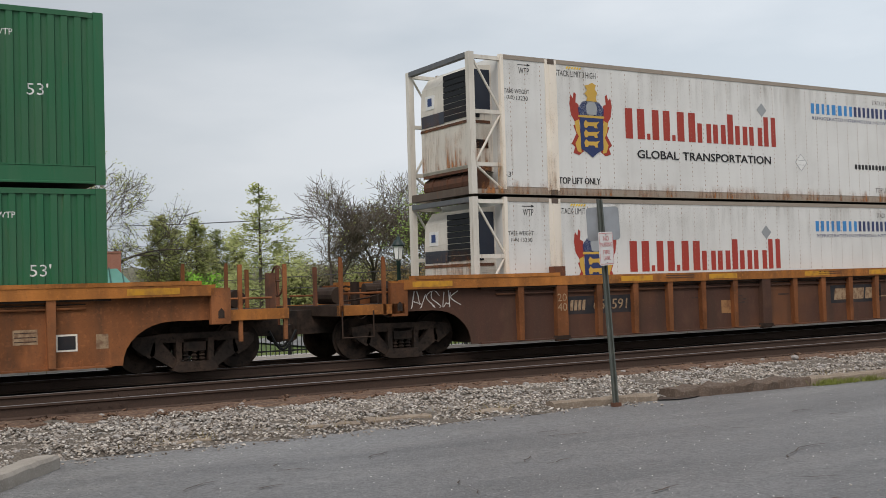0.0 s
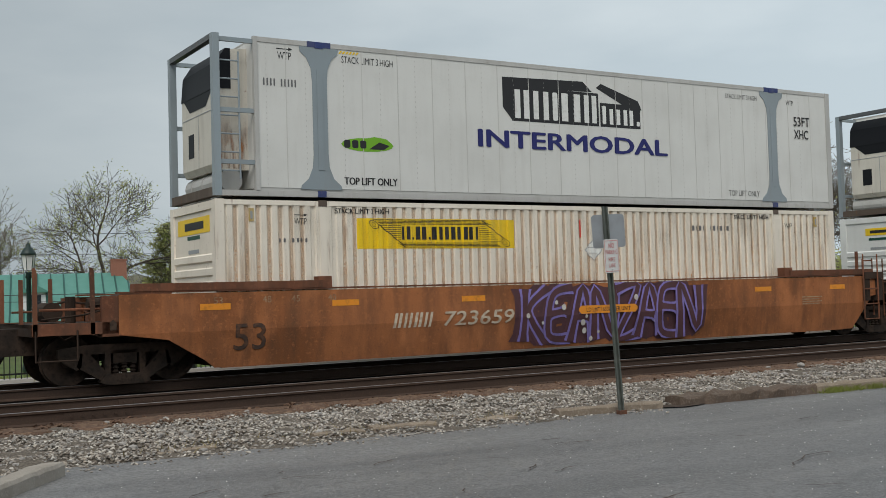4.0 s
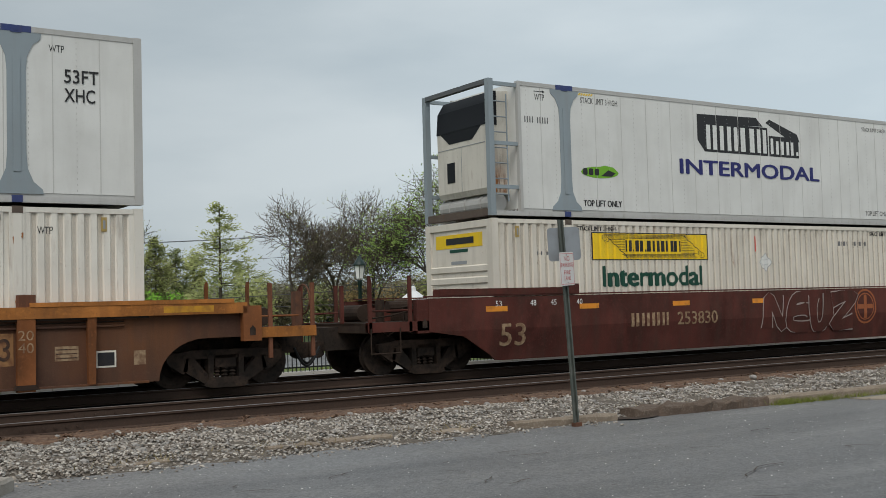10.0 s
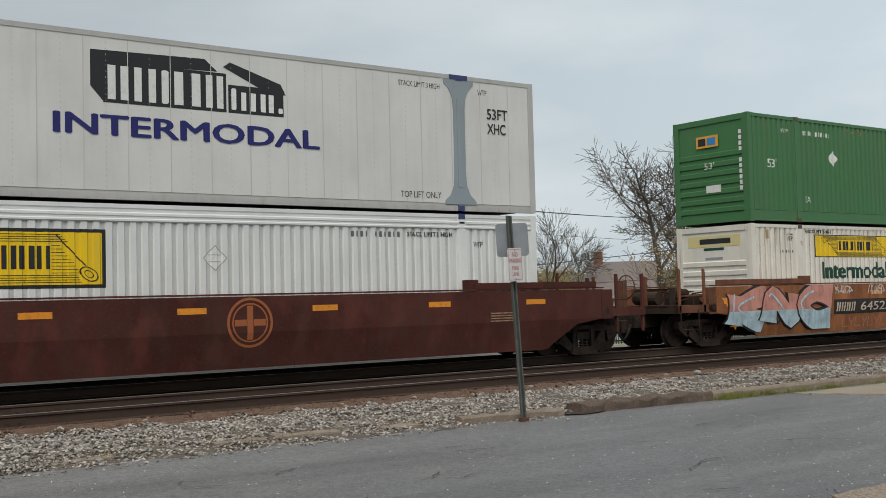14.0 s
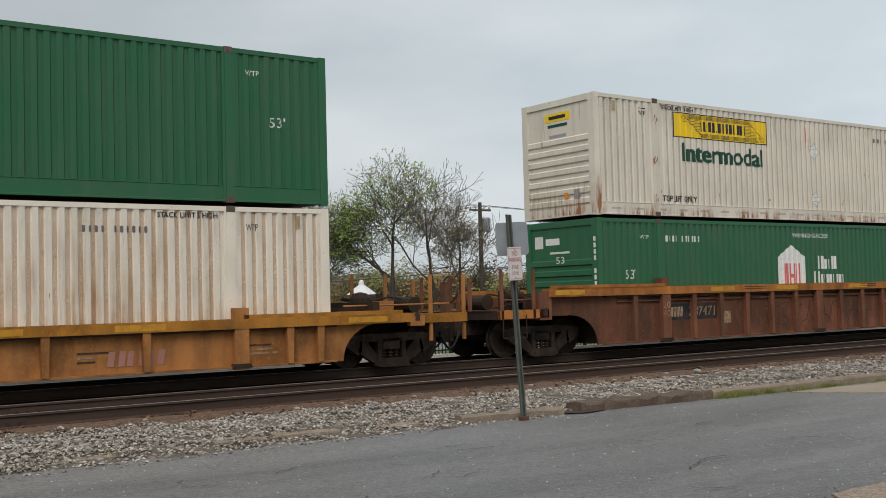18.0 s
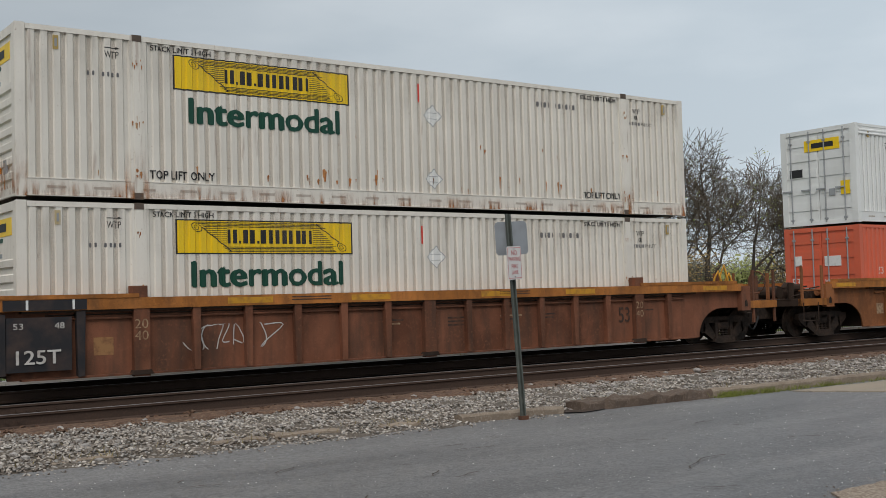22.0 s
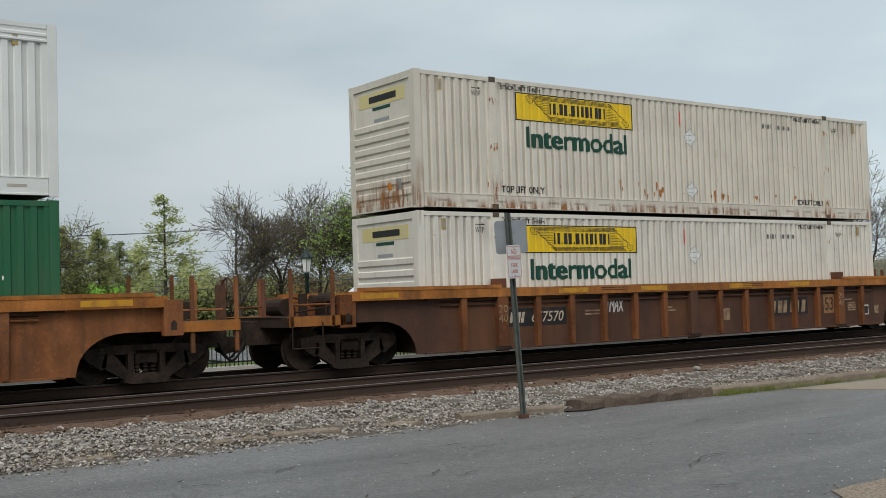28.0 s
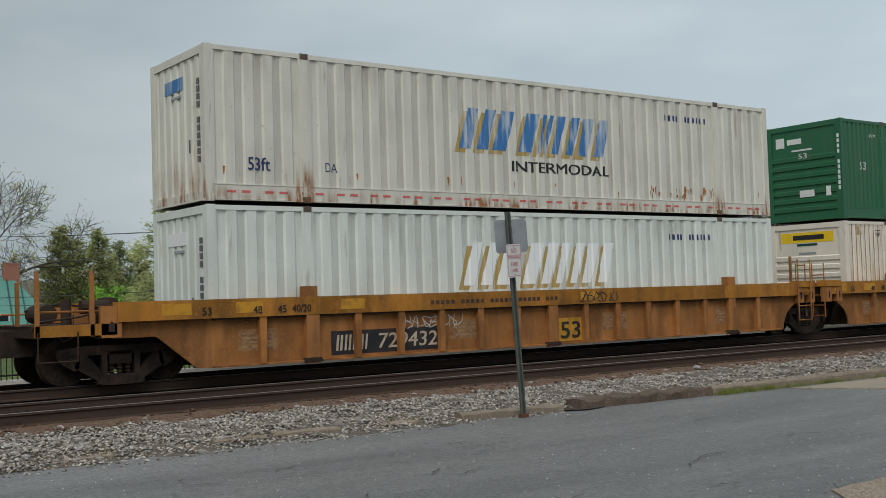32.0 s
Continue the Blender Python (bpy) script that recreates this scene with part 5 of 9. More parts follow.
def write(parent, text, x0, x1, z0, z1, mat="black", skin="panel", bold=0.0, slant=0.0, lift=0.004, name="lettering"):
    """A line of text fitted between x0 and x1, each word a mesh of its own."""
    if " " in text:
        words = text.split()
        wide = [(letters(w, bold), FONT_WIDE[(w, bold)])[1] for w in words]
        k = (x1 - x0) / (sum(wide) + 0.36 * (len(words) - 1))
        for w, a in zip(words, wide):
            write(parent, w, round(x0, 4), round(x0 + a * k, 4), z0, z1, mat, skin, bold, slant, lift, name)
            x0 += (a + 0.36) * k
        return None

    def make(bm):
        v, faces = letters(text, bold)
        vs = [bm.verts.new((x0 + p[0] * (x1 - x0) + slant * p[1] * (z1 - z0), p[2], z0 + p[1] * (z1 - z0))) for p in v]
        for f in faces:
            try:
                bm.faces.new([vs[i] for i in f])
            except ValueError:
                pass
    return mark(parent, name, mat, ("text", text, x0, x1, z0, z1, bold, slant), make, skin, lift)


def block_glyph(bm, x0, x1, z0, z1, cut, slant, i):
    """One block of a name: a solid bar when small, else a pair of upright bars."""
    w, h = x1 - x0, z1 - z0
    if w < 0.13 or h < 0.16 or w > 1.6 * h or w < 0.32 * h:
        chip(bm, x0, x1, z0, z1, cut, slant)
        return
    t = w * (0.34 if i % 2 else 0.38)
    for a in (x0, x1 - t):
        flat(bm, [(x + slant * (z - z0), z) for x, z in ((a, z0), (a + t, z0), (a + t, z1), (a, z1))])


def word_bars(parent, name, mat, x0, x1, z0, z1, widths, skin="panel", heights=None, slant=0.0, gap=0.18, lift=0.004, cut=0.18):
    """A brand name as a row of plain blocks, one for each letter's width; 0 is a space."""
    total = sum(w if w else 0.5 for w in widths) + gap * (len(widths) - 1)

    def make(bm):
        x = x0
        k = (x1 - x0) / total
        for i, w in enumerate(widths):
            if w:
                h = heights[i] if heights else 1.0
                block_glyph(bm, x, x + w * k, z0, z0 + (z1 - z0) * h, cut, slant, i)
            x += ((w if w else 0.5) + gap) * k
    return mark(parent, name, mat, ("bars", x0, x1, z0, z1, tuple(widths), slant, tuple(heights or ())), make, skin, lift)


def number_bars(parent, x0, x1, z0, z1, mat, skin, split=4, n=10):
    ob = word_bars(parent, "identity_mark", "faded_ink" if mat == "black" else mat, x0, x1, z0, z1, [0.42] * split + [0] + [0.42] * (n - split), skin, gap=0.5, cut=0.3)
    ob["kind"] = "stuff"
    return ob


def scroll_panel(c, x0, x1, z0, z1, skin, border, ground="yellow"):
    """The panel with a ribbon scroll and the blocks of a name."""
    w, h = x1 - x0, z1 - z0
    lift = 0.004
    if border:
        mark(c, "logo_border", "black", ("border", x0, x1, z0, z1), lambda b: rect(b, x0 - 0.06, x1 + 0.06, z0 - 0.06, z1 + 0.06), skin, lift)
        lift += 0.004
    mark(c, "logo_panel", ground, ("panel", x0, x1, z0, z1), lambda b: rect(b, x0, x1, z0, z1), skin, lift)
    lift += 0.004
    fine = 0.011

    def ribbon(b):
        for k in range(4):
            za = z0 + h * (0.95 - 0.045 * k)
            rect(b, x0 + w * (0.10 + 0.012 * k), x0 + w * (0.80 + 0.012 * k), za, za + fine)
            zb = z0 + h * (0.04 + 0.045 * k)
            rect(b, x0 + w * (0.275 - 0.012 * k), x0 + w * (0.90 - 0.006 * k), zb, zb + fine)
        for k in range(9):
            z = z0 + h * (0.76 - 0.065 * k)
            rect(b, x0 + w * (0.125 + 0.0165 * k), x0 + w * 0.262, z, z + fine * 0.8)
            rect(b, x0 + w * 0.762, x0 + w * (0.80 + 0.0125 * k), z - h * 0.02, z - h * 0.02 + fine * 0.8)
        for xa, za, xb, zb in ((0.125, 0.80, 0.285, 0.05), (0.775, 0.96, 0.915, 0.36)):
            flat(b, ((x0 + w * xa, z0 + h * za), (x0 + w * (xa + 0.008), z0 + h * za), (x0 + w * (xb + 0.008), z0 + h * zb), (x0 + w * xb, z0 + h * zb)))
        for cx, cz in ((0.10, 0.80), (0.935, 0.20)):
            n = 18
            for r0, r1 in ((0.19, 0.165), (0.10, 0.085)):
                for k in range(n):
                    a, e = 2 * math.pi * k / n, 2 * math.pi * (k + 1) / n
                    ring_ = [(h * r * math.cos(q) * 1.15, h * r * math.sin(q) * 0.72) for r, q in ((r0, a), (r0, e), (r1, e), (r1, a))]
                    flat(b, [(x0 + w * cx + p * 0.80 + q * 0.35, z0 + h * cz + q * 0.85 - p * 0.42) for p, q in ring_])
    mark(c, "logo_scroll", "black", ("ribbon", x0, x1, z0, z1), ribbon, skin, lift)
    word_bars(c, "logo_lettering", "black", x0 + w * 0.265, x0 + w * 0.755, z0 + h * 0.30, z0 + h * 0.74, [0.55, 0.13, 0.66, 0.13, 0.72, 0.68, 0.72, 0.62], skin, [1, 0.2, 1, 0.2, 1, 1, 1, 1], lift=lift, cut=0.03, gap=0.13)


def diamond(c, x, z, r, mat, skin, ring=True):
    def make(b):
        o = [(x, z - r), (x + r, z), (x, z + r), (x - r, z)]
        if ring:
            i = [(x + (p - x) * 0.91, z + (q - z) * 0.91) for p, q in o]
            for k in range(4):
                flat(b, (o[k], o[(k + 1) % 4], i[(k + 1) % 4], i[k]))
        else:
            flat(b, o)
    if ring:
        mark(c, "placard", "white", ("field", x, z, r), lambda b: flat(b, ((x, z - r), (x + r, z), (x, z + r), (x - r, z))), skin, 0.003)
    mark(c, "placard_edge", mat, ("diamond", x, z, r, ring), make, skin, 0.006)
    if ring:
        mark(c, "placard_line", mat, ("dline", x, z, r), lambda b: (rect(b, x - r * 0.55, x + r * 0.55, z + r * 0.22, z + r * 0.27), rect(b, x - r * 0.5, x + r * 0.5, z - r * 0.30, z - r * 0.25)), skin, 0.006)


def rust_run(c, x0, x1, z, seed, n, skin, big=1.0, lift=0.003):
    """Rust blooms that run down from dents near the bottom rail."""
    rnd = random.Random(seed)

    def make(b):
        for _ in range(n):
            x, zz = rnd.uniform(x0, x1), z + rnd.uniform(-0.05, 0.25) * big
            w, h = rnd.uniform(0.010, 0.034) * big * rnd.choice((1, 1, 1.7)), rnd.uniform(0.04, 0.22) * big
            ring_ = []
            for k in range(9):
                a = 2 * math.pi * k / 9
                q = rnd.uniform(0.75, 1.25)
                ring_.append((x + w * q * math.sin(a), zz + w * 1.3 * q * math.cos(a) if math.cos(a) > -0.9 else zz - h))
            flat(b, ring_, -0.0003 * len(b.faces))
    mark(c, "rust_stain", "fresh_rust", None, make, skin, lift)["kind"] = "stuff"


def stains(c, skin, heavy=1):
    """Rust that washes down posts, castings, the lower rail and the end wall; grime below the roof rail."""
    for x, w, h in ((POST, 0.24, 0.9), (LENGTH - POST, 0.24, 0.7), (0.09, 0.10, 1.1), (LENGTH - 0.09, 0.10, 0.8)):
        mark(c, "rust_stain", "rust_veil", ("veil", x), lambda b: rect(b, x - w, x + w, 0.01, h), "panel", 0.026 if w > 0.2 else 0.018)
    mark(c, "rust_stain", "rust_veil", "veil_rail", lambda b: rect(b, 0.2, LENGTH - 0.2, 0.03, 0.30), "panel", 0.0195)
    mark(c, "grime_stain", "grime_veil", ("veil_top", skin), lambda b: rect(b, 0.2, LENGTH - 0.2, 1.9, HEIGHT - 0.10), skin, 0.0165)
    part("rust_stain", stored("veil_end", lambda b: b.faces.new([b.verts.new((-0.012, y, z)) for y, z in ((2.4, 0.05), (0.02, 0.05), (0.02, 0.85), (2.4, 0.85))])), M["rust_veil"], c)
    if heavy > 1:
        mark(c, "rain_streak", "ochre_veil", ("veil_wall", skin), lambda b: rect(b, 0.2, LENGTH - 0.2, 0.18, 2.6), skin, 0.0175)


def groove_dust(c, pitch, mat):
    """Dust film on the groove faces, with their shade put into its colour."""
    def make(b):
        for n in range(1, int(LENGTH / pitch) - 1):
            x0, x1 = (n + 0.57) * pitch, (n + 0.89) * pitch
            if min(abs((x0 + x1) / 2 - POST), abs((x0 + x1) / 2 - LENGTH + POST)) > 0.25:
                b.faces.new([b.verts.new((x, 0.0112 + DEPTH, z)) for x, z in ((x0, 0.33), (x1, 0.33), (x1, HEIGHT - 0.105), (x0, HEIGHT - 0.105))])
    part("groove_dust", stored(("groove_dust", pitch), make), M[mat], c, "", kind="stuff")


def shell_marks(c, skin, mat, deep=False, wtp=True, ink="black", stack=True, lift_text=True, ident=True):
    d = 0.26 if deep else 0.0
    if wtp:
        for x in (1.50, LENGTH - 1.76):
            write(c, "WTP", x, x + 0.25, 2.45 - d, 2.57 - d, ink, skin)
        mark(c, "arrow", ink, ("wtp_arrow", d), lambda b: (rect(b, 1.50, 1.72, 2.62 - d, 2.635 - d), flat(b, ((1.70, 2.605 - d), (1.77, 2.6275 - d), (1.70, 2.65 - d)))), skin)
    if stack:
        for x in (2.33, LENGTH - 3.47):
            write(c, "STACK LIMIT 3 HIGH", x, x + 1.14, 2.665 - d, 2.76 - d, ink, skin, 0.012)
    if lift_text:
        write(c, "TOP LIFT ONLY", 2.29, 3.51, 0.38, 0.53, ink, skin, 0.012)
        write(c, "TOP LIFT ONLY", LENGTH - 3.45, LENGTH - 2.25, 0.36, 0.50, ink, skin, 0.012)
    if ident:
        number_bars(c, 11.36, 12.5, 2.38, 2.50, ink, skin)
    bm_key = ("tape", mat)
    mark(c, "reflective_tape", "tape" if mat != "swift" else "pink", bm_key, lambda b: [rect(b, 0.5 + 0.78 * k, 0.82 + 0.78 * k, 0.15, 0.195) for k in range(20)], "panel", 0.012)["kind"] = "stuff"


def end_mark(c, mat, y0, y1, z0, z1, name="end_mark", depth=0.0):
    """A plain painted rectangle on the left end wall."""
    me = stored(("end_mark", y0, y1, z0, z1), lambda b: box(b, -0.004, 0.02, y0, y1, z0, z1))
    return part(name, me, M[mat], c, "", (0.028 - depth, 0, 0))


def jb_marks(c, logo, mat, i, up):
    skin = PITCH
    shell_marks(c, skin, mat, mat == "white_new")
    groove_dust(c, skin, {"white_new": "grey_dust_shade_veil", "cream": "orange_dust_shade_veil"}.get(mat, "dust_shade_veil"))
    rnd = random.Random(100 + i * 2 + up)
    for x in (0.67, LENGTH - 0.67):
        v = part("vent", stored("wall_vent", lambda b: (box(b, -0.045, 0.045, 0.0, 0.03, 2.50, 2.74))), M["gold"], c, "small tan wall vent", (x, 0.004, 0))
        part("vent_slot", stored("vent_slot", lambda b: box(b, -0.02, 0.02, -0.004, 0.01, 2.55, 2.69)), M["grey_mark"], v)
    x0, x1 = 2.78, 6.40
    ink = "teal_bright" if i == 16 or (i == 13 and not up) else "teal"
    if logo == "text":
        scroll_panel(c, x0, x1, 2.03, 2.61, skin, False)
        mark(c, "logo_frame", "black", "jb_frame", lambda b: (rect(b, x0 - 0.03, x1 + 0.03, 2.61, 2.635), rect(b, x0 - 0.03, x1 + 0.03, 2.005, 2.03), rect(b, x0 - 0.03, x0, 2.03, 2.61), rect(b, x1, x1 + 0.03, 2.03, 2.61)), skin)
        write(c, "Intermodal", 3.02, 6.20, 1.40, 1.88, ink, skin, 0.035)
    elif logo == "panel":
        scroll_panel(c, x0, x1, 2.0, 2.58, skin, False)
    elif logo == "outline":
        scroll_panel(c, x0, x1, 1.86, 2.44, skin, True, mat)
        write(c, "Intermodal", 3.02, 6.20, 1.27, 1.78, "teal_bright", skin, 0.035)
    elif logo == "black":
        scroll_panel(c, 2.80, 6.38, 1.50, 2.38, skin, True)
    elif logo == "black_text":
        a = 2.73 if i != 15 else 9.72
        scroll_panel(c, a, a + 3.6, 1.50, 2.36, skin, True)
        write(c, "Intermodal", a + 0.45, a + 3.15, 0.92, 1.28, ink, skin, 0.035)
    if i in (10, 13, 14, 16):
        write(c, "OR", LENGTH - 1.70, LENGTH - 1.56, 2.31, 2.41, "black", skin, 0.012)
        word_bars(c, "owner_lettering", "faded_ink", LENGTH - 2.02 + 0.18, LENGTH - 1.52, 2.17, 2.25, [0.5, 0.15, 0.5, 0.15, 0.5, 0.5, 0.5, 0.5], skin, gap=0.25)
        write(c, "PIN LIFT", LENGTH - 1.47, LENGTH - 1.10, 2.17, 2.25, "black", skin)
    diamond(c, 8.45, 1.95, 0.24, "grey_mark", skin)
    if up:
        diamond(c, 8.45, 0.62, 0.22, "grey_mark", skin)
    if i in (13, 14, 18) and up:
        part("rust_stain", stored("veil_end_tall", lambda b: b.faces.new([b.verts.new((-0.016, y, z)) for y, z in ((2.35, 0.16), (0.2, 0.16), (0.2, 0.72), (2.35, 0.72))])), M["rust_veil"], c)
    if mat in ("cream2", "white_old"):
        for x, n in ((POST, 6), (LENGTH - POST, 5)):
            for z in (0.42, 1.35, 2.35):
                rust_run(c, x - 0.10, x + 0.10, z, 900 + i * 8 + up * 4 + int(z) + int(x), n if up else 3, "panel", 0.5, 0.023)
    if (i, up) in ((16, 1), (13, 0)):
        write(c, "OR", 1.33, 1.47, 2.30, 2.40, "black", skin, 0.012)
        word_bars(c, "owner_lettering", "faded_ink", 0.98, 1.36, 2.16, 2.25, [0.5, 0.15, 0.5, 0.15, 0.5, 0.5, 0.5, 0.5], skin, gap=0.25)
        write(c, "PIN LIFT", 1.40, 1.82, 2.16, 2.25, "black", skin)
    if mat != "white_new":
        stains(c, skin, 2 if mat == "cream" else 1)
        mark(c, "red_stripe", "scarlet", "red_stripe", lambda b: rect(b, 8.10, 8.14, 2.22, 2.60), skin)
        if up or mat == "cream":
            rust_run(c, 0.4, LENGTH - 0.4, 0.50, 300 + i, 14, skin, 0.6)
            rust_run(c, 6.5, 13.5, 1.3, 700 + i, 6, skin, 0.5)
    if i in (13, 18, 19, 14) and up:
        rust_run(c, 5.6, 13.5, 0.48, 500 + i, 34 if i == 19 else 16, skin, 1.1)
    number_bars(c, 1.2, 1.75, 2.12, 2.20, "black", skin, 2, 6) if i in (3, 7, 10, 11, 13, 14, 16) and (i, up) not in ((16, 1), (13, 0)) else None
    if i != 15:
        if logo in ("black", "black_text") or i in (5, 12, 17, 8):
            end_mark(c, "yellow", 0.85, 1.75, 2.38, 2.58, "logo_plate")
            end_mark(c, "black", 1.0, 1.6, 2.44, 2.52, "logo_lettering", 0.005)
        else:
            end_mark(c, "white" if i in (11, 19, 16) else ("old_yellow" if i in (13, 18, 10, 6) else "yellow"), 0.40, 2.20, 2.34, 2.64, "logo_plate")
            end_mark(c, "black", 0.72, 1.78, 2.42, 2.56, "logo_lettering", 0.005)
        end_mark(c, "teal", 0.95, 1.65, 2.24, 2.31, "lettering")
        end_mark(c, "grey_mark", 1.0, 1.6, 1.98, 2.05, "identity_mark")
        if up:
            end_mark(c, "grey_mark", 0.55, 0.75, 0.42, 0.66, "vent_plate", 0.03)
            if i != 16:
                end_mark(c, "orange_mark", 0.95, 1.08, 0.46, 0.60, "sticker", 0.03)
    else:
        end_mark(c, "yellow", 0.55, 1.75, 2.22, 2.56, "logo_plate", 0.02)
        end_mark(c, "black", 0.75, 1.5, 2.31, 2.46, "logo_lettering", 0.025)
        end_mark(c, "black", 1.85, 2.3, 1.48, 1.72, "notice_plate", 0.02)
        end_mark(c, "yellow", 0.25, 0.55, 0.85, 1.25, "warning_plate", 0.02)
        end_mark(c, "grey_mark", 0.75, 0.95, 0.85, 1.05, "vent_plate", 0.02)


def hub_logo(c, x0, x1, z0, z1, skin, house=False, mat="white", bar="pink"):
    w = x1 - x0
    m = (x0 + x1) / 2

    def plate(b):
        top = z1 if house else z1
        if house:
            flat(b, ((x0, z0), (x1, z0), (x1, z1 - w * 0.28), (m, z1), (x0, z1 - w * 0.28)))
        else:
            flat(b, ((m, z0), (x1, z0 + w * 0.27), (x1, z1 - w * 0.27), (m, z1), (x0, z1 - w * 0.27), (x0, z0 + w * 0.27)))
    mark(c, "logo_plate", mat, ("hub", x0, x1, z0, z1, house), plate, skin)

    def bars_(b):
        a, e = z0 + w * (0.42 if not house else 0.02), z1 - w * 0.42
        for k in range(3):
            rect(b, x0 + w * (0.22 + 0.09 * k), x0 + w * (0.27 + 0.09 * k), a, e)
            rect(b, x1 - w * (0.27 + 0.09 * k), x1 - w * (0.22 + 0.09 * k), a, e)
        zz = (a + e) / 2
        rect(b, x0 + w * 0.45, x1 - w * 0.45, zz - 0.05, zz + 0.05)
    mark(c, "logo_stripe", bar, ("hubbars", x0, x1, z0, z1, house), bars_, skin, 0.008)


def hub_marks(c, i, up, mat):
    skin = PITCH
    if i == 10:
        write(c, "WTP", 1.43, 1.72, 2.43, 2.55, "white", skin)
        write(c, "53'", 0.82, 1.17, 1.46, 1.70, "white", skin)
        write(c, "53", 14.95, 15.25, 1.45, 1.66, "white", skin)
        number_bars(c, 2.37, 3.6, 2.42, 2.55, "white", skin)
        diamond(c, 3.73, 1.84, 0.22, "white", skin, False)
        mark(c, "logo_plate", "orange_panel", "emp", lambda b: rect(b, 7.34, 8.78, 1.06, 2.06), skin)
        mark(c, "logo_block", "black", "emp_a", lambda b: (chip(b, 7.46, 7.86, 1.18, 1.95)), skin, 0.008)
        mark(c, "logo_block", "sky_blue", "emp_b", lambda b: (flat(b, ((7.92, 1.25), (8.06, 1.25), (8.16, 1.55), (8.26, 1.25), (8.40, 1.25), (8.32, 1.80), (8.0, 1.80))), chip(b, 8.44, 8.70, 1.25, 1.80)), skin, 0.008)
        write(c, "WARNING HIGH CUBE", 7.31, 8.92, 2.50, 2.62, "white", skin)
        write(c, "DA", 2.40, 2.62, 0.56, 0.72, "white", skin)
        rust_run(c, 4.4, 5.2, 2.62, 9, 9, skin, 0.6)
        end_mark(c, "orange_panel", 1.0, 1.75, 2.10, 2.42, "logo_plate", 0.04)
        end_mark(c, "black", 1.42, 1.68, 2.16, 2.36, "logo_block", 0.044)
        end_mark(c, "sky_blue", 1.08, 1.36, 2.16, 2.36, "logo_block", 0.044)
        write_end(c, "53'", 1.15, 1.50, 1.50, 1.68)
        end_mark(c, "white", 0.95, 1.45, 0.85, 1.05, "sticker", 0.04)
        end_digits(c, "white", 0.22, 0.30, 0.9, 2.4, 11, 0.04)
        return
    ink = "white"
    write(c, "WTP", 1.44, 1.72, 2.40, 2.50, ink, skin)
    write(c, "WTP", LENGTH - 1.72, LENGTH - 1.44, 2.40, 2.50, ink, skin)
    write(c, "WARNING HIGH CUBE", 7.31, 8.92, 2.50, 2.62, ink, skin)
    write(c, "DA", 2.37, 2.60, 0.56, 0.72, ink, skin)
    if i == 15:
        mark(c, "faded_patch", "plum", "plum", lambda b: rect(b, 4.7, 8.6, 2.35, 2.68), skin)
        hub_logo(c, 6.18, 7.36, 1.10, 2.22, skin, True, "white", "orange_mark2")
        word_bars(c, "logo_lettering", "white", 7.6, 8.5, 1.58, 1.90, [0.8, 0.7, 0.7], skin, [1, 0.75, 1])
        word_bars(c, "logo_lettering", "white", 7.54, 9.77, 1.14, 1.48, [0.9, 0.6, 0.7, 0.7, 0.7, 0.2, 0.25, 0.7, 0.6, 0.2], skin, [1, 0.75, 0.75, 0.75, 0.75, 0.2, 1, 0.75, 0.75, 0.2])
        write(c, "53'", 0.9, 1.2, 1.45, 1.66, ink, skin)
        number_bars(c, 13.2, 14.0, 2.42, 2.54, "white", skin)
        write_end(c, "53'", 2.0, 2.35, 1.15, 1.38)
        write_end(c, "WARNING", 0.65, 1.2, 1.20, 1.34)
        write_end(c, "HIGH CUBE", 0.65, 1.2, 0.98, 1.12)
        end_mark(c, "white", 1.95, 2.25, 0.60, 0.85, "sticker", 0.02)
        end_mark(c, "white", 2.0, 2.25, 1.75, 2.05, "logo_plate", 0.02)
        end_mark(c, "white", 0.65, 1.2, 1.72, 2.02, "identity_mark", 0.02)
        return
    number_bars(c, 2.34, 3.54, 2.34, 2.50, ink, skin)
    house = not up
    if i != 0:
        hub_logo(c, 6.66, 7.86, 0.84 if up else 1.1, 2.20 if up else 2.30, skin, house)
        x = 8.14 if up else 8.22
        word_bars(c, "logo_lettering", ink, x + 0.2, x + 1.05, 1.50 if up else 1.64, 1.90 if up else 2.0, [0.8, 0.7, 0.7], skin, [1, 0.75, 1])
        word_bars(c, "logo_lettering", ink, x, x + 1.4, 1.05 if up else 1.22, 1.42 if up else 1.58, [0.9, 0.5, 0.7, 0.7, 0.7], skin, [1, 0.75, 0.75, 0.75, 0.75])
    write(c, "53'", 0.90, 1.25, 1.44, 1.67, ink, skin)
    write(c, "53'", 14.92, 15.26, 1.45, 1.65, ink, skin)
    end_mark(c, "white", 1.95, 2.25, 2.25, 2.55, "logo_plate")
    end_mark(c, "white", 1.35, 1.85, 2.32, 2.48, "logo_lettering")
    write_end(c, "53", 1.15, 1.45, 1.86, 2.02)
    end_mark(c, "white", 1.0, 1.7, 2.10, 2.15, "lettering")
    end_mark(c, "white", 0.95, 1.45, 0.72, 0.92, "sticker", 0.03)
    end_mark(c, "white", 0.40, 0.55, 0.70, 0.98, "sticker", 0.03)
    end_digits(c, "white", 0.06, 0.13, 0.9, 2.4, 11, 0.036)


def end_digits(c, mat, y0, y1, z0, z1, n, depth=0.0):
    """An upright row of small blocks on the left end wall."""
    for k in range(n):
        if k != n - 7:
            z = z1 - (z1 - z0) * k / (n - 1)
            end_mark(c, mat, y0, y1, round(z - 0.055, 3), round(z + 0.055, 3), "identity_mark", depth)


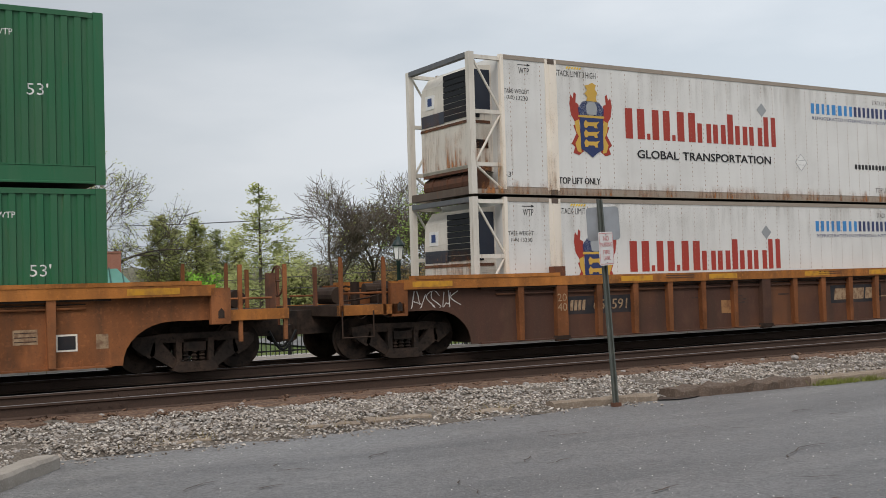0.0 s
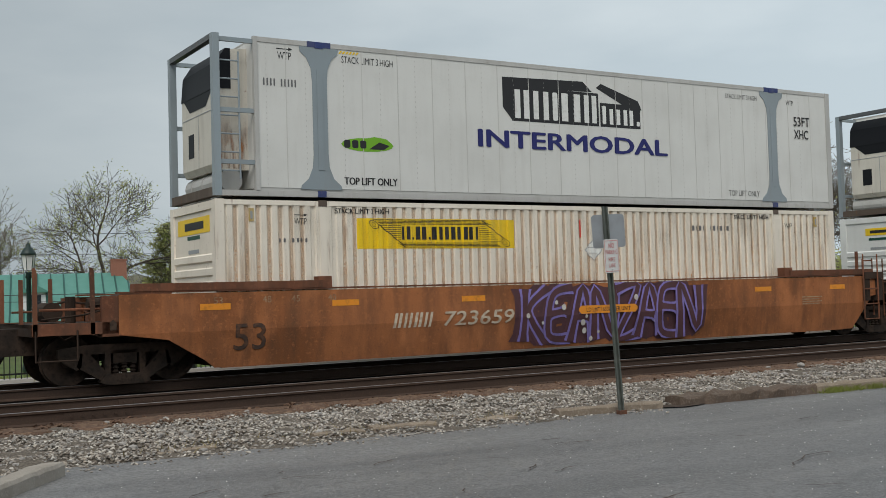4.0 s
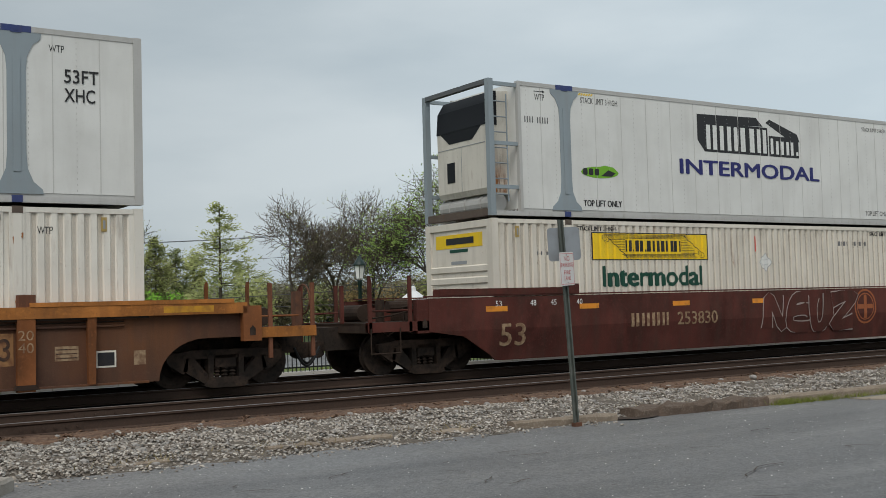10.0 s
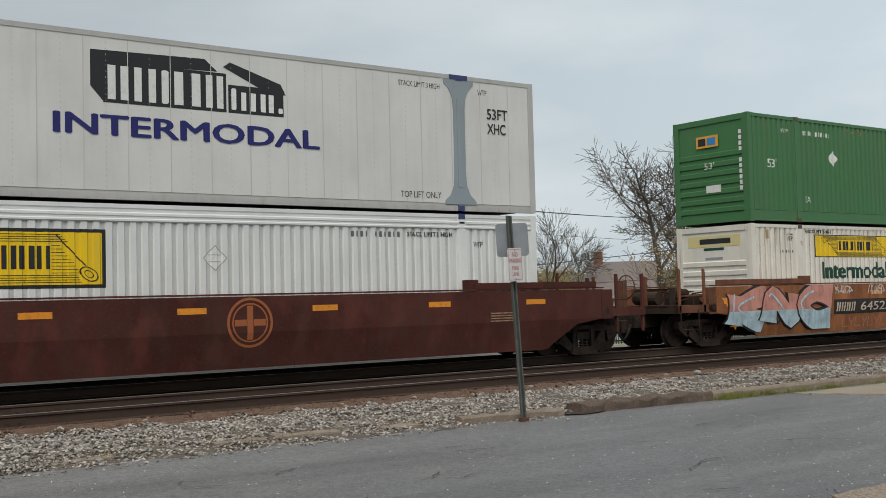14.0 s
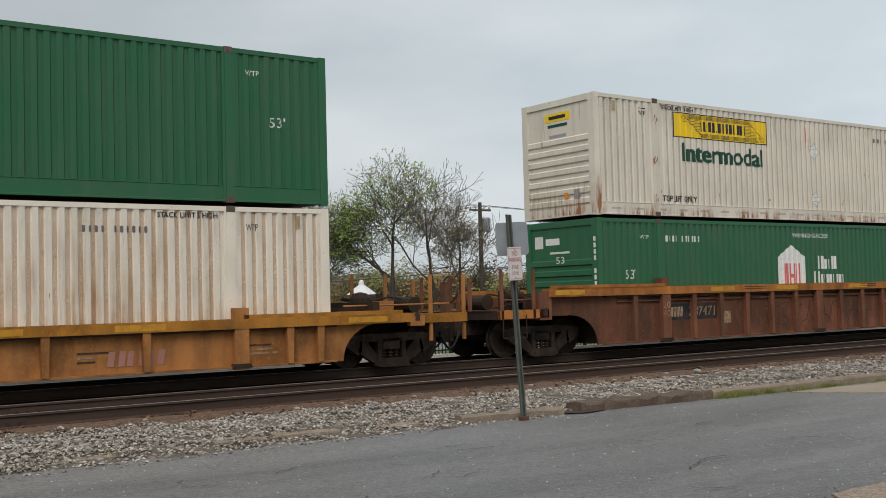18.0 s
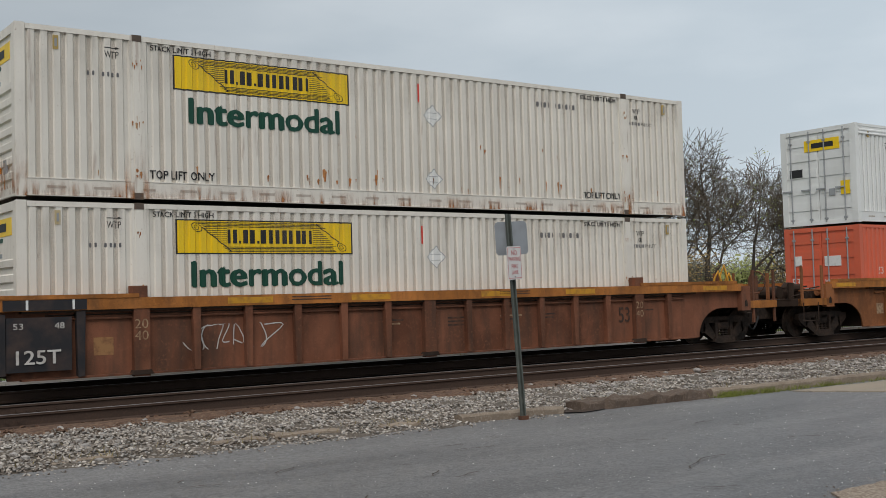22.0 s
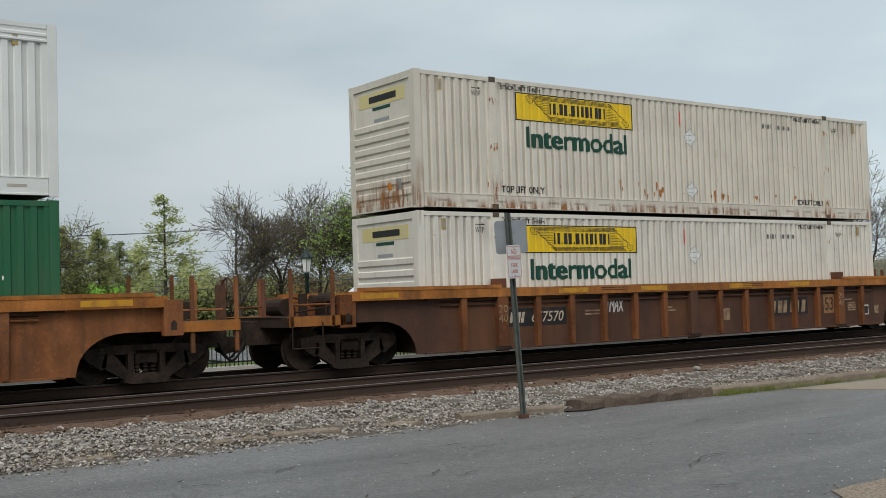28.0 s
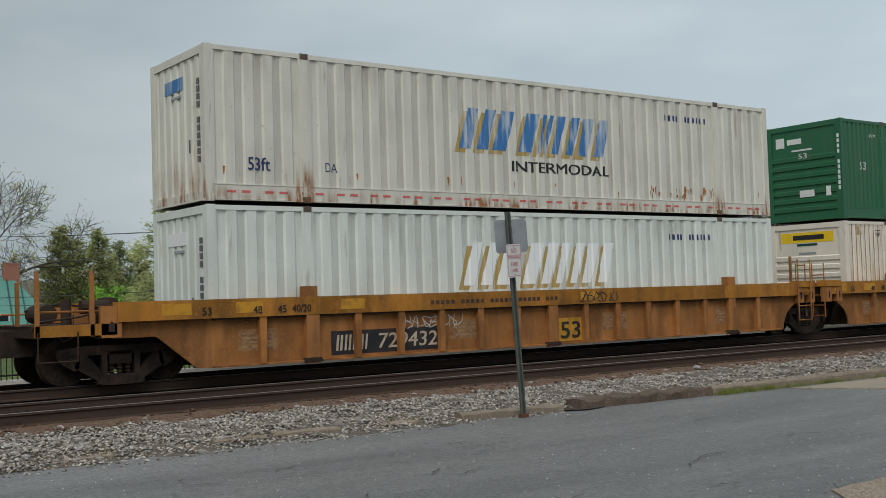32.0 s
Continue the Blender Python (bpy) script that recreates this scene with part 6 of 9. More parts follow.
def write_end(c, text, y0, y1, z0, z1, mat="white"):
    """Lettering on the left end wall, read from outside."""
    v, faces = letters(text, 0.0)
    me = bpy.data.meshes.new("lettering")
    me.from_pydata([(0.0, y1 - p[0] * (y1 - y0), z0 + p[1] * (z1 - z0)) for p in v], [], faces)
    part("lettering", me, M[mat], c, "", (-0.008, 0, 0))


def swift_marks(c, up):
    skin = 0.40
    z0, z1 = (1.28, 2.16) if up else (1.30, 2.22)
    w = [0.75, 1.1, 0.28, 0.65, 0.8]
    word_bars(c, "logo_shadow", "gold", 5.66, 9.92, z0 - 0.09, z1 - 0.08, w, skin, slant=0.30, gap=0.12, cut=0.05)
    word_bars(c, "logo_lettering", "faded_blue" if up else "ghost", 5.80, 10.02, z0, z1, w, skin, slant=0.30, gap=0.14, lift=0.008, cut=0.05)
    if up:
        write(c, "INTERMODAL", 7.23, 10.20, 0.83, 1.07, "black", skin)
        write(c, "INTERMODAL", 7.25, 10.22, 0.83, 1.07, "black", skin, lift=0.008)
        write(c, "53ft", 0.84, 1.30, 0.59, 0.84, "dark_blue2", skin, 0.01)
        write(c, "DA", 2.50, 2.78, 0.62, 0.80, "dark_blue2", skin)
    number_bars(c, 12.19, 13.69, 2.30, 2.45, "dark_blue2", skin)
    stains(c, skin)
    groove_dust(c, skin, "grey_dust_shade_veil")
    mark(c, "reflective_tape", "pink", "swift_tape", lambda b: [rect(b, 0.4 + 0.78 * k + a, 0.58 + 0.78 * k + a, 0.16, 0.205) for k in range(20) for a in (0, 0.3)], "panel", 0.012)["kind"] = "stuff"
    rust_run(c, 11.6, 13.9, 0.46, 77 + up, 26, skin, 0.8)
    rust_run(c, 0.3, LENGTH - 0.3, 0.5, 97 + up, 14, skin, 0.7)
    end_mark(c, "faded_blue" if up else "ghost", 1.0, 1.9, 2.20, 2.45, "logo_lettering", 0.012)
    end_mark(c, "grey_mark", 1.1, 1.6, 2.06, 2.11, "lettering", 0.012)
    end_mark(c, "dark_frame", 0.72, 0.78, 0.95, 1.2, "vent_slot", 0.012)
    end_digits(c, "faded_ink", 0.30, 0.40, 0.8, 2.25, 11, 0.012)


def prime_marks(c, ink, eco=True):
    def shadow(b):
        flat(b, ((6.20, 2.58), (6.20, 1.95), (6.42, 1.70), (6.42, 2.36)))
        flat(b, ((6.20, 2.58), (6.42, 2.36), (8.55, 2.42), (8.30, 2.63)))
        flat(b, ((8.66, 2.52), (8.80, 2.62), (9.85, 2.30), (9.95, 2.10), (9.60, 2.10)))
        rect(b, 6.42, 8.72, 1.68, 2.40)
        rect(b, 8.76, 9.90, 1.68, 2.20)
    mark(c, "logo_shadow", "black", "prime_shadow", shadow)
    word_bars(c, "logo_lettering", "white", 6.50, 8.66, 1.74, 2.34, [0.7, 0.75, 0.25, 0.95, 0.65], heights=None, lift=0.008, gap=0.2)
    word_bars(c, "logo_lettering", "white", 8.82, 9.88, 1.74, 2.14, [0.2, 0.6, 0.55, 0.18], heights=[1, 0.85, 0.85, 0.25], lift=0.008, gap=0.2)
    write(c, "INTERMODAL", 5.56, 10.68, 1.10, 1.47, ink, "panel", 0.028)
    if eco:
        def leaf(b):
            n = 16
            flat(b, [(3.05 + 0.56 * math.cos(2 * math.pi * k / n), 1.02 + 0.13 * math.sin(2 * math.pi * k / n)) for k in range(n)])
            flat(b, ((2.95, 1.13), (3.2, 1.18), (3.45, 1.15), (3.58, 1.06), (3.2, 1.09)))
        mark(c, "eco_badge", "lime", "eco_badge", leaf)
        word_bars(c, "badge_lettering", "black", 2.55, 3.02, 0.95, 1.10, [0.6, 0.6, 0.6], lift=0.008)
        mark(c, "badge_leaf", "black", "badge_leaf", lambda b: flat(b, ((3.08, 0.94), (3.3, 1.08), (3.52, 1.02), (3.4, 0.94))), lift=0.008)
    reefer_marks(c)
    number_bars(c, 0.95, 1.60, 2.02, 2.16, "black", "panel", 4, 9)
    for k, t in enumerate(("XHC", "53FT")):
        write(c, t, 14.85, 15.42 if k else 15.36, 1.70 + 0.32 * k, 1.93 + 0.32 * k, "black", "panel", 0.01)


def reefer_marks(c, dx=0.0):
    write(c, "WTP", 1.24, 1.51, 2.52, 2.66)
    mark(c, "arrow", "black", "reefer_arrow", lambda b: (rect(b, 1.22, 1.50, 2.71, 2.725), flat(b, ((1.46, 2.69), (1.54, 2.72), (1.46, 2.75)))))
    write(c, "STACK LIMIT 3 HIGH", 2.54 + dx, 3.64 + dx, 2.56, 2.69)
    write(c, "TOP LIFT ONLY", 2.54 + dx, 3.67 + dx, 0.25, 0.39)
    write(c, "TOP LIFT ONLY", 2.55 + dx, 3.68 + dx, 0.25, 0.39, lift=0.008)
    write(c, "STACK LIMIT 3 HIGH", LENGTH - 3.6, LENGTH - 2.56, 2.56, 2.67)
    write(c, "TOP LIFT ONLY", LENGTH - 3.6, LENGTH - 2.58, 0.25, 0.38)
    write(c, "WTP", LENGTH - 1.55, LENGTH - 1.30, 2.52, 2.64)
    mark(c, "hazard_stripe", "yellow", "hazard", lambda b: [flat(b, ((2.48 + k * 0.07, 2.73), (2.52 + k * 0.07, 2.73), (2.56 + k * 0.07, 2.78), (2.52 + k * 0.07, 2.78))) for k in range(6)])


def crest_marks(c, up):
    """Crest, red name blocks and the words below."""
    xm = 3.14

    def poly(name, mat, pts, lift, mirror=False):
        for k in (1, -1) if mirror else (1,):
            mark(c, name, mat, ("crest", name, lift, pts[0], k), lambda b: flat(b, [(xm + k * x, z) for x, z in pts][::k]), "panel", lift)
    poly("crest_mantling", "red", ((0.30, 1.70), (0.34, 1.98), (0.42, 2.02), (0.40, 2.20), (0.46, 2.24), (0.49, 2.10), (0.55, 2.18), (0.59, 1.98), (0.55, 1.74), (0.44, 1.58), (0.34, 1.56)), 0.004, True)
    poly("crest_supporter", "red", ((0.33, 1.56), (0.50, 1.52), (0.42, 1.34), (0.56, 1.12), (0.47, 1.05), (0.52, 0.92), (0.36, 0.88), (0.24, 0.96)), 0.006, True)
    poly("crest_scroll", "gold2", ((0.34, 1.66), (0.46, 1.60), (0.43, 1.40), (0.36, 1.28), (0.46, 1.12), (0.40, 0.96), (0.30, 0.93), (0.31, 1.30)), 0.008, True)
    poly("crest_cape", "dark_blue2", ((0.06, 1.72), (0.34, 1.72), (0.36, 1.90), (0.24, 2.04), (0.10, 2.08)), 0.008, True)
    poly("crest_trim", "gold2", ((-0.36, 1.70), (0.36, 1.70), (0.36, 1.75), (-0.36, 1.75)), 0.010)
    poly("crest_shield", "dark_blue2", ((-0.32, 1.70), (-0.31, 1.02), (-0.14, 0.94), (0.0, 0.84), (0.14, 0.94), (0.31, 1.02), (0.32, 1.70)), 0.012)
    for z in (1.06, 1.27, 1.48):
        poly("crest_beast", "gold2", ((-0.20, z), (-0.13, z), (-0.10, z + 0.04), (0.05, z + 0.04), (0.08, z), (0.16, z), (0.14, z + 0.07), (0.22, z + 0.15), (0.13, z + 0.13), (-0.10, z + 0.12), (-0.17, z + 0.17), (-0.22, z + 0.10)), 0.016)
    poly("crest_helm", "grey_mark", ((-0.12, 1.77), (0.13, 1.77), (0.17, 1.92), (0.10, 2.05), (-0.04, 2.08), (-0.15, 1.96)), 0.016)
    poly("crest_lion", "gold2", ((-0.14, 2.06), (0.16, 2.06), (0.13, 2.16), (0.18, 2.24), (0.11, 2.34), (0.15, 2.42), (0.04, 2.47), (-0.06, 2.42), (-0.17, 2.40), (-0.10, 2.30), (-0.18, 2.22), (-0.10, 2.15)), 0.020)
    word_bars(c, "name_lettering", "red", 4.10, 8.88, 1.30, 1.98, [0.9, 0.16, 0.85, 0.16, 0.9, 0.7, 0.65, 0.3, 0.65, 0.7, 0.65], "panel", [1.0, 0.2, 1.0, 0.2, 1.0, 0.66, 0.66, 1.05, 0.66, 0.66, 1.05], gap=0.10, cut=0.06)
    write(c, "GLOBAL TRANSPORTATION", 4.42, 8.68, 0.87, 1.06, "black", "panel", 0.022)
    word_bars(c, "logo_lettering", "sky_blue", 10.19, 11.75, 2.20, 2.46, [0.7, 0.65, 0.85, 0.7], gap=0.2)
    word_bars(c, "logo_lettering", "dark_blue2", 11.82, 13.47, 2.20, 2.46, [0.7, 0.7, 0.7, 0.7, 0.7], gap=0.2)
    write(c, "REFRIGERATED INTERMODAL NETWORK", 10.22, 13.45, 2.05, 2.13, "dark_blue2")
    word_bars(c, "web_lettering", "black", 11.77, 13.43, 0.84, 0.97, [0.6] * 9 + [0.2] + [0.6] * 3, gap=0.25)
    write(c, "TARE WEIGHT", 0.86, 1.50, 2.11, 2.20)
    write(c, "(LB) 13230", 0.92, 1.46, 1.97, 2.06)
    write(c, "53'", 0.80, 1.02, 0.36, 0.47)
    reefer_marks(c, -0.34)
    diamond(c, 8.42, 2.18, 0.17, "grey_mark", "panel", False)
    diamond(c, 9.75, 0.95, 0.22, "grey_mark", "panel", True)


def plain_marks(c, mid):
    reefer_marks(c, -0.34)
    number_bars(c, 0.66, 1.53, 2.23, 2.37, "black", "panel", 4, 10)
    if mid:
        write(c, "TARE WEIGHT", 0.74, 1.36, 2.02, 2.11)
        write(c, "LB 13140", 0.82, 1.28, 1.85, 1.94)
        write(c, "53 ft", 15.04, 15.5, 2.12, 2.36, "black", "panel", 0.01)
        write(c, "XHC", 15.06, 15.5, 1.70, 1.92, "black", "panel", 0.01)
        diamond(c, 7.9, 1.62, 0.2, "grey_mark", "panel", False)
    else:
        # old name removed, its ghost left on the panels
        word_bars(c, "ghost_lettering", "ghost_cream", 5.0, 8.2, 1.55, 2.35, [0.8, 0.7, 0.7, 0.7, 0.7], gap=0.2, slant=0.1)
        word_bars(c, "ghost_lettering", "ghost_cream", 5.1, 9.9, 0.75, 1.25, [0.8, 0.7, 0.7, 0.4, 0, 0.8, 0.7, 0.7, 0.6, 0.7, 0.6, 0.6], gap=0.2, slant=0.1)
        diamond(c, 1.5, 0.65, 0.22, "grey_mark", "panel", False)


def arrow_marks(c):
    reefer_marks(c)
    number_bars(c, 0.90, 1.62, 2.02, 2.16, "black", "panel", 4, 10)
    mark(c, "logo_plate", "scarlet", "arrow_plate", lambda b: rect(b, 2.30, 3.14, 1.46, 2.27))
    mark(c, "logo_shape", "white", "arrow_shape", lambda b: (flat(b, ((2.40, 2.12), (2.58, 2.15), (2.64, 1.90), (2.76, 2.15), (2.98, 2.10), (3.06, 1.85), (2.86, 1.84), (2.80, 2.0), (2.66, 1.72), (2.50, 1.80))), flat(b, ((2.42, 1.62), (2.62, 1.52), (2.95, 1.62), (2.62, 1.66)))), "panel", 0.008)
    word_bars(c, "logo_lettering", "black", 2.30, 3.12, 1.34, 1.42, [0.7] * 5 + [0] + [0.6] * 5, gap=0.2)
    word_bars(c, "web_lettering", "scarlet", 2.30, 3.12, 1.23, 1.29, [0.6] * 14, gap=0.2)
    mark(c, "sticker", "scarlet", "arrow_sticker", lambda b: rect(b, 3.22, 3.30, 0.42, 0.58))
    for k, t in enumerate(("XHC", "53FT")):
        write(c, t, 14.85, 15.42 if k else 15.36, 1.70 + 0.32 * k, 1.93 + 0.32 * k, "black", "panel", 0.01)


# ---- painted tags and car marks ----
STROKES = {
    "bowl": (((0.1, 0), (0.14, 0.5), (0.1, 1)), ((0.05, 0.95), (0.7, 0.95), (0.75, 0.6), (0.2, 0.48), (0.85, 0.35), (0.7, 0.03), (0.05, 0.04))),
    "zig": (((0, 0.95), (0.85, 0.9), (0.15, 0.1), (0.95, 0.04)),),
    "cup": (((0.05, 1), (0.1, 0.2), (0.5, 0.02), (0.85, 0.25), (0.92, 1)),),
    "peak": (((0, 0), (0.42, 1), (0.92, 0)), ((0.2, 0.36), (0.8, 0.42))),
    "hook": (((0.92, 0.85), (0.5, 1), (0.12, 0.72), (0.5, 0.5), (0.9, 0.25), (0.5, 0), (0, 0.15)),),
    "ring": (((0.5, 1), (0.08, 0.75), (0.1, 0.2), (0.5, 0.02), (0.9, 0.25), (0.92, 0.75), (0.45, 1)),),
    "fork": (((0.1, 1), (0.15, 0)), ((0.95, 1), (0.2, 0.45), (1, 0)))}


def smooth_line(pts, steps):
    """Points along a rounded line through pts."""
    out = []
    for i in range(len(pts) - 1):
        p0, p1, p2, p3 = pts[max(i - 1, 0)], pts[i], pts[i + 1], pts[min(i + 2, len(pts) - 1)]
        for k in range(steps):
            t = k / steps
            out.append(tuple(0.5 * (2 * p1[a] + (p2[a] - p0[a]) * t + (2 * p0[a] - 5 * p1[a] + 4 * p2[a] - p3[a]) * t * t + (3 * p1[a] - p0[a] - 3 * p2[a] + p3[a]) * t ** 3) for a in (0, 1)))
    return out + [tuple(pts[-1])]


def ribbon_line(b, pts, half, z0, z1, flare=0.35):
    """A brush stroke along pts, wider at its ends, kept between two heights."""
    n = len(pts)
    y = -0.0001 * (len(b.faces) // 8)
    rows = []
    for i, (x, z) in enumerate(pts):
        a, c = pts[max(i - 1, 0)], pts[min(i + 1, n - 1)]
        d = Vector((c[0] - a[0], c[1] - a[1]))
        if d.length < 1e-5:
            d = Vector((1, 0))
        d.normalize()
        e = abs(2 * i / (n - 1) - 1) ** 3
        w = half * (1 + flare * e)
        rows.append([b.verts.new((x + s * d.y * w, y - 0.00012 * i - 0.00002 * s, min(max(z - s * d.x * w, z0), z1))) for s in (-1, 1)])
    for r, s in zip(rows, rows[1:]):
        b.faces.new((r[0], s[0], s[1], r[1]))


def word_strokes(x0, x1, z0, z1, rnd, n, steps, wild=1.5):
    out = []
    w, h = (x1 - x0) / n, z1 - z0
    last = ""
    for i in range(n):
        kind = rnd.choice([k for k in sorted(STROKES) if k != last])
        last = kind
        tilt, grow = rnd.uniform(-0.25, 0.35), rnd.uniform(1.25, 1.7)
        for line in STROKES[kind]:
            pts = [(x0 + w * (i + (p - 0.15 + rnd.uniform(-0.17, 0.17) * wild) * grow * 0.92) + tilt * h * q, z0 + h * (q + rnd.uniform(-0.16, 0.16) * wild)) for p, q in line]
            out.append(smooth_line(pts, steps))
    return out


# letter shapes for spray paint, as strokes over a ten by ten grid
GLYPHS = {"T": "08 48 99|58 54 50", "O": "59 17 13 50 83 87 59", "U": "19 14 30 61 79|79 80", "E": "99 28 11 90|15 75", "R": "10 19|09 88 75 25|45 90", "S": "98 39 16 84 71 01", "W": "09 20 56 71 99", "A": "00 59 90|24 74",
          "G": "89 39 15 30 81 84 54", "D": "10 19|09 78 95 71 01", "F": "10 29 99|25 75", "N": "10 19 71 89", "C": "98 49 15 40 91", "I": "50 59", "B": "10 19|09 78 65 15 84 71 00", "Z": "08 99 10 91", "M": "00 19 54 89 90",
          "X": "09 90|99 00", "H": "10 19|80 89|15 85", "1": "37 59 50", "7": "09 99 40", "8": "59 27 55 82 50 22 55 87 59", "K": "10 19|99 25 90", "!": "59 53|51 50", "L": "19 10 91", "Y": "09 54 99|54 50"}


def glyph_strokes(word, x0, x1, z0, z1, rnd, slant=0.0, wild=0.03, lap=1.0, steps=5):
    """For each letter of a word, its strokes as finely cut lines."""
    n, h, out = len(word), z1 - z0, []
    w = (x1 - x0 - abs(slant) * h) / n
    for i, ch in enumerate(word):
        lines = []
        for stroke in (GLYPHS[ch].split("|") if ch in GLYPHS else ()):
            pts = [(int(p[0]) / 9.0 + rnd.uniform(-wild, wild), int(p[1]) / 9.0 + rnd.uniform(-wild, wild)) for p in stroke.split()]
            line = smooth_line(pts, steps)
            lines.append([(x0 + w * (i + 0.5 + (a - 0.5) * 0.86 * lap) + slant * h * b, z0 + h * b) for a, b in line])
        out.append(lines)
    return out


def piece(car, word, x0, x1, z0, z1, seed, layers, split=None, half=0.12, slant=0.08, lap=1.0, inner=None, bursts=()):
    """A spray-painted piece: fat letters, each with its rims over the one before. layers: (paint, growth) from the outside in; split: (height, paint) below which the fill changes."""
    rnd = random.Random(seed)
    m = half * 0.9
    words = glyph_strokes(word, x0 + m, x1 - m, z0 + m, z1 - m, rnd, slant, 0.05, lap)
    for mat, n, size in bursts:
        for _ in range(n):
            x, z = rnd.choice((rnd.uniform(x0, x0 + 0.8), rnd.uniform(x0, x1), rnd.uniform(x1 - 0.8, x1))), rnd.uniform(z0 + 0.1, z1 - 0.1)
            ring_ = [(x + size * rnd.uniform(0.5, 1.5) * (1.0 if k % 2 else 0.5) * math.cos(k * 0.524), min(max(z + size * 0.7 * (1.2 if k % 2 else 0.6) * math.sin(k * 0.524), z0), z1)) for k in range(12)]
            mark(car, "paint_burst", mat, None, lambda b: flat(b, ring_), "knee", 0.003 + 0.0003 * rnd.random())
    lift = 0.005
    for mat, grow in layers[:-2]:
        mark(car, "paint_halo", mat, None, lambda b: [ribbon_line(b, l, half * grow, z0, z1, 0.5) for lines in words for l in lines], "knee", lift)
        lift += 0.005
    for lines in words:
        for mat, grow in layers[-2:]:
            mark(car, "paint_letter", mat, None, lambda b: [ribbon_line(b, l, half * grow, z0, z1, 0.5) for l in lines], "knee", lift)
            lift += 0.004
        if split:
            def lower(b):
                for l in lines:
                    ribbon_line(b, l, half * layers[-1][1] * 1.01, z0, z1, 0.5)
                bmesh.ops.bisect_plane(b, geom=b.verts[:] + b.edges[:] + b.faces[:], plane_co=(0, 0, split[0]), plane_no=(0, 0, 1), clear_outer=True)
            mark(car, "paint_fade", split[1], None, lower, "knee", lift)
            lift += 0.004
        if inner:
            mark(car, "paint_accent", inner, None, lambda b: [ribbon_line(b, [(x - half * 0.35, z + half * 0.15) for x, z in l[len(l) // 4: len(l) // 4 + 4 + len(l) // 3]], half * 0.12, z0, z1, 0) for l in lines], "knee", lift)
            lift += 0.003


def scrawl(car, x0, x1, z0, z1, seed, skin, mat="chalk", n=26, width=0.016, word=""):
    """A hand-drawn line tag, of a word or of loose strokes."""
    rnd = random.Random(seed)
    if word:
        lines = [l for g in glyph_strokes(word, x0, x1, z0, z1, rnd, 0.12, 0.04, 1.0, 2) for l in g]
    else:
        m = max(2, min(12, int(round((x1 - x0) / ((z1 - z0) * 0.6)))))
        lines = word_strokes(x0, x1, z0, z1, rnd, m, 4)
    mark(car, "line_tag", mat, None, lambda b: [ribbon_line(b, l, width * 0.75, z0, z1, 0.0) for l in lines], skin, 0.006)["kind"] = "stuff"


def plate(car, x0, x1, z0, z1, mat, skin, name="stencil_panel"):
    return mark(car, name, mat, ("plate", x0, x1, z0, z1), lambda b: rect(b, x0, x1, z0, z1), skin, 0.004)


def car_number(car, x0, x1, z0, z1, digits, skin, ground="black", ink="white", split=0.40, slant=0.0):
    """Owner's mark as blocks and the running number, on a dark panel."""
    if ground:
        plate(car, x0 - 0.1, x1 + 0.12, z0 - 0.08, z1 + 0.08, ground, skin, "number_panel")
    m = x0 + (x1 - x0) * split
    word_bars(car, "owner_mark", ink, x0, m - 0.16 - 0.04 * (x1 - x0), z0, z1, [0.6, 0.6, 0.6, 0.6], skin, slant=slant, gap=0.22, lift=0.008, cut=0.05)
    write(car, digits, m, x1, z0, z1, ink, skin, 0.01, slant, 0.008)


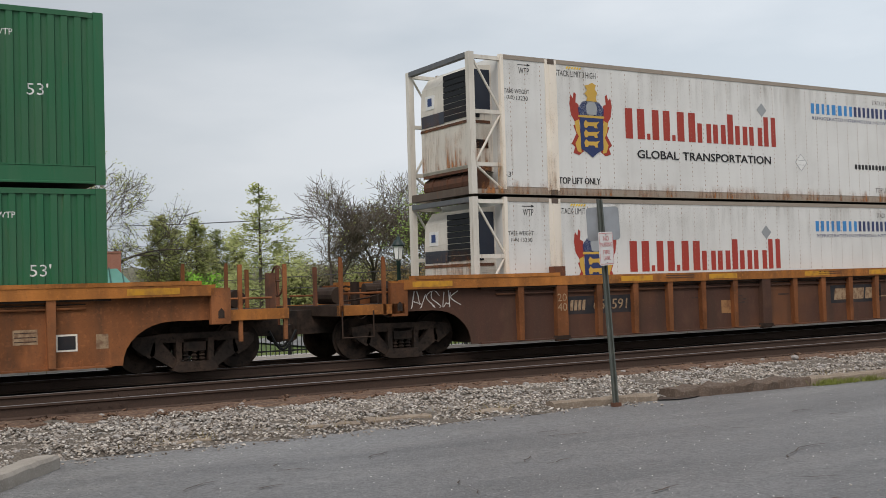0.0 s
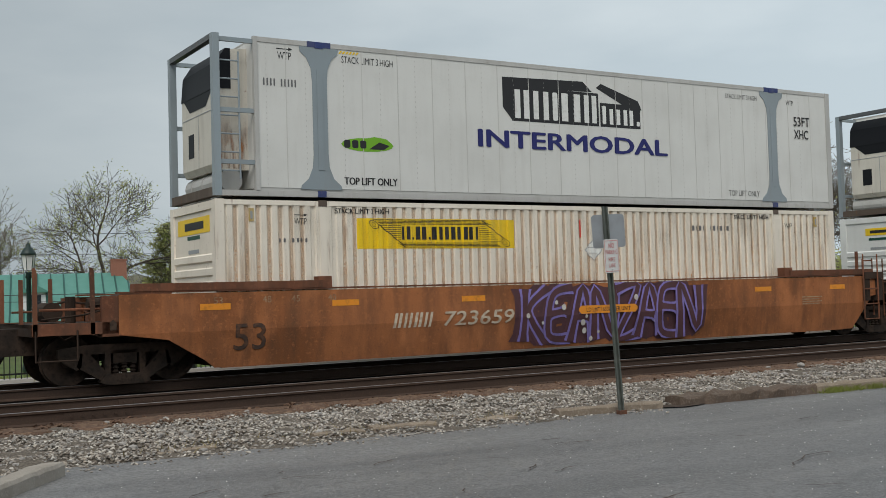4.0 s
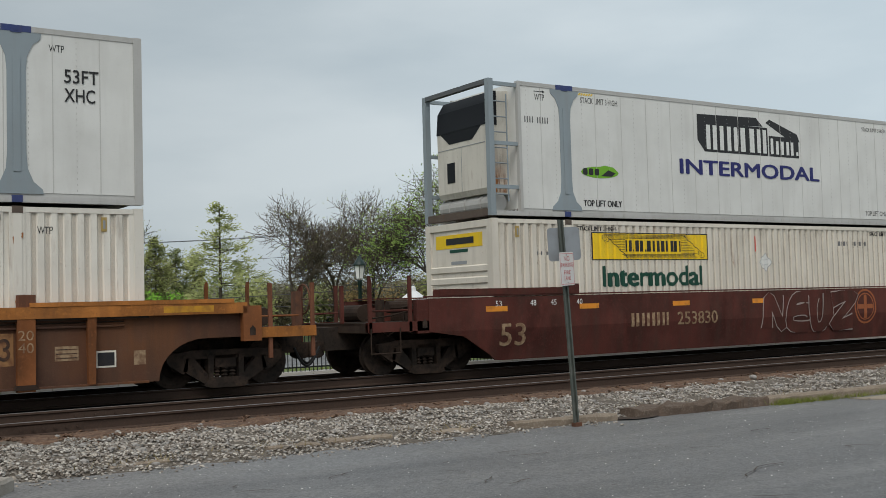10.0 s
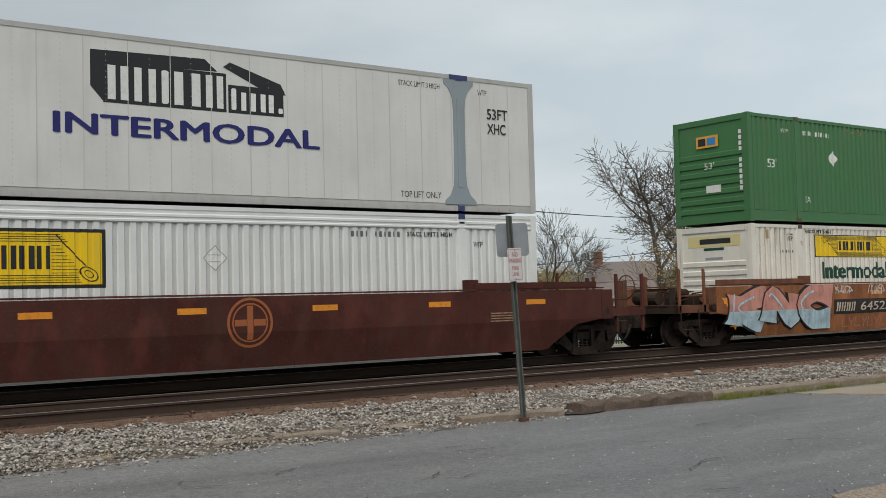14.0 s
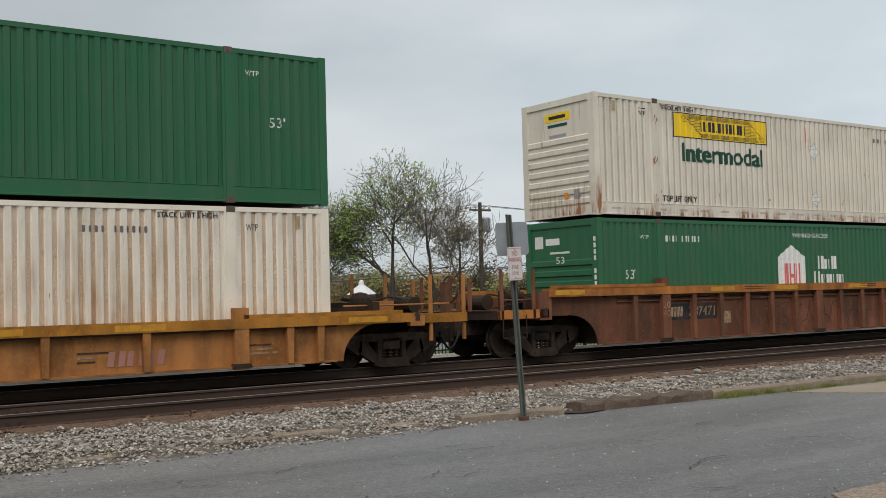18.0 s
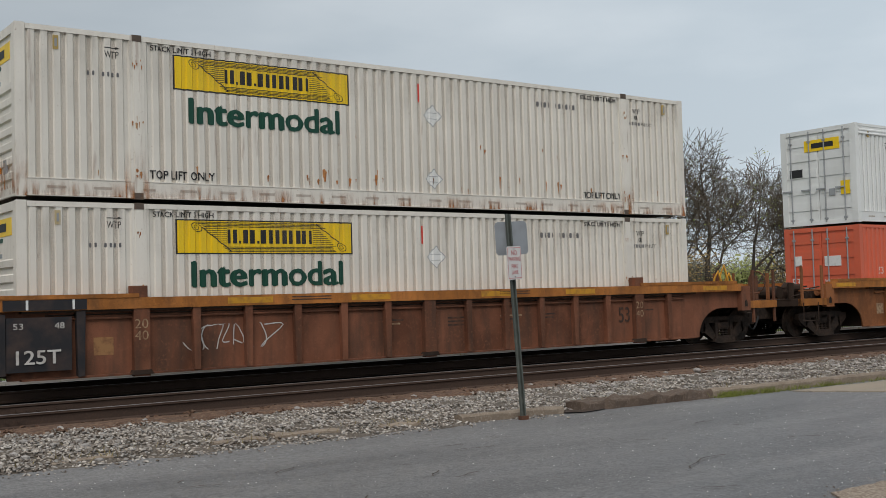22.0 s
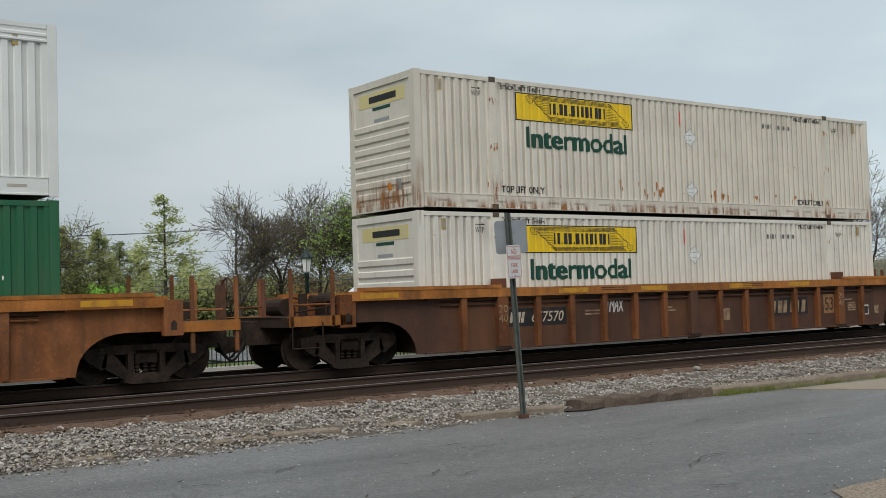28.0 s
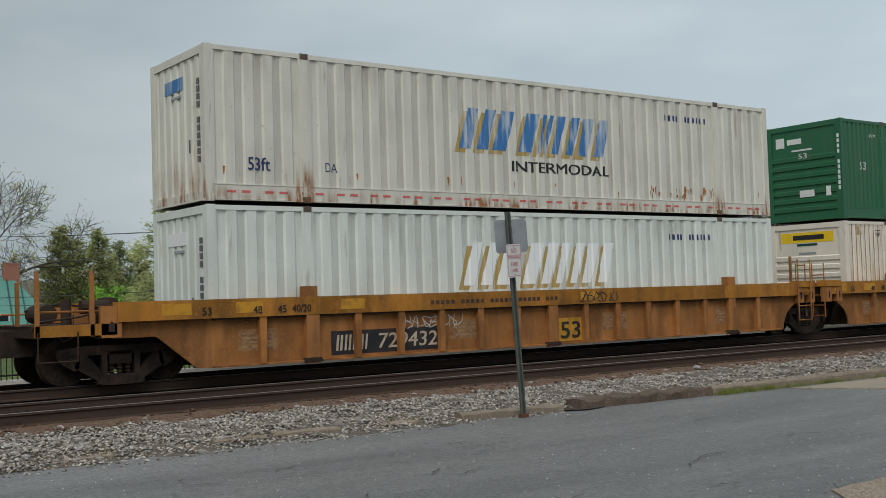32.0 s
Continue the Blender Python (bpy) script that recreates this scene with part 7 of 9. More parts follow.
def car_marks():
    cars = [ob for ob, u, z in TRAIN if ob.name.startswith("well_car")]
    for i, car in enumerate(cars):
        style = CARS[i][1]
        kind = CARS[i][2]
        skin = "knee" if style == "smooth" else "rib"
        rnd = random.Random(40 + i)
        if style == "smooth" and i == 19:
            mark(car, "ochre_band", "car_ochre", None, lambda b: rect(b, -1.76, 17.9, 0.845, 1.175), skin, 0.003)
            for x in (0.2, 2.9, 4.4, 9.4, 11.6, 13.9, 15.9):
                plate(car, x, x + 0.5, 0.87, 0.97, "orange_mark", skin, "reflector")
            write(car, "53", 13.8, 14.25, 0.46, 0.78, "stencil_dark", skin, 0.012)
            for x, t in ((0.6, "53"), (1.6, "48"), (2.1, "45"), (2.9, "40")):
                write(car, t, x, x + 0.16, 1.02, 1.13, "stencil_dark", skin)
            mark(car, "weld_seam", "stencil_dark", None, lambda b: (flat(b, ((7.6, 1.14), (7.64, 1.14), (8.1, 0.98), (8.06, 0.98))), rect(b, 8.08, 11.1, 0.975, 0.99), flat(b, ((11.08, 0.98), (11.12, 0.98), (11.6, 1.14), (11.56, 1.14)))), skin, 0.006)
            for x, z in ((2.15, 0.62), (3.35, 0.80)):
                mark(car, "paint_blot", "spray_black", None, lambda b: flat(b, [(x + 0.22 * math.cos(a * 0.52), z + 0.17 * math.sin(a * 0.52)) for a in range(12)]), skin, 0.007)
            plate(car, 6.75, 7.2, 0.90, 1.0, "yellow_old", skin, "paint_blot")
        elif style == "smooth":
            for x in (-0.4, 2.1, 4.9, 7.6, 10.3, 13.0, 15.6):
                plate(car, x, x + 0.55, 1.20, 1.31, "orange_mark", skin, "reflector")
            write(car, "53", *((-0.05, 0.62) if i in (7, 8, 9, 2) else (0.2, 0.8)), 0.48, 0.95, "stencil" if i in (7, 8, 9) else "stencil_dark", skin, 0.01)
            for x, t in ((-0.15, "53"), (0.75, "48"), (1.3, "45"), (2.02, "40")):
                write(car, t, x, x + 0.16, 1.30, 1.42, "white" if i in (7, 8, 9) else "stencil", skin)
            if kind in "mr" and i in (4, 5, 8, 9):
                mark(car, "sooty_end", "dark_panel" if i < 6 else "car_dark", ("sooty", i < 6), lambda b: flat(b, ((-1.30, 1.02), (-0.98, 1.0), (-0.55, 0.66), (0.05, 0.70), (0.32, 0.95), (0.25, 1.30), (-0.1, 1.50), (-1.30, 1.50))), skin, 0.003)
                write(car, "125 T", -0.98, -0.22, 1.22, 1.40, "stencil", skin, 0.01, lift=0.008)
                mark(car, "reflector", "orange_mark", "end_reflector", lambda b: rect(b, -1.05, 0.1, 1.06, 1.15), skin, 0.008)
            for k in range(4):
                plate(car, 14.6, 15.3 - 0.1 * (k % 2), 1.02 - 0.055 * k, 1.045 - 0.055 * k, "stencil", skin, "stencil_line")
        elif style in ("ribbed", "low"):
            h = 0.0 if style == "ribbed" else -0.35
            for x in (-1.6, 3.6, 6.2, 9.4, 11.8, 16.4):
                mark(car, "reflector", "yellow_old", ("chordmark", x, style), lambda b: rect(b, x, x + 0.9, (1.36 if style == "ribbed" else 0.93), (1.47 if style == "ribbed" else 1.04)), "chord", 0.004)
            if style == "ribbed":
                for x in (1.87, LENGTH - 2.13):
                    write(car, "20", x, x + 0.24, 0.98, 1.14, "stencil", "post")
                    write(car, "40", x, x + 0.24, 0.78, 0.94, "stencil", "post")
            write(car, "53", *((13.56, 13.93, 0.66, 1.02) if style == "ribbed" else (7.02, 7.38, 0.43, 0.73)), "stencil_dark", skin, 0.012)
            for x in rnd.sample((0.5, 1.2, 4.15, 6.7, 9.2, 14.8), 1):
                plate(car, x, x + 0.34, 0.55 + h * 0.6, 0.85 + h * 0.6, rnd.choice(("stencil", "faded_sheet")), skin)
            for x in rnd.sample((3.3, 4.5, 5.8, 7.0, 8.6, 10.0, 11.2, 12.3, 14.3), 5):
                for k in range(rnd.choice((1, 2, 3))):
                    plate(car, x, x + rnd.uniform(0.3, 0.62), 0.92 + h - 0.075 * k, 0.955 + h - 0.075 * k, rnd.choice(("stencil_dark", "stencil", "stencil_dark")), skin, "stencil_line")
            if style == "ribbed":
                for x in (4.9, 9.9):
                    for k in (0, 1):
                        mark(car, "stencil_line", "stencil_dark", ("chordline", x, k), lambda b: rect(b, x, x + 0.85, 1.395 + 0.05 * k, 1.415 + 0.05 * k), "chord", 0.004)
            if kind == "s" and style == "ribbed":
                plate(car, 13.50, 13.98, 0.58, 1.10, "faded_sheet", skin)
                plate(car, 14.62, 15.0, 0.62, 0.86, "stencil", skin, "data_block")
                for k in range(3):
                    mark(car, "stencil_line", "stencil_dark", ("dline", k), lambda b: rect(b, 14.64, 14.98, 0.66 + 0.07 * k, 0.675 + 0.07 * k), skin, 0.007)
                plate(car, 15.28, 15.62, 0.48, 0.76, "cream", skin, "placard")
                mark(car, "placard_face", "dark_panel", "placard_face", lambda b: rect(b, 15.31, 15.59, 0.51, 0.73), skin, 0.008)
                plate(car, 15.92, 16.12, 0.50, 0.74, "stencil", skin, "notice")
            if kind in "lmr" and style == "ribbed":
                if kind != "l":
                    part("end_panel", stored("end_panel", lambda b: box(b, -0.25, 0.80, -0.243, -0.10, 0.34, 1.22)), M["dark_panel"], car)
                    part("edge_rib", stored("edge_rib", lambda b: box(b, -0.06, 0.06, -0.262, -0.10, 0.30, 1.28)), M["dark_panel"], car, "", (-0.32, 0, 0))
                    write(car, "125T", -0.10, 0.62, 0.46, 0.69, "chalk", "proud2", 0.015, lift=0.128)
                    write(car, "53", -0.14, 0.02, 1.03, 1.13, "chalk", "proud2", lift=0.128)
                    write(car, "48", 0.52, 0.68, 1.03, 1.13, "chalk", "proud2", lift=0.128)
                    chord_dark(car, -0.30, 1.05)
                if kind != "r":
                    chord_dark(car, 15.0, 16.35)
                    plate(car, 15.0, 16.0, 0.30, 1.22, "dark_panel", "proud2", "end_panel")
                    part("edge_rib", stored("edge_rib", lambda b: box(b, -0.06, 0.06, -0.262, -0.10, 0.30, 1.28)), M["dark_panel"], car, "", (16.07, 0, 0))
                    write(car, "48", 15.10, 15.26, 1.03, 1.13, "chalk", "proud2", lift=0.008)
                    write(car, "53", 15.76, 15.92, 1.03, 1.13, "chalk", "proud2", lift=0.008)
                    mark(car, "stencil_panel", "faded_sheet", "end_patch", lambda b: rect(b, 15.34, 15.80, 0.82, 0.94), "proud2", 0.008)
                    for k in range(3):
                        plate2(car, 15.36, 15.78 - 0.1 * k, 0.62 + 0.06 * k, 0.635 + 0.06 * k)
        else:
            for x, t in ((-0.25, "53"), (0.75, "48"), (1.25, "45"), (1.55, "40/20")):
                write(car, t, x, x + (0.18 if len(t) < 3 else 0.4), 1.14, 1.28, "black", "chord", 0.01)
            for x in (-1.0, 0.4, 2.6, 8.9):
                mark(car, "reflector", "yellow_old", ("sillmark", x), lambda b: rect(b, x, x + 0.55, 1.16, 1.36), "chord", 0.004)
            for x in (0.5, 5.3, 9.7, 13.6):
                plate(car, x, x + 0.8, 0.45, 0.85, "faded_sheet", skin)
                for k in range(4):
                    mark(car, "stencil_line", "stencil", ("sline", x, k), lambda b: rect(b, x + 0.08, x + 0.7, 0.52 + 0.08 * k, 0.55 + 0.08 * k), skin, 0.008)
            plate(car, 8.28, 9.08, 0.26, 0.78, "yellow_old", skin)
            write(car, "53", 8.38, 8.98, 0.32, 0.70, "black", skin, 0.015, lift=0.008)
            for k in range(28):
                mark(car, "stencil_line", "stencil_dark", ("chordtext", k), lambda b: rect(b, 4.6 + 0.13 * k, 4.69 + 0.13 * k, 1.19, 1.27), "chord", 0.004) if i == 20 and k % 6 else None
    number_rows = {1: (2.28, 3.84, 0.77, 0.99, "656591", "rib"), 2: (3.07, 5.95, 0.76, 1.02, "646653", "knee"), 3: (3.35, 6.1, 0.74, 1.02, "723659", "knee"), 5: (9.9, 12.6, 0.72, 1.04, "723659", "knee"),
                   6: (2.28, 3.58, 0.74, 0.99, "658175", "rib"), 10: (3.22, 6.05, 0.75, 1.0, "645251", "knee"), 11: (2.95, 4.85, 0.40, 0.64, "467143", "rib"), 12: (2.25, 3.85, 0.76, 1.0, "787471", "rib"),
                   15: (2.22, 3.72, 0.76, 0.98, "785681", "rib"), 18: (2.25, 3.80, 0.74, 0.97, "657570", "rib"), 20: (2.55, 4.95, 0.36, 0.66, "729432", "rib")}
    for i, (a, b, z0, z1, digits, skin) in number_rows.items():
        faint = i in (1, 12, 15)
        car_number(cars[i], a, b, z0, z1, digits, skin, None if i == 3 else "dark_panel", "stencil" if faint else "stencil_pale", slant=0.22 if i in (2, 3, 10, 5, 18) else 0.12)
    for i, (a, b, digits) in {7: (3.6, 6.36, "253830"), 8: (6.98, 8.97, "253830")}.items():
        word_bars(cars[i], "owner_mark", "stencil", a, a + (b - a) * 0.42, 0.76, 1.06, [0.7, 0.7, 0.7, 0.6], "knee", gap=0.25)
        write(cars[i], digits, a + (b - a) * 0.52, b, 0.76, 1.06, "stencil", "knee", 0.01)
    word_bars(cars[19], "owner_mark", "stencil_dark", 3.58, 4.18, 0.86, 1.08, [0.6, 0.6, 0.6], "knee", gap=0.3, lift=0.008)
    write(cars[19], "70505", 4.36, 5.30, 0.86, 1.08, "stencil_dark", "knee", 0.012, lift=0.008)
    for k, (x, h) in enumerate(((2.5, 0.62), (2.75, 0.78), (2.95, 0.55))):
        bm = bmesh.new()
        pipe(bm, [(LENGTH + x - 0.10, 1.2, 1.15), (LENGTH + x - 0.13, 1.18, 1.2 + h * 0.7), (LENGTH + x, 1.15, 1.25 + h), (LENGTH + x + 0.10, 1.12, 1.2 + h * 0.6), (LENGTH + x + 0.06, 1.1, 1.3)], 0.035, 5)
        part("loose_strap", bm, M["yellow_old"], cars[14], "frayed yellow strap", smooth=True)
    # round emblems on the maroon cars
    for i, x in ((8, 11.9), (7, 12.0), (9, 9.0)):
        def ring_(b, x=x):
            n = 28
            for r0, r1 in ((0.46, 0.41), (0.36, 0.33)):
                for k in range(n):
                    a, e = 2 * math.pi * k / n, 2 * math.pi * (k + 1) / n
                    flat(b, [(x + r * math.cos(q), 1.02 + r * math.sin(q)) for r, q in ((r0, a), (r0, e), (r1, e), (r1, a))])
            for s in (0, 1):
                w, h = (0.06, 0.31) if s else (0.31, 0.06)
                rect(b, x - w, x + w, 1.02 - h, 1.02 + h) if s else (rect(b, x - w, x - 0.07, 1.02 - h, 1.02 + h), rect(b, x + 0.07, x + w, 1.02 - h, 1.02 + h))
        mark(cars[i], "round_emblem", "emblem", None, ring_, "knee", 0.005)
    # owner's logo blocks
    for i, a, b, z0, z1, ink, ground, skin in ((2, 9.95, 12.1, 0.72, 1.08, "stencil_pale", "dark_panel", "knee"), (6, 11.4, 12.8, 0.66, 0.96, "stencil", None, "rib"), (18, 11.2, 12.65, 0.66, 0.98, "stencil", "dark_panel", "rib"), (1, 10.6, 12.3, 0.74, 1.02, "stencil", "dark_panel", "rib"), (16, 9.3, 10.6, 0.7, 1.0, "stencil_dark", None, "rib"), (13, 9.9, 11.0, 0.7, 1.0, "stencil_dark", None, "rib"), (11, 11.7, 12.7, 0.34, 0.60, "faded_pink", None, "rib")):
        if ground:
            plate(cars[i], a - 0.12, b + 0.12, z0 - 0.08, z1 + 0.08, ground, skin, "logo_panel")
        word_bars(cars[i], "logo_block", ink, a, b, z0, z1, [1, 1, 1], skin, gap=0.12, slant=0.15, lift=0.008, cut=0.05)
    # spray-painted pieces
    piece(cars[3], "KEANZAEN", 6.30, 11.25, 0.24, 1.50, 1, (("spray_wine", 3.4), ("spray_wine", 2.2), ("spray_violet", 1.5), ("spray_wine", 0.85)), half=0.07, slant=0.0, lap=1.3)
    rnd = random.Random(61)
    for _ in range(16):
        x, z, r_ = rnd.uniform(6.3, 11.2), rnd.uniform(0.32, 1.44), rnd.uniform(0.03, 0.075)
        mark(cars[3], "paint_dot", "chalk", None, lambda b: flat(b, [(x + r_ * math.cos(k * 0.63), z + r_ * 1.1 * math.sin(k * 0.63)) for k in range(10)]), "knee", 0.052)
    mark(cars[3], "stencil_panel", "orange_mark", None, lambda b: chip(b, 7.75, 9.35, 0.86, 1.03, 0.35), "knee", 0.056)
    write(cars[3], "LD LMT 165300 PER UNIT", 7.95, 9.15, 0.90, 0.985, "black", "knee", lift=0.060)
    piece(cars[4], "DNES", 3.75, 9.35, 0.22, 1.50, 2, (("spray_plum", 1.15), ("spray_plum", 1.0)), half=0.165, slant=0.0, lap=1.15)
    scrawl(cars[4], 6.95, 8.6, 0.78, 1.22, 12, "knee", "spray_red", 10, 0.09, "SE")
    scrawl(cars[4], 2.5, 4.2, 0.34, 1.45, 3, "knee", "chalk", 12, 0.03)
    piece(cars[4], "TOUER", 9.87, 15.4, 0.24, 1.50, 4, (("spray_black", 2.15), ("spray_cream", 2.0), ("spray_night", 1.2), ("spray_teal", 1.0)), (0.94, "spray_night"), 0.115, 0.06, 1.10, None, (("spray_mauve", 7, 0.28), ("spray_lilac", 6, 0.16), ("yellow_old", 5, 0.14)))
    piece(cars[5], "SEMAWGEC", 0.42, 7.2, 0.26, 1.52, 5, (("spray_black", 1.55), ("spray_mauve", 1.3), ("spray_night", 1.22), ("spray_tan", 1.0)), None, 0.115, 0.14, 1.45, "spray_night", (("spray_teal", 16, 0.34), ("spray_coral", 8, 0.16)))
    plate(cars[5], 1.05, 1.75, 0.62, 0.86, "car_orange", "knee2", "paint_patch")
    plate(cars[5], 0.55, 0.95, 1.22, 1.42, "yellow", "knee2", "gauge_plate")
    write(cars[5], "48", 0.72, 0.90, 1.27, 1.38, "black", "knee2", lift=0.008)
    scrawl(cars[5], 12.6, 15.5, 0.30, 1.48, 6, "knee", "faded_pink", 22, 0.026)
    scrawl(cars[5], 12.7, 15.4, 0.36, 1.40, 66, "knee", "chalk", 22, 0.018)
    scrawl(cars[5], 9.4, 12.4, 1.14, 1.42, 67, "knee", "faded_pink", 30, 0.016)
    scrawl(cars[5], 10.0, 12.7, 1.20, 1.40, 7, "knee", "faded_pink", 30, 0.014)
    piece(cars[7], "NEUZ", 7.95, 11.6, 0.42, 1.46, 8, (("chalk_thin", 1.18), ("car_maroon", 1.0)), None, 0.13, 0.1, 1.2)
    piece(cars[8], "CIEFN", 2.75, 7.0, 0.28, 1.50, 9, (("spray_olive", 1.5), ("spray_olive", 1.2), ("spray_tan", 1.0)), None, 0.13, 0.1, 1.15, "spray_olive")
    piece(cars[10], "KNC", -1.5, 3.2, 0.30, 1.50, 10, (("spray_black", 1.25), ("spray_black", 1.18), ("spray_coral", 1.0)), (0.85, "spray_ice"), 0.24, 0.12, 1.15, "spray_ice", (("orange_mark", 4, 0.2),))
    piece(cars[10], "DRUFE", 7.85, 13.5, 0.26, 1.50, 11, (("spray_lime", 2.05), ("spray_black", 1.6), ("spray_night", 1.25), ("spray_silver", 1.0)), None, 0.14, 0.05, 1.10, "spray_black", (("spray_lime", 10, 0.36),))
    scrawl(cars[10], 3.5, 6.9, 0.30, 0.58, 13, "knee", "faded_pink", 24, 0.024, "LYLYLYLYLYL")
    scrawl(cars[10], 3.2, 4.0, 1.24, 1.47, 14, "knee", "chalk", 34, 0.022)
    scrawl(cars[10], 4.78, 5.6, 1.20, 1.48, 141, "knee", "chalk", 34, 0.022)
    scrawl(cars[10], 6.95, 8.0, 1.08, 1.40, 142, "knee", "chalk", 34, 0.034, "CASH!")
    scrawl(cars[2], 5.19, 6.01, 1.27, 1.50, 15, "knee", "chalk", 30, 0.034, "BWS")
    scrawl(cars[2], 6.36, 7.5, 1.28, 1.48, 151, "knee", "chalk", 30, 0.026, "ICR 18")
    scrawl(cars[2], 9.0, 9.7, 1.28, 1.50, 152, "knee", "stencil_dark", 30, 0.03)
    scrawl(cars[2], 12.4, 14.0, 1.25, 1.50, 16, "knee", "chalk", 34, 0.028, "BAMC 18")
    scrawl(cars[2], 1.2, 3.0, 0.5, 1.2, 17, "knee", "stencil", 24, 0.010)
    for k, ch in enumerate("TOKER"):
        a = 2.0 + (LENGTH - 4.0) / 12 * (4 + k + (k > 1)) + 0.22
        scrawl(cars[6], a, a + 0.62, 0.38, 1.14, 20 + k, "rib", "chalk", 6, 0.022, ch)
    scrawl(cars[6], 4.0, 4.7, 0.42, 1.22, 31, "rib", "chalk", 16, 0.014)
    scrawl(cars[6], 1.2, 1.6, 0.7, 1.2, 32, "rib", "chalk", 12, 0.014)
    scrawl(cars[6], 11.2, 12.9, 0.5, 1.2, 33, "rib", "chalk", 22, 0.014)
    scrawl(cars[1], -1.5, -0.5, 0.95, 1.28, 34, "rib", "chalk", 14, 0.014)
    for i, a in ((15, 5.13), (16, 12.24), (17, 11.24)):
        scrawl(cars[i], a, a + 0.78, 0.52, 1.08, 35 + i, "rib", "chalk", 12, 0.036, "BONEZ")
        scrawl(cars[i], a + 0.25, a + 0.5, 0.30, 0.44, 36 + i, "rib", "chalk", 12, 0.026, "17")
    scrawl(cars[14], 2.9, 4.6, 0.55, 1.0, 50, "rib", "chalk", 20, 0.014)
    scrawl(cars[18], 5.12, 5.74, 0.88, 1.18, 51, "rib", "chalk", 12, 0.026, "IMAX")
    scrawl(cars[12], 6.0, 10.4, 0.4, 1.1, 52, "rib", "stencil_dark", 26, 0.016)
    scrawl(cars[13], 3.4, 6.8, 0.75, 1.15, 53, "rib", "stencil_dark", 40, 0.012)
    scrawl(cars[17], 4.2, 6.5, 0.6, 1.1, 54, "rib", "stencil", 24, 0.012)
    scrawl(cars[19], 4.9, 7.9, 0.50, 0.88, 55, "knee", "chalk", 40, 0.012)
    scrawl(cars[20], 8.9, 10.0, 1.12, 1.36, 56, "chord", "black", 14, 0.014)
    scrawl(cars[20], 4.2, 5.6, 0.72, 0.98, 57, "rib", "chalk", 20, 0.012)


def chord_dark(car, x0, x1):
    mark(car, "dark_section", "dark_panel", ("chord_dark", x0), lambda b: rect(b, x0, x1, 1.33, 1.50), "chord", 0.006)
    for x in (x0 + 0.36, x1 - 0.24):
        mark(car, "white_tick", "white", ("tick", x), lambda b: rect(b, x, x + 0.04, 1.34, 1.50), "chord", 0.008)


def plate2(car, x0, x1, z0, z1):
    mark(car, "stencil_line", "grey_mark", ("plate2", x0, x1, z0, z1), lambda b: rect(b, x0, x1, z0, z1), "proud2", 0.008)


# ---- the train ----
RIB = ("car_soot", "car_chord", "car_rib", "car_brown")
RIB3 = ("car_brown", "car_chord", "car_brown", "car_brown")
RIB2 = ("car_orange2", "car_chord", "car_orange2", "car_orange2")
SMOOTH = ("car_orange", "car_brown", "car_brown", "car_brown")
SMOOTH3 = ("car_redbrown", "car_brown", "car_brown", "car_brown")
SMOOTH2 = ("car_orange2", "car_brown", "car_brown", "car_brown")
MAROON = ("car_maroon", "car_maroon", "car_maroon", "car_maroon")
YEL = ("car_amber", "car_yellow", "car_amber", "car_amber")
TAN = ("car_umber", "car_umber", "car_brown", "car_brown")
PACK = {"l": ("couple", "joint"), "m": ("joint", "joint"), "r": ("joint", "couple"), "s": ("couple", "couple"), "x": ("slant", "slant"), "xl": ("slant", "joint")}
# left end of each stack of containers along the train
U = [-55.74, -32.28, -8.60, 15.15, 34.72, 54.18, 77.80, 101.36, 120.95, 140.50, 164.12, 187.67, 211.03, 230.60, 250.25, 273.78, 293.33, 312.92, 336.38, 360.05, 383.72, 403.21]
C1 = "rust-brown ribbed well car with an orange top chord"
C2 = "rusty orange-brown smooth-sided well car"
C2G = "rusty orange-brown smooth-sided well car covered in spray paint"
C3 = "maroon smooth-sided articulated well car with white stencils"
C4 = "faded orange ribbed articulated well car with dark end panels"
C6 = "yellow well car with a deep side sill and ribs"
CARS = [
    (C1, "ribbed", "s", RIB2), (C1, "ribbed", "s", RIB), (C2, "smooth", "s", SMOOTH2), (C2G, "smooth", "l", SMOOTH), (C2G, "smooth", "m", SMOOTH), (C2G, "smooth", "r", SMOOTH3),
    (C1 + " and chalk tags", "ribbed", "s", RIB), (C3, "smooth", "l", MAROON), (C3, "smooth", "m", MAROON), (C3, "smooth", "r", MAROON), (C2G, "smooth", "s", SMOOTH),
    ("orange-yellow low-sided ribbed well car", "low", "s", YEL), (C4, "ribbed", "l", RIB3), (C4, "ribbed", "m", RIB3), (C4, "ribbed", "r", RIB3),
    (C4, "ribbed", "l", RIB2), (C4, "ribbed", "m", RIB2), (C4, "ribbed", "r", RIB2), (C1, "ribbed", "s", RIB), ("tan-brown smooth-sided well car with slanted ends", "smooth", "x", TAN),
    (C6, "sill", "xl", YEL), (C6, "sill", "m", YEL)]
for (lab, style, kind, mats), u in zip(CARS, U):
    well_car(lab, u, style, PACK[kind], mats, brake=kind in "sr")

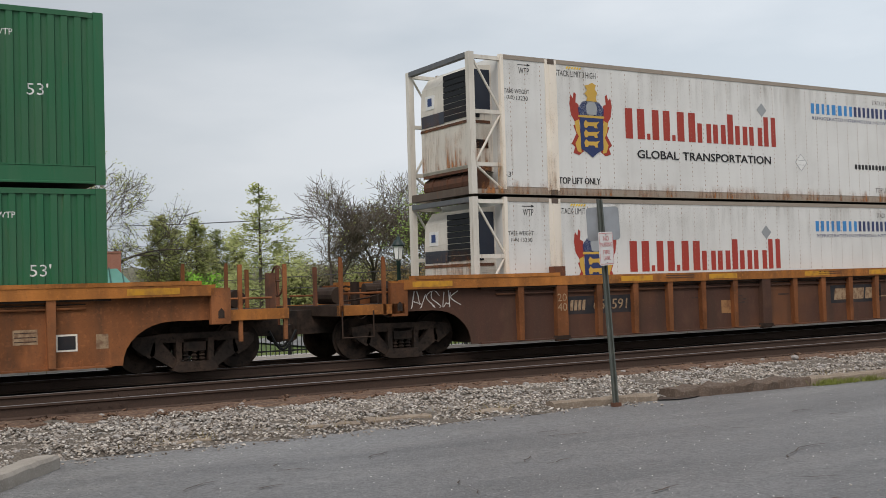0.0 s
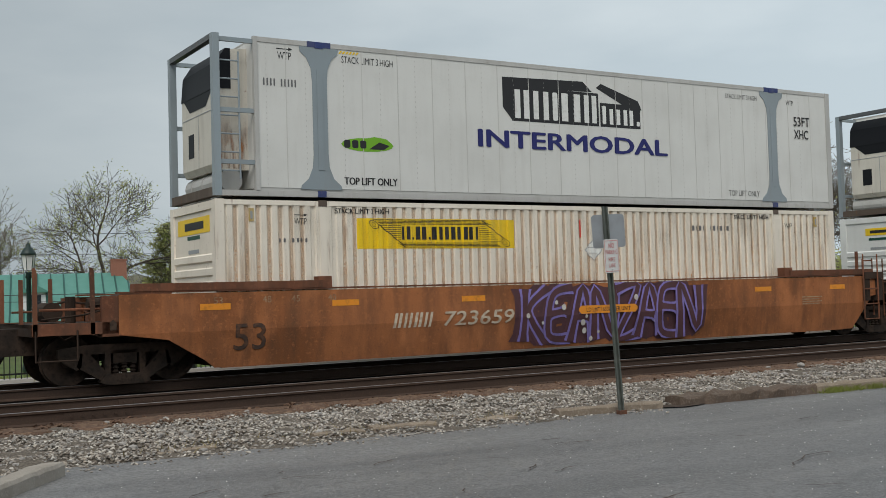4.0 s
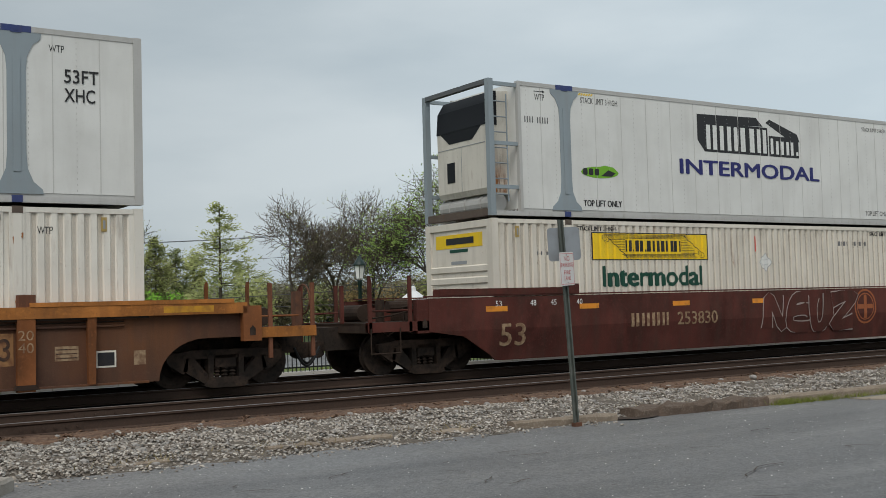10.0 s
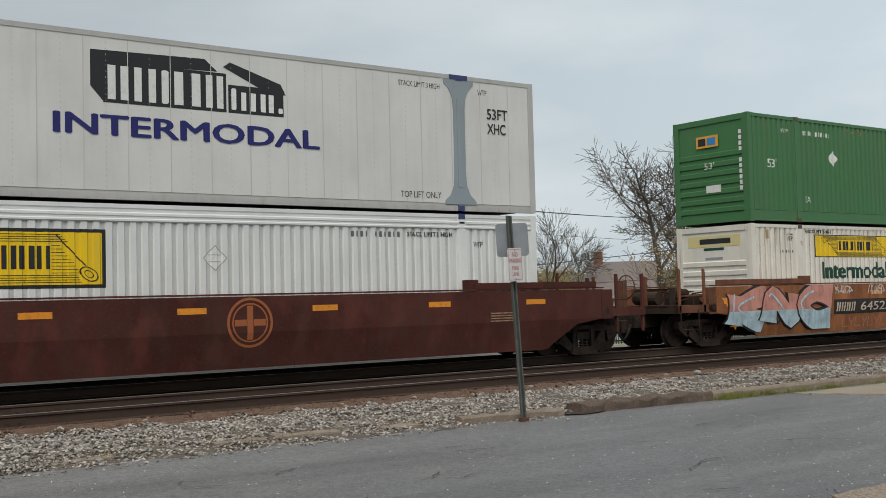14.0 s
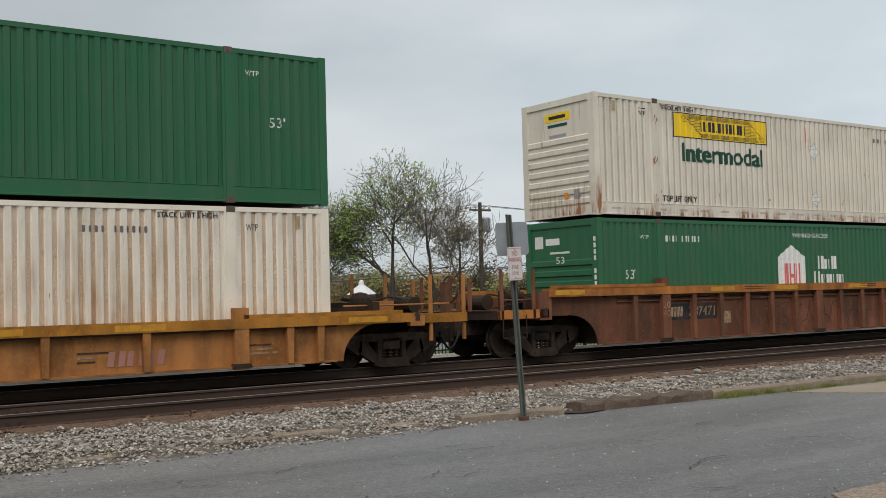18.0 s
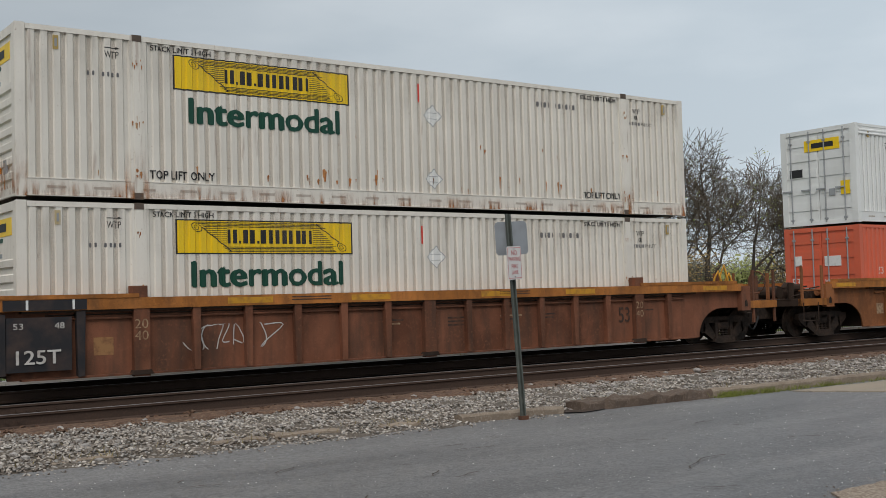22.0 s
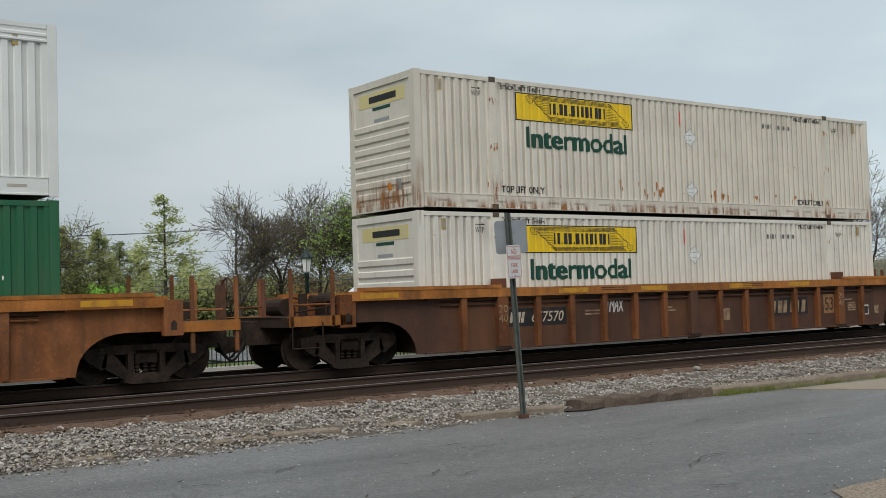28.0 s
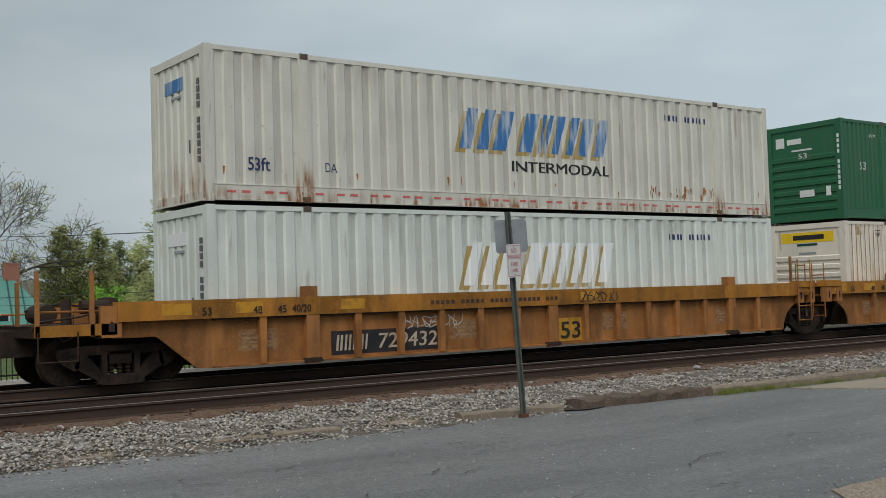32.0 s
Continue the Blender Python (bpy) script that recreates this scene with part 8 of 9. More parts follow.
# kind, paint, marking
LOWER = [("hub", "green", ""), ("crest", "reefer", ""), ("plain", "reefer_old", ""), ("jb", "cream", "panel"), ("jb", "white_new", "black"), ("jb", "cream2", "text"), ("jb", "white_old", "text"), ("jb", "cream2", "text"),
         ("jb", "white_old", "text"), ("jb", "white_new", "black"), ("jb", "white_old", "text"), ("jb", "cream", "outline"), ("hub", "green", ""), ("jb", "white_old", "text"), ("jb", "white_old", "text"), ("hub", "orange", ""),
         ("jb", "white_old", "text"), ("hub", "green", ""), ("jb", "white_old", "text"), ("jb", "white_old", "text"), ("swift", "swift_low", ""), ("jb", "cream", "")]
UPPER = [("hub", "green", ""), ("crest", "reefer", ""), ("crest", "reefer", ""), ("prime", "reefer", "navy"), ("prime", "reefer", "navy"), ("arrow", "reefer", ""), ("prime", "reefer", "black"), ("prime", "reefer", "navy"),
         ("cream", "reefer_cream", ""), ("prime", "reefer", "navy"), ("hub", "emp_green", ""), ("hub", "green", ""), ("jb", "cream2", "text"), ("jb", "cream2", "text"), ("jb", "white_old", "text"), ("jb", "white_new", "black_text"),
         ("jb", "cream2", "text"), ("jb", "white_new", "black_text"), ("jb", "cream2", "text"), ("jb", "white_old", "text"), ("swift", "swift", ""), ("hub", "green", "")]


def load(i, kind, mat, style, z):
    """One container of stack i, with its markings."""
    u, up = U[i], z > 1
    boxes = "corrugated containers"
    if kind == "jb":
        white = {"white_new": "clean white", "white_old": "white", "cream": "rust-streaked cream", "cream2": "off-white"}[mat]
        what = {"text": "with a yellow panel and green lettering", "panel": "with a faded yellow panel", "outline": "with an outlined panel and green lettering", "black": "with a black-edged yellow panel",
                "black_text": "with a black-edged yellow panel and lettering", "": "with plain sides"}[style]
        c = shell("intermodal_container", mat, white + " corrugated container " + what, boxes, u, z, PITCH, doors=(i == 15), cast="blue_cast" if mat == "white_new" else "rust_cast")
        jb_marks(c, style, mat, i, up)
    elif kind == "hub":
        colour = {"green": "dark green", "emp_green": "bright green", "orange": "orange"}[mat]
        c = shell("intermodal_container", mat, colour + " corrugated container with white markings", boxes, u, z, PITCH, doors=(i == 15))
        hub_marks(c, i, up, mat)
    elif kind == "swift":
        c = shell("intermodal_container", mat, "pale rust-stained container with " + ("faded blue" if up else "ghosted white") + " slanted lettering", boxes, u, z, 0.40)
        swift_marks(c, up)
    else:
        label = {"prime": "white refrigerated container with grey flared posts and lettering", "arrow": "white refrigerated container with a small red panel", "cream": "stained cream refrigerated container with ghost lettering",
                 "crest": "white refrigerated container with a crest and red name", "plain": "plain old white refrigerated container with panel seams"}[kind]
        c = reefer(label, "refrigerated containers", u, z, mat, "flared" if kind in ("prime", "arrow") else ("cream" if kind == "cream" else "crest"), kind == "arrow", kind == "plain")
        if kind == "prime":
            prime_marks(c, style)
        elif kind == "arrow":
            arrow_marks(c)
        elif kind == "crest":
            crest_marks(c, up)
        else:
            plain_marks(c, kind == "plain")
    return c


for table, z in ((LOWER, LOW_Z), (UPPER, UP_Z)):
    for i, (kind, mat, style) in enumerate(table):
        load(i, kind, mat, style, z)
car_marks()


# ---- beside the line ----
def sign_post():
    s = thing("sign_post", "leaning green steel post with a faded no-parking sign", "sign", at=(9.84, 11.72, 0.0))
    top = Vector((-0.13, 0.06, 2.83))
    bm = bmesh.new()
    for sec in (((-0.042, -0.03), (-0.020, -0.03), (-0.020, 0.0), (-0.042, 0.0)), ((0.020, -0.03), (0.042, -0.03), (0.042, 0.0), (0.020, 0.0)), ((-0.022, -0.002), (0.022, -0.002), (0.022, 0.006), (-0.022, 0.006))):
        a = [bm.verts.new((p, q, -0.1)) for p, q in sec]
        b = [bm.verts.new((top.x + p, top.y + q, top.z)) for p, q in sec]
        quads(bm, a, b), bm.faces.new(a[::-1]), bm.faces.new(b)
    part("post", bm, M["post_green"], s)
    bm = bmesh.new()
    box(bm, -0.06, 0.06, -0.05, 0.03, -0.05, 0.05)
    part("post_foot", bm, M["rust"], s)
    turn = math.radians(11)

    def sheet_(w, h, r=0.05):
        b = bmesh.new()
        pts = []
        for cx, cz, a0 in ((w / 2 - r, h / 2 - r, 0), (-w / 2 + r, h / 2 - r, 90), (-w / 2 + r, -h / 2 + r, 180), (w / 2 - r, -h / 2 + r, 270)):
            for k in range(5):
                a = radians(a0 + 22.5 * k)
                pts.append((cx + r * math.cos(a), cz + r * math.sin(a)))
        prism(b, pts, 0.0, 0.003)
        return b
    lean = Matrix.Rotation(radians(-2.6), 4, "Y")
    grey = Matrix.Translation((-0.07, 0.05, 2.495)) @ Matrix.Rotation(radians(-12), 4, "Z") @ lean
    part("sign_back", sheet_(0.50, 0.46), M["alu"], s, "bare grey back of a sign", grey)
    white = Matrix.Translation((-0.105, -0.04, 2.15)) @ Matrix.Rotation(turn, 4, "Z") @ lean
    w = part("sign_face", sheet_(0.305, 0.457, 0.03), M["sign_white"], s, "faded white no-parking sign", white)
    bm = bmesh.new()
    for x0, x1, z0, z1 in ((-0.14, 0.14, 0.205, 0.211), (-0.14, 0.14, -0.211, -0.205), (-0.143, -0.137, -0.205, 0.205), (0.137, 0.143, -0.205, 0.205)):
        rect(bm, x0, x1, z0, z1, -0.004)
    part("border", bm, M["sign_red"], w)
    for text, z0, z1, x, mat in (("NO", 0.105, 0.175, 0.06, "sign_red"), ("PARKING", 0.025, 0.085, 0.125, "sign_red"), ("FIRE", -0.075, -0.02, 0.07, "sign_red"), ("LANE", -0.155, -0.10, 0.07, "sign_red")):
        v, faces = letters(text, 0.0)
        me = bpy.data.meshes.new("lettering")
        me.from_pydata([(-x + p[0] * 2 * x, -0.004, z0 + p[1] * (z1 - z0)) for p in v], [], faces)
        part("lettering", me, M[mat], w)
    bm = bmesh.new()
    for z in (0.19, -0.19):
        tube(bm, (0, -0.008, z), (0, 0.0, z), 0.008)
    part("bolt", bm, M["alu"], w)
    return s


sign_post()


# ties and track fittings
def tie_mesh(b):
    box(b, -0.11, 0.11, -1.30, 1.30, -0.17, 0.0)
    bmesh.ops.bevel(b, geom=b.edges[:], offset=0.012, segments=1, affect="EDGES")
    for v in b.verts:
        v.co += Vector((noise.noise(v.co * 3.1), noise.noise(v.co * 2.3 + Vector((5, 1, 2))), 0)) * 0.02


tie_me = stored("railway_tie", tie_mesh)
plate_me = stored("tie_plate", lambda b: (box(b, -0.09, 0.09, -0.16, 0.16, 0.0, 0.02), box(b, -0.05, -0.03, -0.11, -0.085, 0.02, 0.05), box(b, 0.03, 0.05, 0.085, 0.11, 0.02, 0.05)))
bm = bmesh.new()
strip(bm, [(14.0, 0.09), (14.15, 0.160), (14.6, 0.175), (14.95, 0.16), (15.3, 0.13)], -20, 70, 360, 0.035, 0.3)
solid("dirt_strip", bm, "damp_dirt", "rust-brown dirt and timber litter beside the rail", "dirt", "structure")
for centre, n, name in ((NEAR_C, 90, "near_track"), (TRAIN_C, 80, "train_track")):
    tr = thing(name, "timber ties carrying the rusty rails", "railway track", kind="structure")
    rnd = random.Random(int(centre))
    for k in range(n):
        x = -6 + 0.53 * k + rnd.uniform(-0.05, 0.05)
        t = part("tie", tie_me, M["tie"], tr, "", Matrix.Translation((x, centre + rnd.uniform(-0.06, 0.04), RAIL_Z - 0.205 + rnd.uniform(-0.012, 0.004))) @ Matrix.Rotation(rnd.uniform(-0.03, 0.03), 4, "Z"))
        if centre == NEAR_C:
            for s in (-0.753, 0.753):
                part("tie_plate", plate_me, M["rail_side"], tr, "", (x, centre + s, RAIL_Z - 0.205))
joint_me = stored("joint_bar", lambda b: (box(b, -0.45, 0.45, -0.022, 0.022, -0.15, -0.05), [tube(b, (-0.36 + 0.144 * k, -0.045, -0.10), (-0.36 + 0.144 * k, 0.03, -0.10), 0.016) for k in range(6)]))
joint = thing("joint_bar", "rusty bolted joint bar on the rail web", "joint bar", "joint bars")
part("bar", joint_me, M["rail_side"], joint, "", (4.75, NEAR_C + 0.753, RAIL_Z))
joint2 = thing("joint_bar", "rusty bolted joint bar on the rail web", "joint bar", "joint bars")
part("bar", joint_me, M["rail_side"], joint2, "", (3.65, NEAR_C - 0.753, RAIL_Z))


# ballast stones
def bed_height(x, y):
    pts = [(11.7, -0.03), (12.0, 0.0), (12.4, 0.06), (13.0, 0.09), (13.8, 0.12), (14.4, 0.14), (14.9, 0.13), (17.8, 0.12)]
    for (a, za), (b, zb) in zip(pts, pts[1:]):
        if y <= b:
            return za + (zb - za) * (y - a) / (b - a) + 0.05 * noise.noise((x / 0.35, y / 0.35, 3.1))
    return 0.12


UNIT = np.array([(1, 0, 0), (-1, 0, 0), (0, 1, 0), (0, -1, 0), (0, 0, 1), (0, 0, -1), (0.6, 0.6, 0.5), (-0.6, -0.6, 0.5)], float)
OCT = [(0, 6, 4), (6, 2, 4), (2, 1, 4), (1, 7, 4), (7, 3, 4), (3, 0, 4), (6, 0, 2), (7, 1, 3), (2, 0, 5), (1, 2, 5), (3, 1, 5), (0, 3, 5)]
rs = np.random.RandomState(5)


def stone_field(name, label, count, pick, size, parent, mat="stones"):
    vs, fs = [], []
    for _ in range(count):
        x, y = pick()
        z = bed_height(x, y) if y > 11.75 else 0.0
        s = size * rs.uniform(0.55, 1.35)
        p = UNIT * rs.uniform(0.7, 1.25, (8, 1)) * np.array((1.25, 0.95, 0.72)) * s
        a, b = rs.uniform(0, 6.28), rs.uniform(-0.7, 0.7)
        ca, sa, cb, sb = math.cos(a), math.sin(a), math.cos(b), math.sin(b)
        p = p @ np.array(((cb, 0, sb), (0, 1, 0), (-sb, 0, cb))) @ np.array(((ca, -sa, 0), (sa, ca, 0), (0, 0, 1)))
        k = len(vs)
        vs += [(x + q[0], y + q[1], z + s * 0.45 + q[2]) for q in p]
        fs += [(k + i, k + j, k + l) for i, j, l in OCT]
    me = bpy.data.meshes.new(name)
    me.from_pydata(vs, [], fs)
    me.materials.append(M[mat])
    ob = new(name, me)
    tagged(ob, label, "stones", kind="stuff")
    return ob


stone_field("ballast_stones", "grey and tan crushed ballast stones", 44000, lambda: (rs.uniform(0.5, 34) if rs.rand() < 0.75 else rs.uniform(0.5, 16), 11.95 + 2.27 * rs.beta(1.1, 1.0)), 0.0195, None)
stone_field("loose_stones", "small stones scattered on the asphalt edge", 900, lambda: (rs.uniform(1.5, 10.5), 11.95 - abs(rs.normal(0, 0.16))), 0.017, None)
stone_field("road_grit", "pale grit specks on the asphalt", 1100, lambda: (rs.uniform(2, 22), rs.uniform(4.0, 11.6)), 0.006, None, "speck")
stone_field("gravel_stones", "loose tan gravel round the worn patch", 900, lambda: (8.7 + rs.normal(0, 0.55), 5.0 + rs.normal(0, 0.33)), 0.009, None)
stone_field("timber_litter", "brown timber chips and dirt clods beside the rail", 2200, lambda: (rs.uniform(0.5, 34), rs.uniform(14.05, 14.98)), 0.032, None, "damp_dirt")
stone_field("track_stones", "stones between the rails", 2500, lambda: (rs.uniform(0.5, 34), rs.uniform(15.1, 16.4)), 0.026, None)

# larger stones that lie on top
big_me = []
for k in range(6):
    def lump(b, k=k):
        bmesh.ops.create_icosphere(b, subdivisions=1, radius=0.5)
        for v in b.verts:
            v.co *= 1 + 0.35 * noise.noise(v.co * 2.3 + Vector((k * 3.1, 0, 0)))
            v.co.z *= 0.62
    big_me.append(stored(("stone_lump", k), lump))
rocks = thing("loose_rocks", "larger loose stones on the ballast shoulder", "rocks", kind="structure")
rnd = random.Random(8)
for k in range(150):
    x, y = rnd.uniform(1.5, 24), 12.1 + 2.4 * rnd.random() ** 1.3
    s = rnd.uniform(0.06, 0.12)
    part("stone", big_me[k % 6], M["stone"], rocks, "", Matrix.Translation((x, y, bed_height(x, y) + s * 0.22)) @ Matrix.Rotation(rnd.uniform(0, 6.3), 4, "Z") @ Matrix.Scale(s, 4))
white_rock = solid("white_stone", bmesh.new(), "stone", "single pale stone lying beside the rail", "stone")
bm = bmesh.new()
bmesh.ops.create_icosphere(bm, subdivisions=2, radius=0.5)
for v in bm.verts:
    v.co *= 1 + 0.25 * noise.noise(v.co * 2.0)
bm.to_mesh(white_rock.data)
bm.free()
white_rock.matrix_basis = Matrix.Translation((16.2, 14.15, 0.20)) @ Matrix.Diagonal((0.17, 0.11, 0.09, 1))


# kerbs
def kerb_piece(name, x0, x1, yf, yf2, width, height, mat, seed, parent, sink=0.08, rough=0.02):
    b = bmesh.new()
    n = max(3, int((x1 - x0) / 0.08))
    rows = []
    for i in range(n + 1):
        k = i / n
        x = x0 + (x1 - x0) * k
        y = yf + (yf2 - yf) * k
        e = 0.5 if i in (0, n) else 1.0
        row = []
        for dy, z in ((0.0, -sink), (0.005, height * 0.75), (0.03, height), (width * 0.5, height + 0.004), (width - 0.03, height), (width, -sink)):
            p = Vector((x, y + dy, z if z < 0 else z * (0.9 + 0.1 * e)))
            q = noise.noise_vector(p * 5 + Vector((seed, 0, 0))) * rough + noise.noise_vector(p * 17 + Vector((seed, 0, 0))) * rough * 0.35
            row.append(b.verts.new(p + (q if z > 0 else Vector((0, q.y, 0)))))
        rows.append(row)
    for r, s in zip(rows, rows[1:]):
        for i in range(len(r) - 1):
            b.faces.new((r[i], s[i], s[i + 1], r[i + 1]))
    b.faces.new(rows[0]), b.faces.new(rows[-1][::-1])
    return part(name, b, M[mat], parent, "", smooth=False)


kerb = thing("kerb", "broken and half-buried concrete kerb along the asphalt", "kerb", kind="structure")
for k, (x0, x1, y0, y1, w, h, mat) in enumerate(((3.6, 4.3, 12.14, 12.18, 0.20, 0.045, "sandy"), (4.8, 5.25, 12.22, 12.22, 0.18, 0.05, "sandy"), (5.5, 6.2, 12.18, 12.22, 0.22, 0.07, "sandy"), (6.3, 7.2, 12.2, 12.2, 0.22, 0.08, "sandy"),
        (7.8, 8.4, 12.15, 12.12, 0.2, 0.06, "sandy"), (9.0, 10.72, 12.0, 11.84, 0.20, 0.10, "sandy"), (11.02, 13.72, 11.82, 11.70, 0.36, 0.13, "brown_concrete"), (13.76, 20.0, 11.72, 11.50, 0.20, 0.13, "sandy"), (20.02, 34.0, 11.50, 11.2, 0.20, 0.14, "sandy"), (34.02, 60.0, 11.2, 10.4, 0.20, 0.15, "concrete"))):
    kerb_piece("kerb_stone", x0, x1, y0, y1, w, h, mat, k * 3.7, kerb, 0.08, 0.055 if mat == "brown_concrete" else 0.02)
drain = thing("drain_gap", "dark washed-out gap in the broken kerb", "gap", kind="structure")
# Flat dark sheet: the hole's shaded inside put into colour.
bm = bmesh.new()
pts = [(10.70, 11.80), (10.95, 11.66), (11.25, 11.70), (11.5, 11.80), (11.3, 11.90), (11.02, 12.05), (10.74, 12.05)]
bm.faces.new([bm.verts.new((x, y, 0.017)) for x, y in pts])
part("mud", bm, M["tie"], drain)

wheel_stop = thing("kerb_end", "pale concrete kerb end at the lot's edge", "kerb", at=(2.46, 11.46, 0.0))
ks = kerb_piece("concrete_block", -3.2, 0.0, 0.0, 0.0, 0.26, 0.14, "concrete", 41.0, wheel_stop, 0.05, 0.012)
ks.matrix_basis = Matrix.Rotation(radians(54.5), 4, "Z")

# patches on the lot
def patch(name, mat, label, pts, z, seed):
    b = bmesh.new()
    ring_ = []
    m = len(pts)
    for i in range(m):
        (xa, ya), (xb, yb) = pts[i], pts[(i + 1) % m]
        for k in range(8):
            f = k / 8
            x, y = xa + (xb - xa) * f, ya + (yb - ya) * f
            d = noise.noise((x * 1.7 + seed, y * 1.7, 0)) * 0.12 + noise.noise((x * 6.3, y * 6.3 + seed, 4)) * 0.07
            ring_.append(b.verts.new((x + d, y + d, z)))
    b.faces.new(ring_)
    bmesh.ops.triangulate(b, faces=b.faces[:])
    skirt = [b.verts.new((v.co.x, v.co.y, -0.02)) for v in ring_]
    quads(b, skirt, ring_)
    return solid(name, b, mat, label, "patch", "structure")


patch("concrete_apron", "apron", "pale sandy concrete apron joining the asphalt", [(15.3, 11.36), (16.1, 10.2), (30, 8.6), (60, 7.0), (60, 10.2), (34, 11.1), (20, 11.42)], 0.0135, 1)
patch("gravel_patch", "gravel_patch", "tan gravel showing through the asphalt", [(7.65, 5.2), (8.0, 5.62), (8.9, 5.55), (9.8, 5.1), (9.9, 4.2), (8.6, 4.0)], 0.0135, 2)

# cracks
bm = bmesh.new()
rnd = random.Random(3)
for x, y, a, n in ((7.35, 9.9, 0.4, 4), (5.1, 9.9, 0.3, 3), (4.9, 7.6, 0.5, 5), (6.2, 8.4, 0.2, 3), (9.2, 9.0, 0.1, 3), (3.0, 9.3, 0.6, 4), (10.5, 7.9, 0.3, 9), (8.1, 7.2, 0.5, 8), *((rnd.uniform(3, 16), rnd.uniform(5.5, 11.2), rnd.uniform(0, 3), rnd.choice((1, 1, 2, 3))) for _ in range(46))):
    for _ in range(n):
        a += rnd.uniform(-0.5, 0.5)
        q = (x + 0.13 * math.cos(a), y + 0.13 * math.sin(a))
        s = rnd.uniform(0.006, 0.016)
        bm.faces.new([bm.verts.new(p) for p in ((x, y - s, 0.016), (q[0], q[1] - s * 0.6, 0.016), (q[0], q[1] + s * 0.6, 0.016), (x, y + s, 0.016))])
        x, y = q
solid("road_cracks", bm, "tie", "short dark cracks and chips in the asphalt", "cracks", "stuff")


# grass at the kerb foot
def blades(name, label, spots, seed, mat="blade", h0=0.05, h1=0.16):
    r = random.Random(seed)
    vs, fs = [], []
    for cx, cy, rx, ry, n, z in spots:
        for _ in range(n):
            x, y = cx + r.gauss(0, rx), cy + r.gauss(0, ry)
            h, w, a = r.uniform(h0, h1), r.uniform(0.004, 0.009), r.uniform(0, 6.3)
            bx, by = r.gauss(0, 0.04), r.gauss(0, 0.04)
            k = len(vs)
            vs += [(x - w * math.cos(a), y - w * math.sin(a), z), (x + w * math.cos(a), y + w * math.sin(a), z), (x + bx * 0.5, y + by * 0.5, z + h * 0.6), (x + bx, y + by, z + h)]
            fs += [(k, k + 1, k + 2), (k, k + 2, k + 3)]
    me = bpy.data.meshes.new(name)
    me.from_pydata(vs, [], fs)
    me.materials.append(M[mat])
    return tagged(new(name, me), label, "grass", kind="stuff")


blades("kerb_grass", "tufts of green grass at the foot of the kerb", [(14.05, 11.66, 0.14, 0.05, 500, 0.0), (14.5, 11.64, 0.12, 0.04, 220, 0.0), (15.0, 11.62, 0.10, 0.04, 260, 0.0), (15.7, 11.58, 0.3, 0.04, 160, 0.0), (16.6, 11.56, 0.2, 0.04, 160, 0.0), (18.5, 11.5, 0.9, 0.05, 240, 0.0)], 4, h0=0.03, h1=0.11)
blades("lawn_grass", "uneven green grass along the fence", [(x * 0.5, 24.3, 0.4, 0.35, 60, 0.17) for x in range(4, 74)], 9, "blade", 0.06, 0.22)
blades("ballast_weeds", "thin dry weeds in the ballast", [(x, 12.4, 0.5, 0.25, 60, 0.06) for x in (4, 6, 8, 12, 15, 18)], 6, "weed", 0.03, 0.10)

# ---- beyond the train ----
bm = bmesh.new()
strip(bm, [(23.24, 0.0), (23.25, 0.16), (23.45, 0.17), (23.47, 0.02)], -60, 170, 60)
solid("walkway", bm, "walkway", "pale concrete edging in front of the fence", "walkway", "structure")
bm = bmesh.new()
strip(bm, [(23.46, 0.10), (23.47, 0.235), (23.86, 0.24), (23.88, 0.10)], -20, 170, 60)
solid("path", bm, "walkway", "pale concrete path behind the iron fence", "path", "structure")
bm = bmesh.new()
strip(bm, [(23.5, 0.17), (25.0, 0.18), (26.6, 0.15), (28.5, 0.02)], -60, 170, 230, 0.05, 1.2)
solid("lawn", bm, "lawn", "green spring lawn behind the iron fence", "lawn", "structure")
bm = bmesh.new()
strip(bm, [(27.0, 0.0), (33.0, 0.0), (38.0, 0.0)], 14, 150, 20)
solid("side_street", bm, "asphalt", "grey side street beyond the railway", "road", "structure")

fence = thing("iron_fence", "black iron picket fence along the far side of the tracks", "fence")
picket_me = stored("picket", lambda b: (box(b, -0.009, 0.009, -0.009, 0.009, 0.0, 1.12)))
post_me = stored("fence_post", lambda b: (box(b, -0.035, 0.035, -0.035, 0.035, 0.0, 1.30), box(b, -0.045, 0.045, -0.045, 0.045, 1.30, 1.34)))
FX0, FX1, FY = 3.0, 36.0, 23.6
for z in (0.12, 0.95):
    bm = bmesh.new()
    box(bm, FX0, FX1, FY - 0.012, FY + 0.012, 0.20 + z, 0.20 + z + 0.035)
    part("rail", bm, M["iron"], fence)
for k in range(int((FX1 - FX0) / 2.4) + 1):
    part("post", post_me, M["iron"], fence, "", (FX0 + 2.4 * k, FY, 0.2))
for k in range(300):
    part("picket", picket_me, M["iron"], fence, "", (FX0 + 0.02 + 0.11 * k, FY, 0.2))


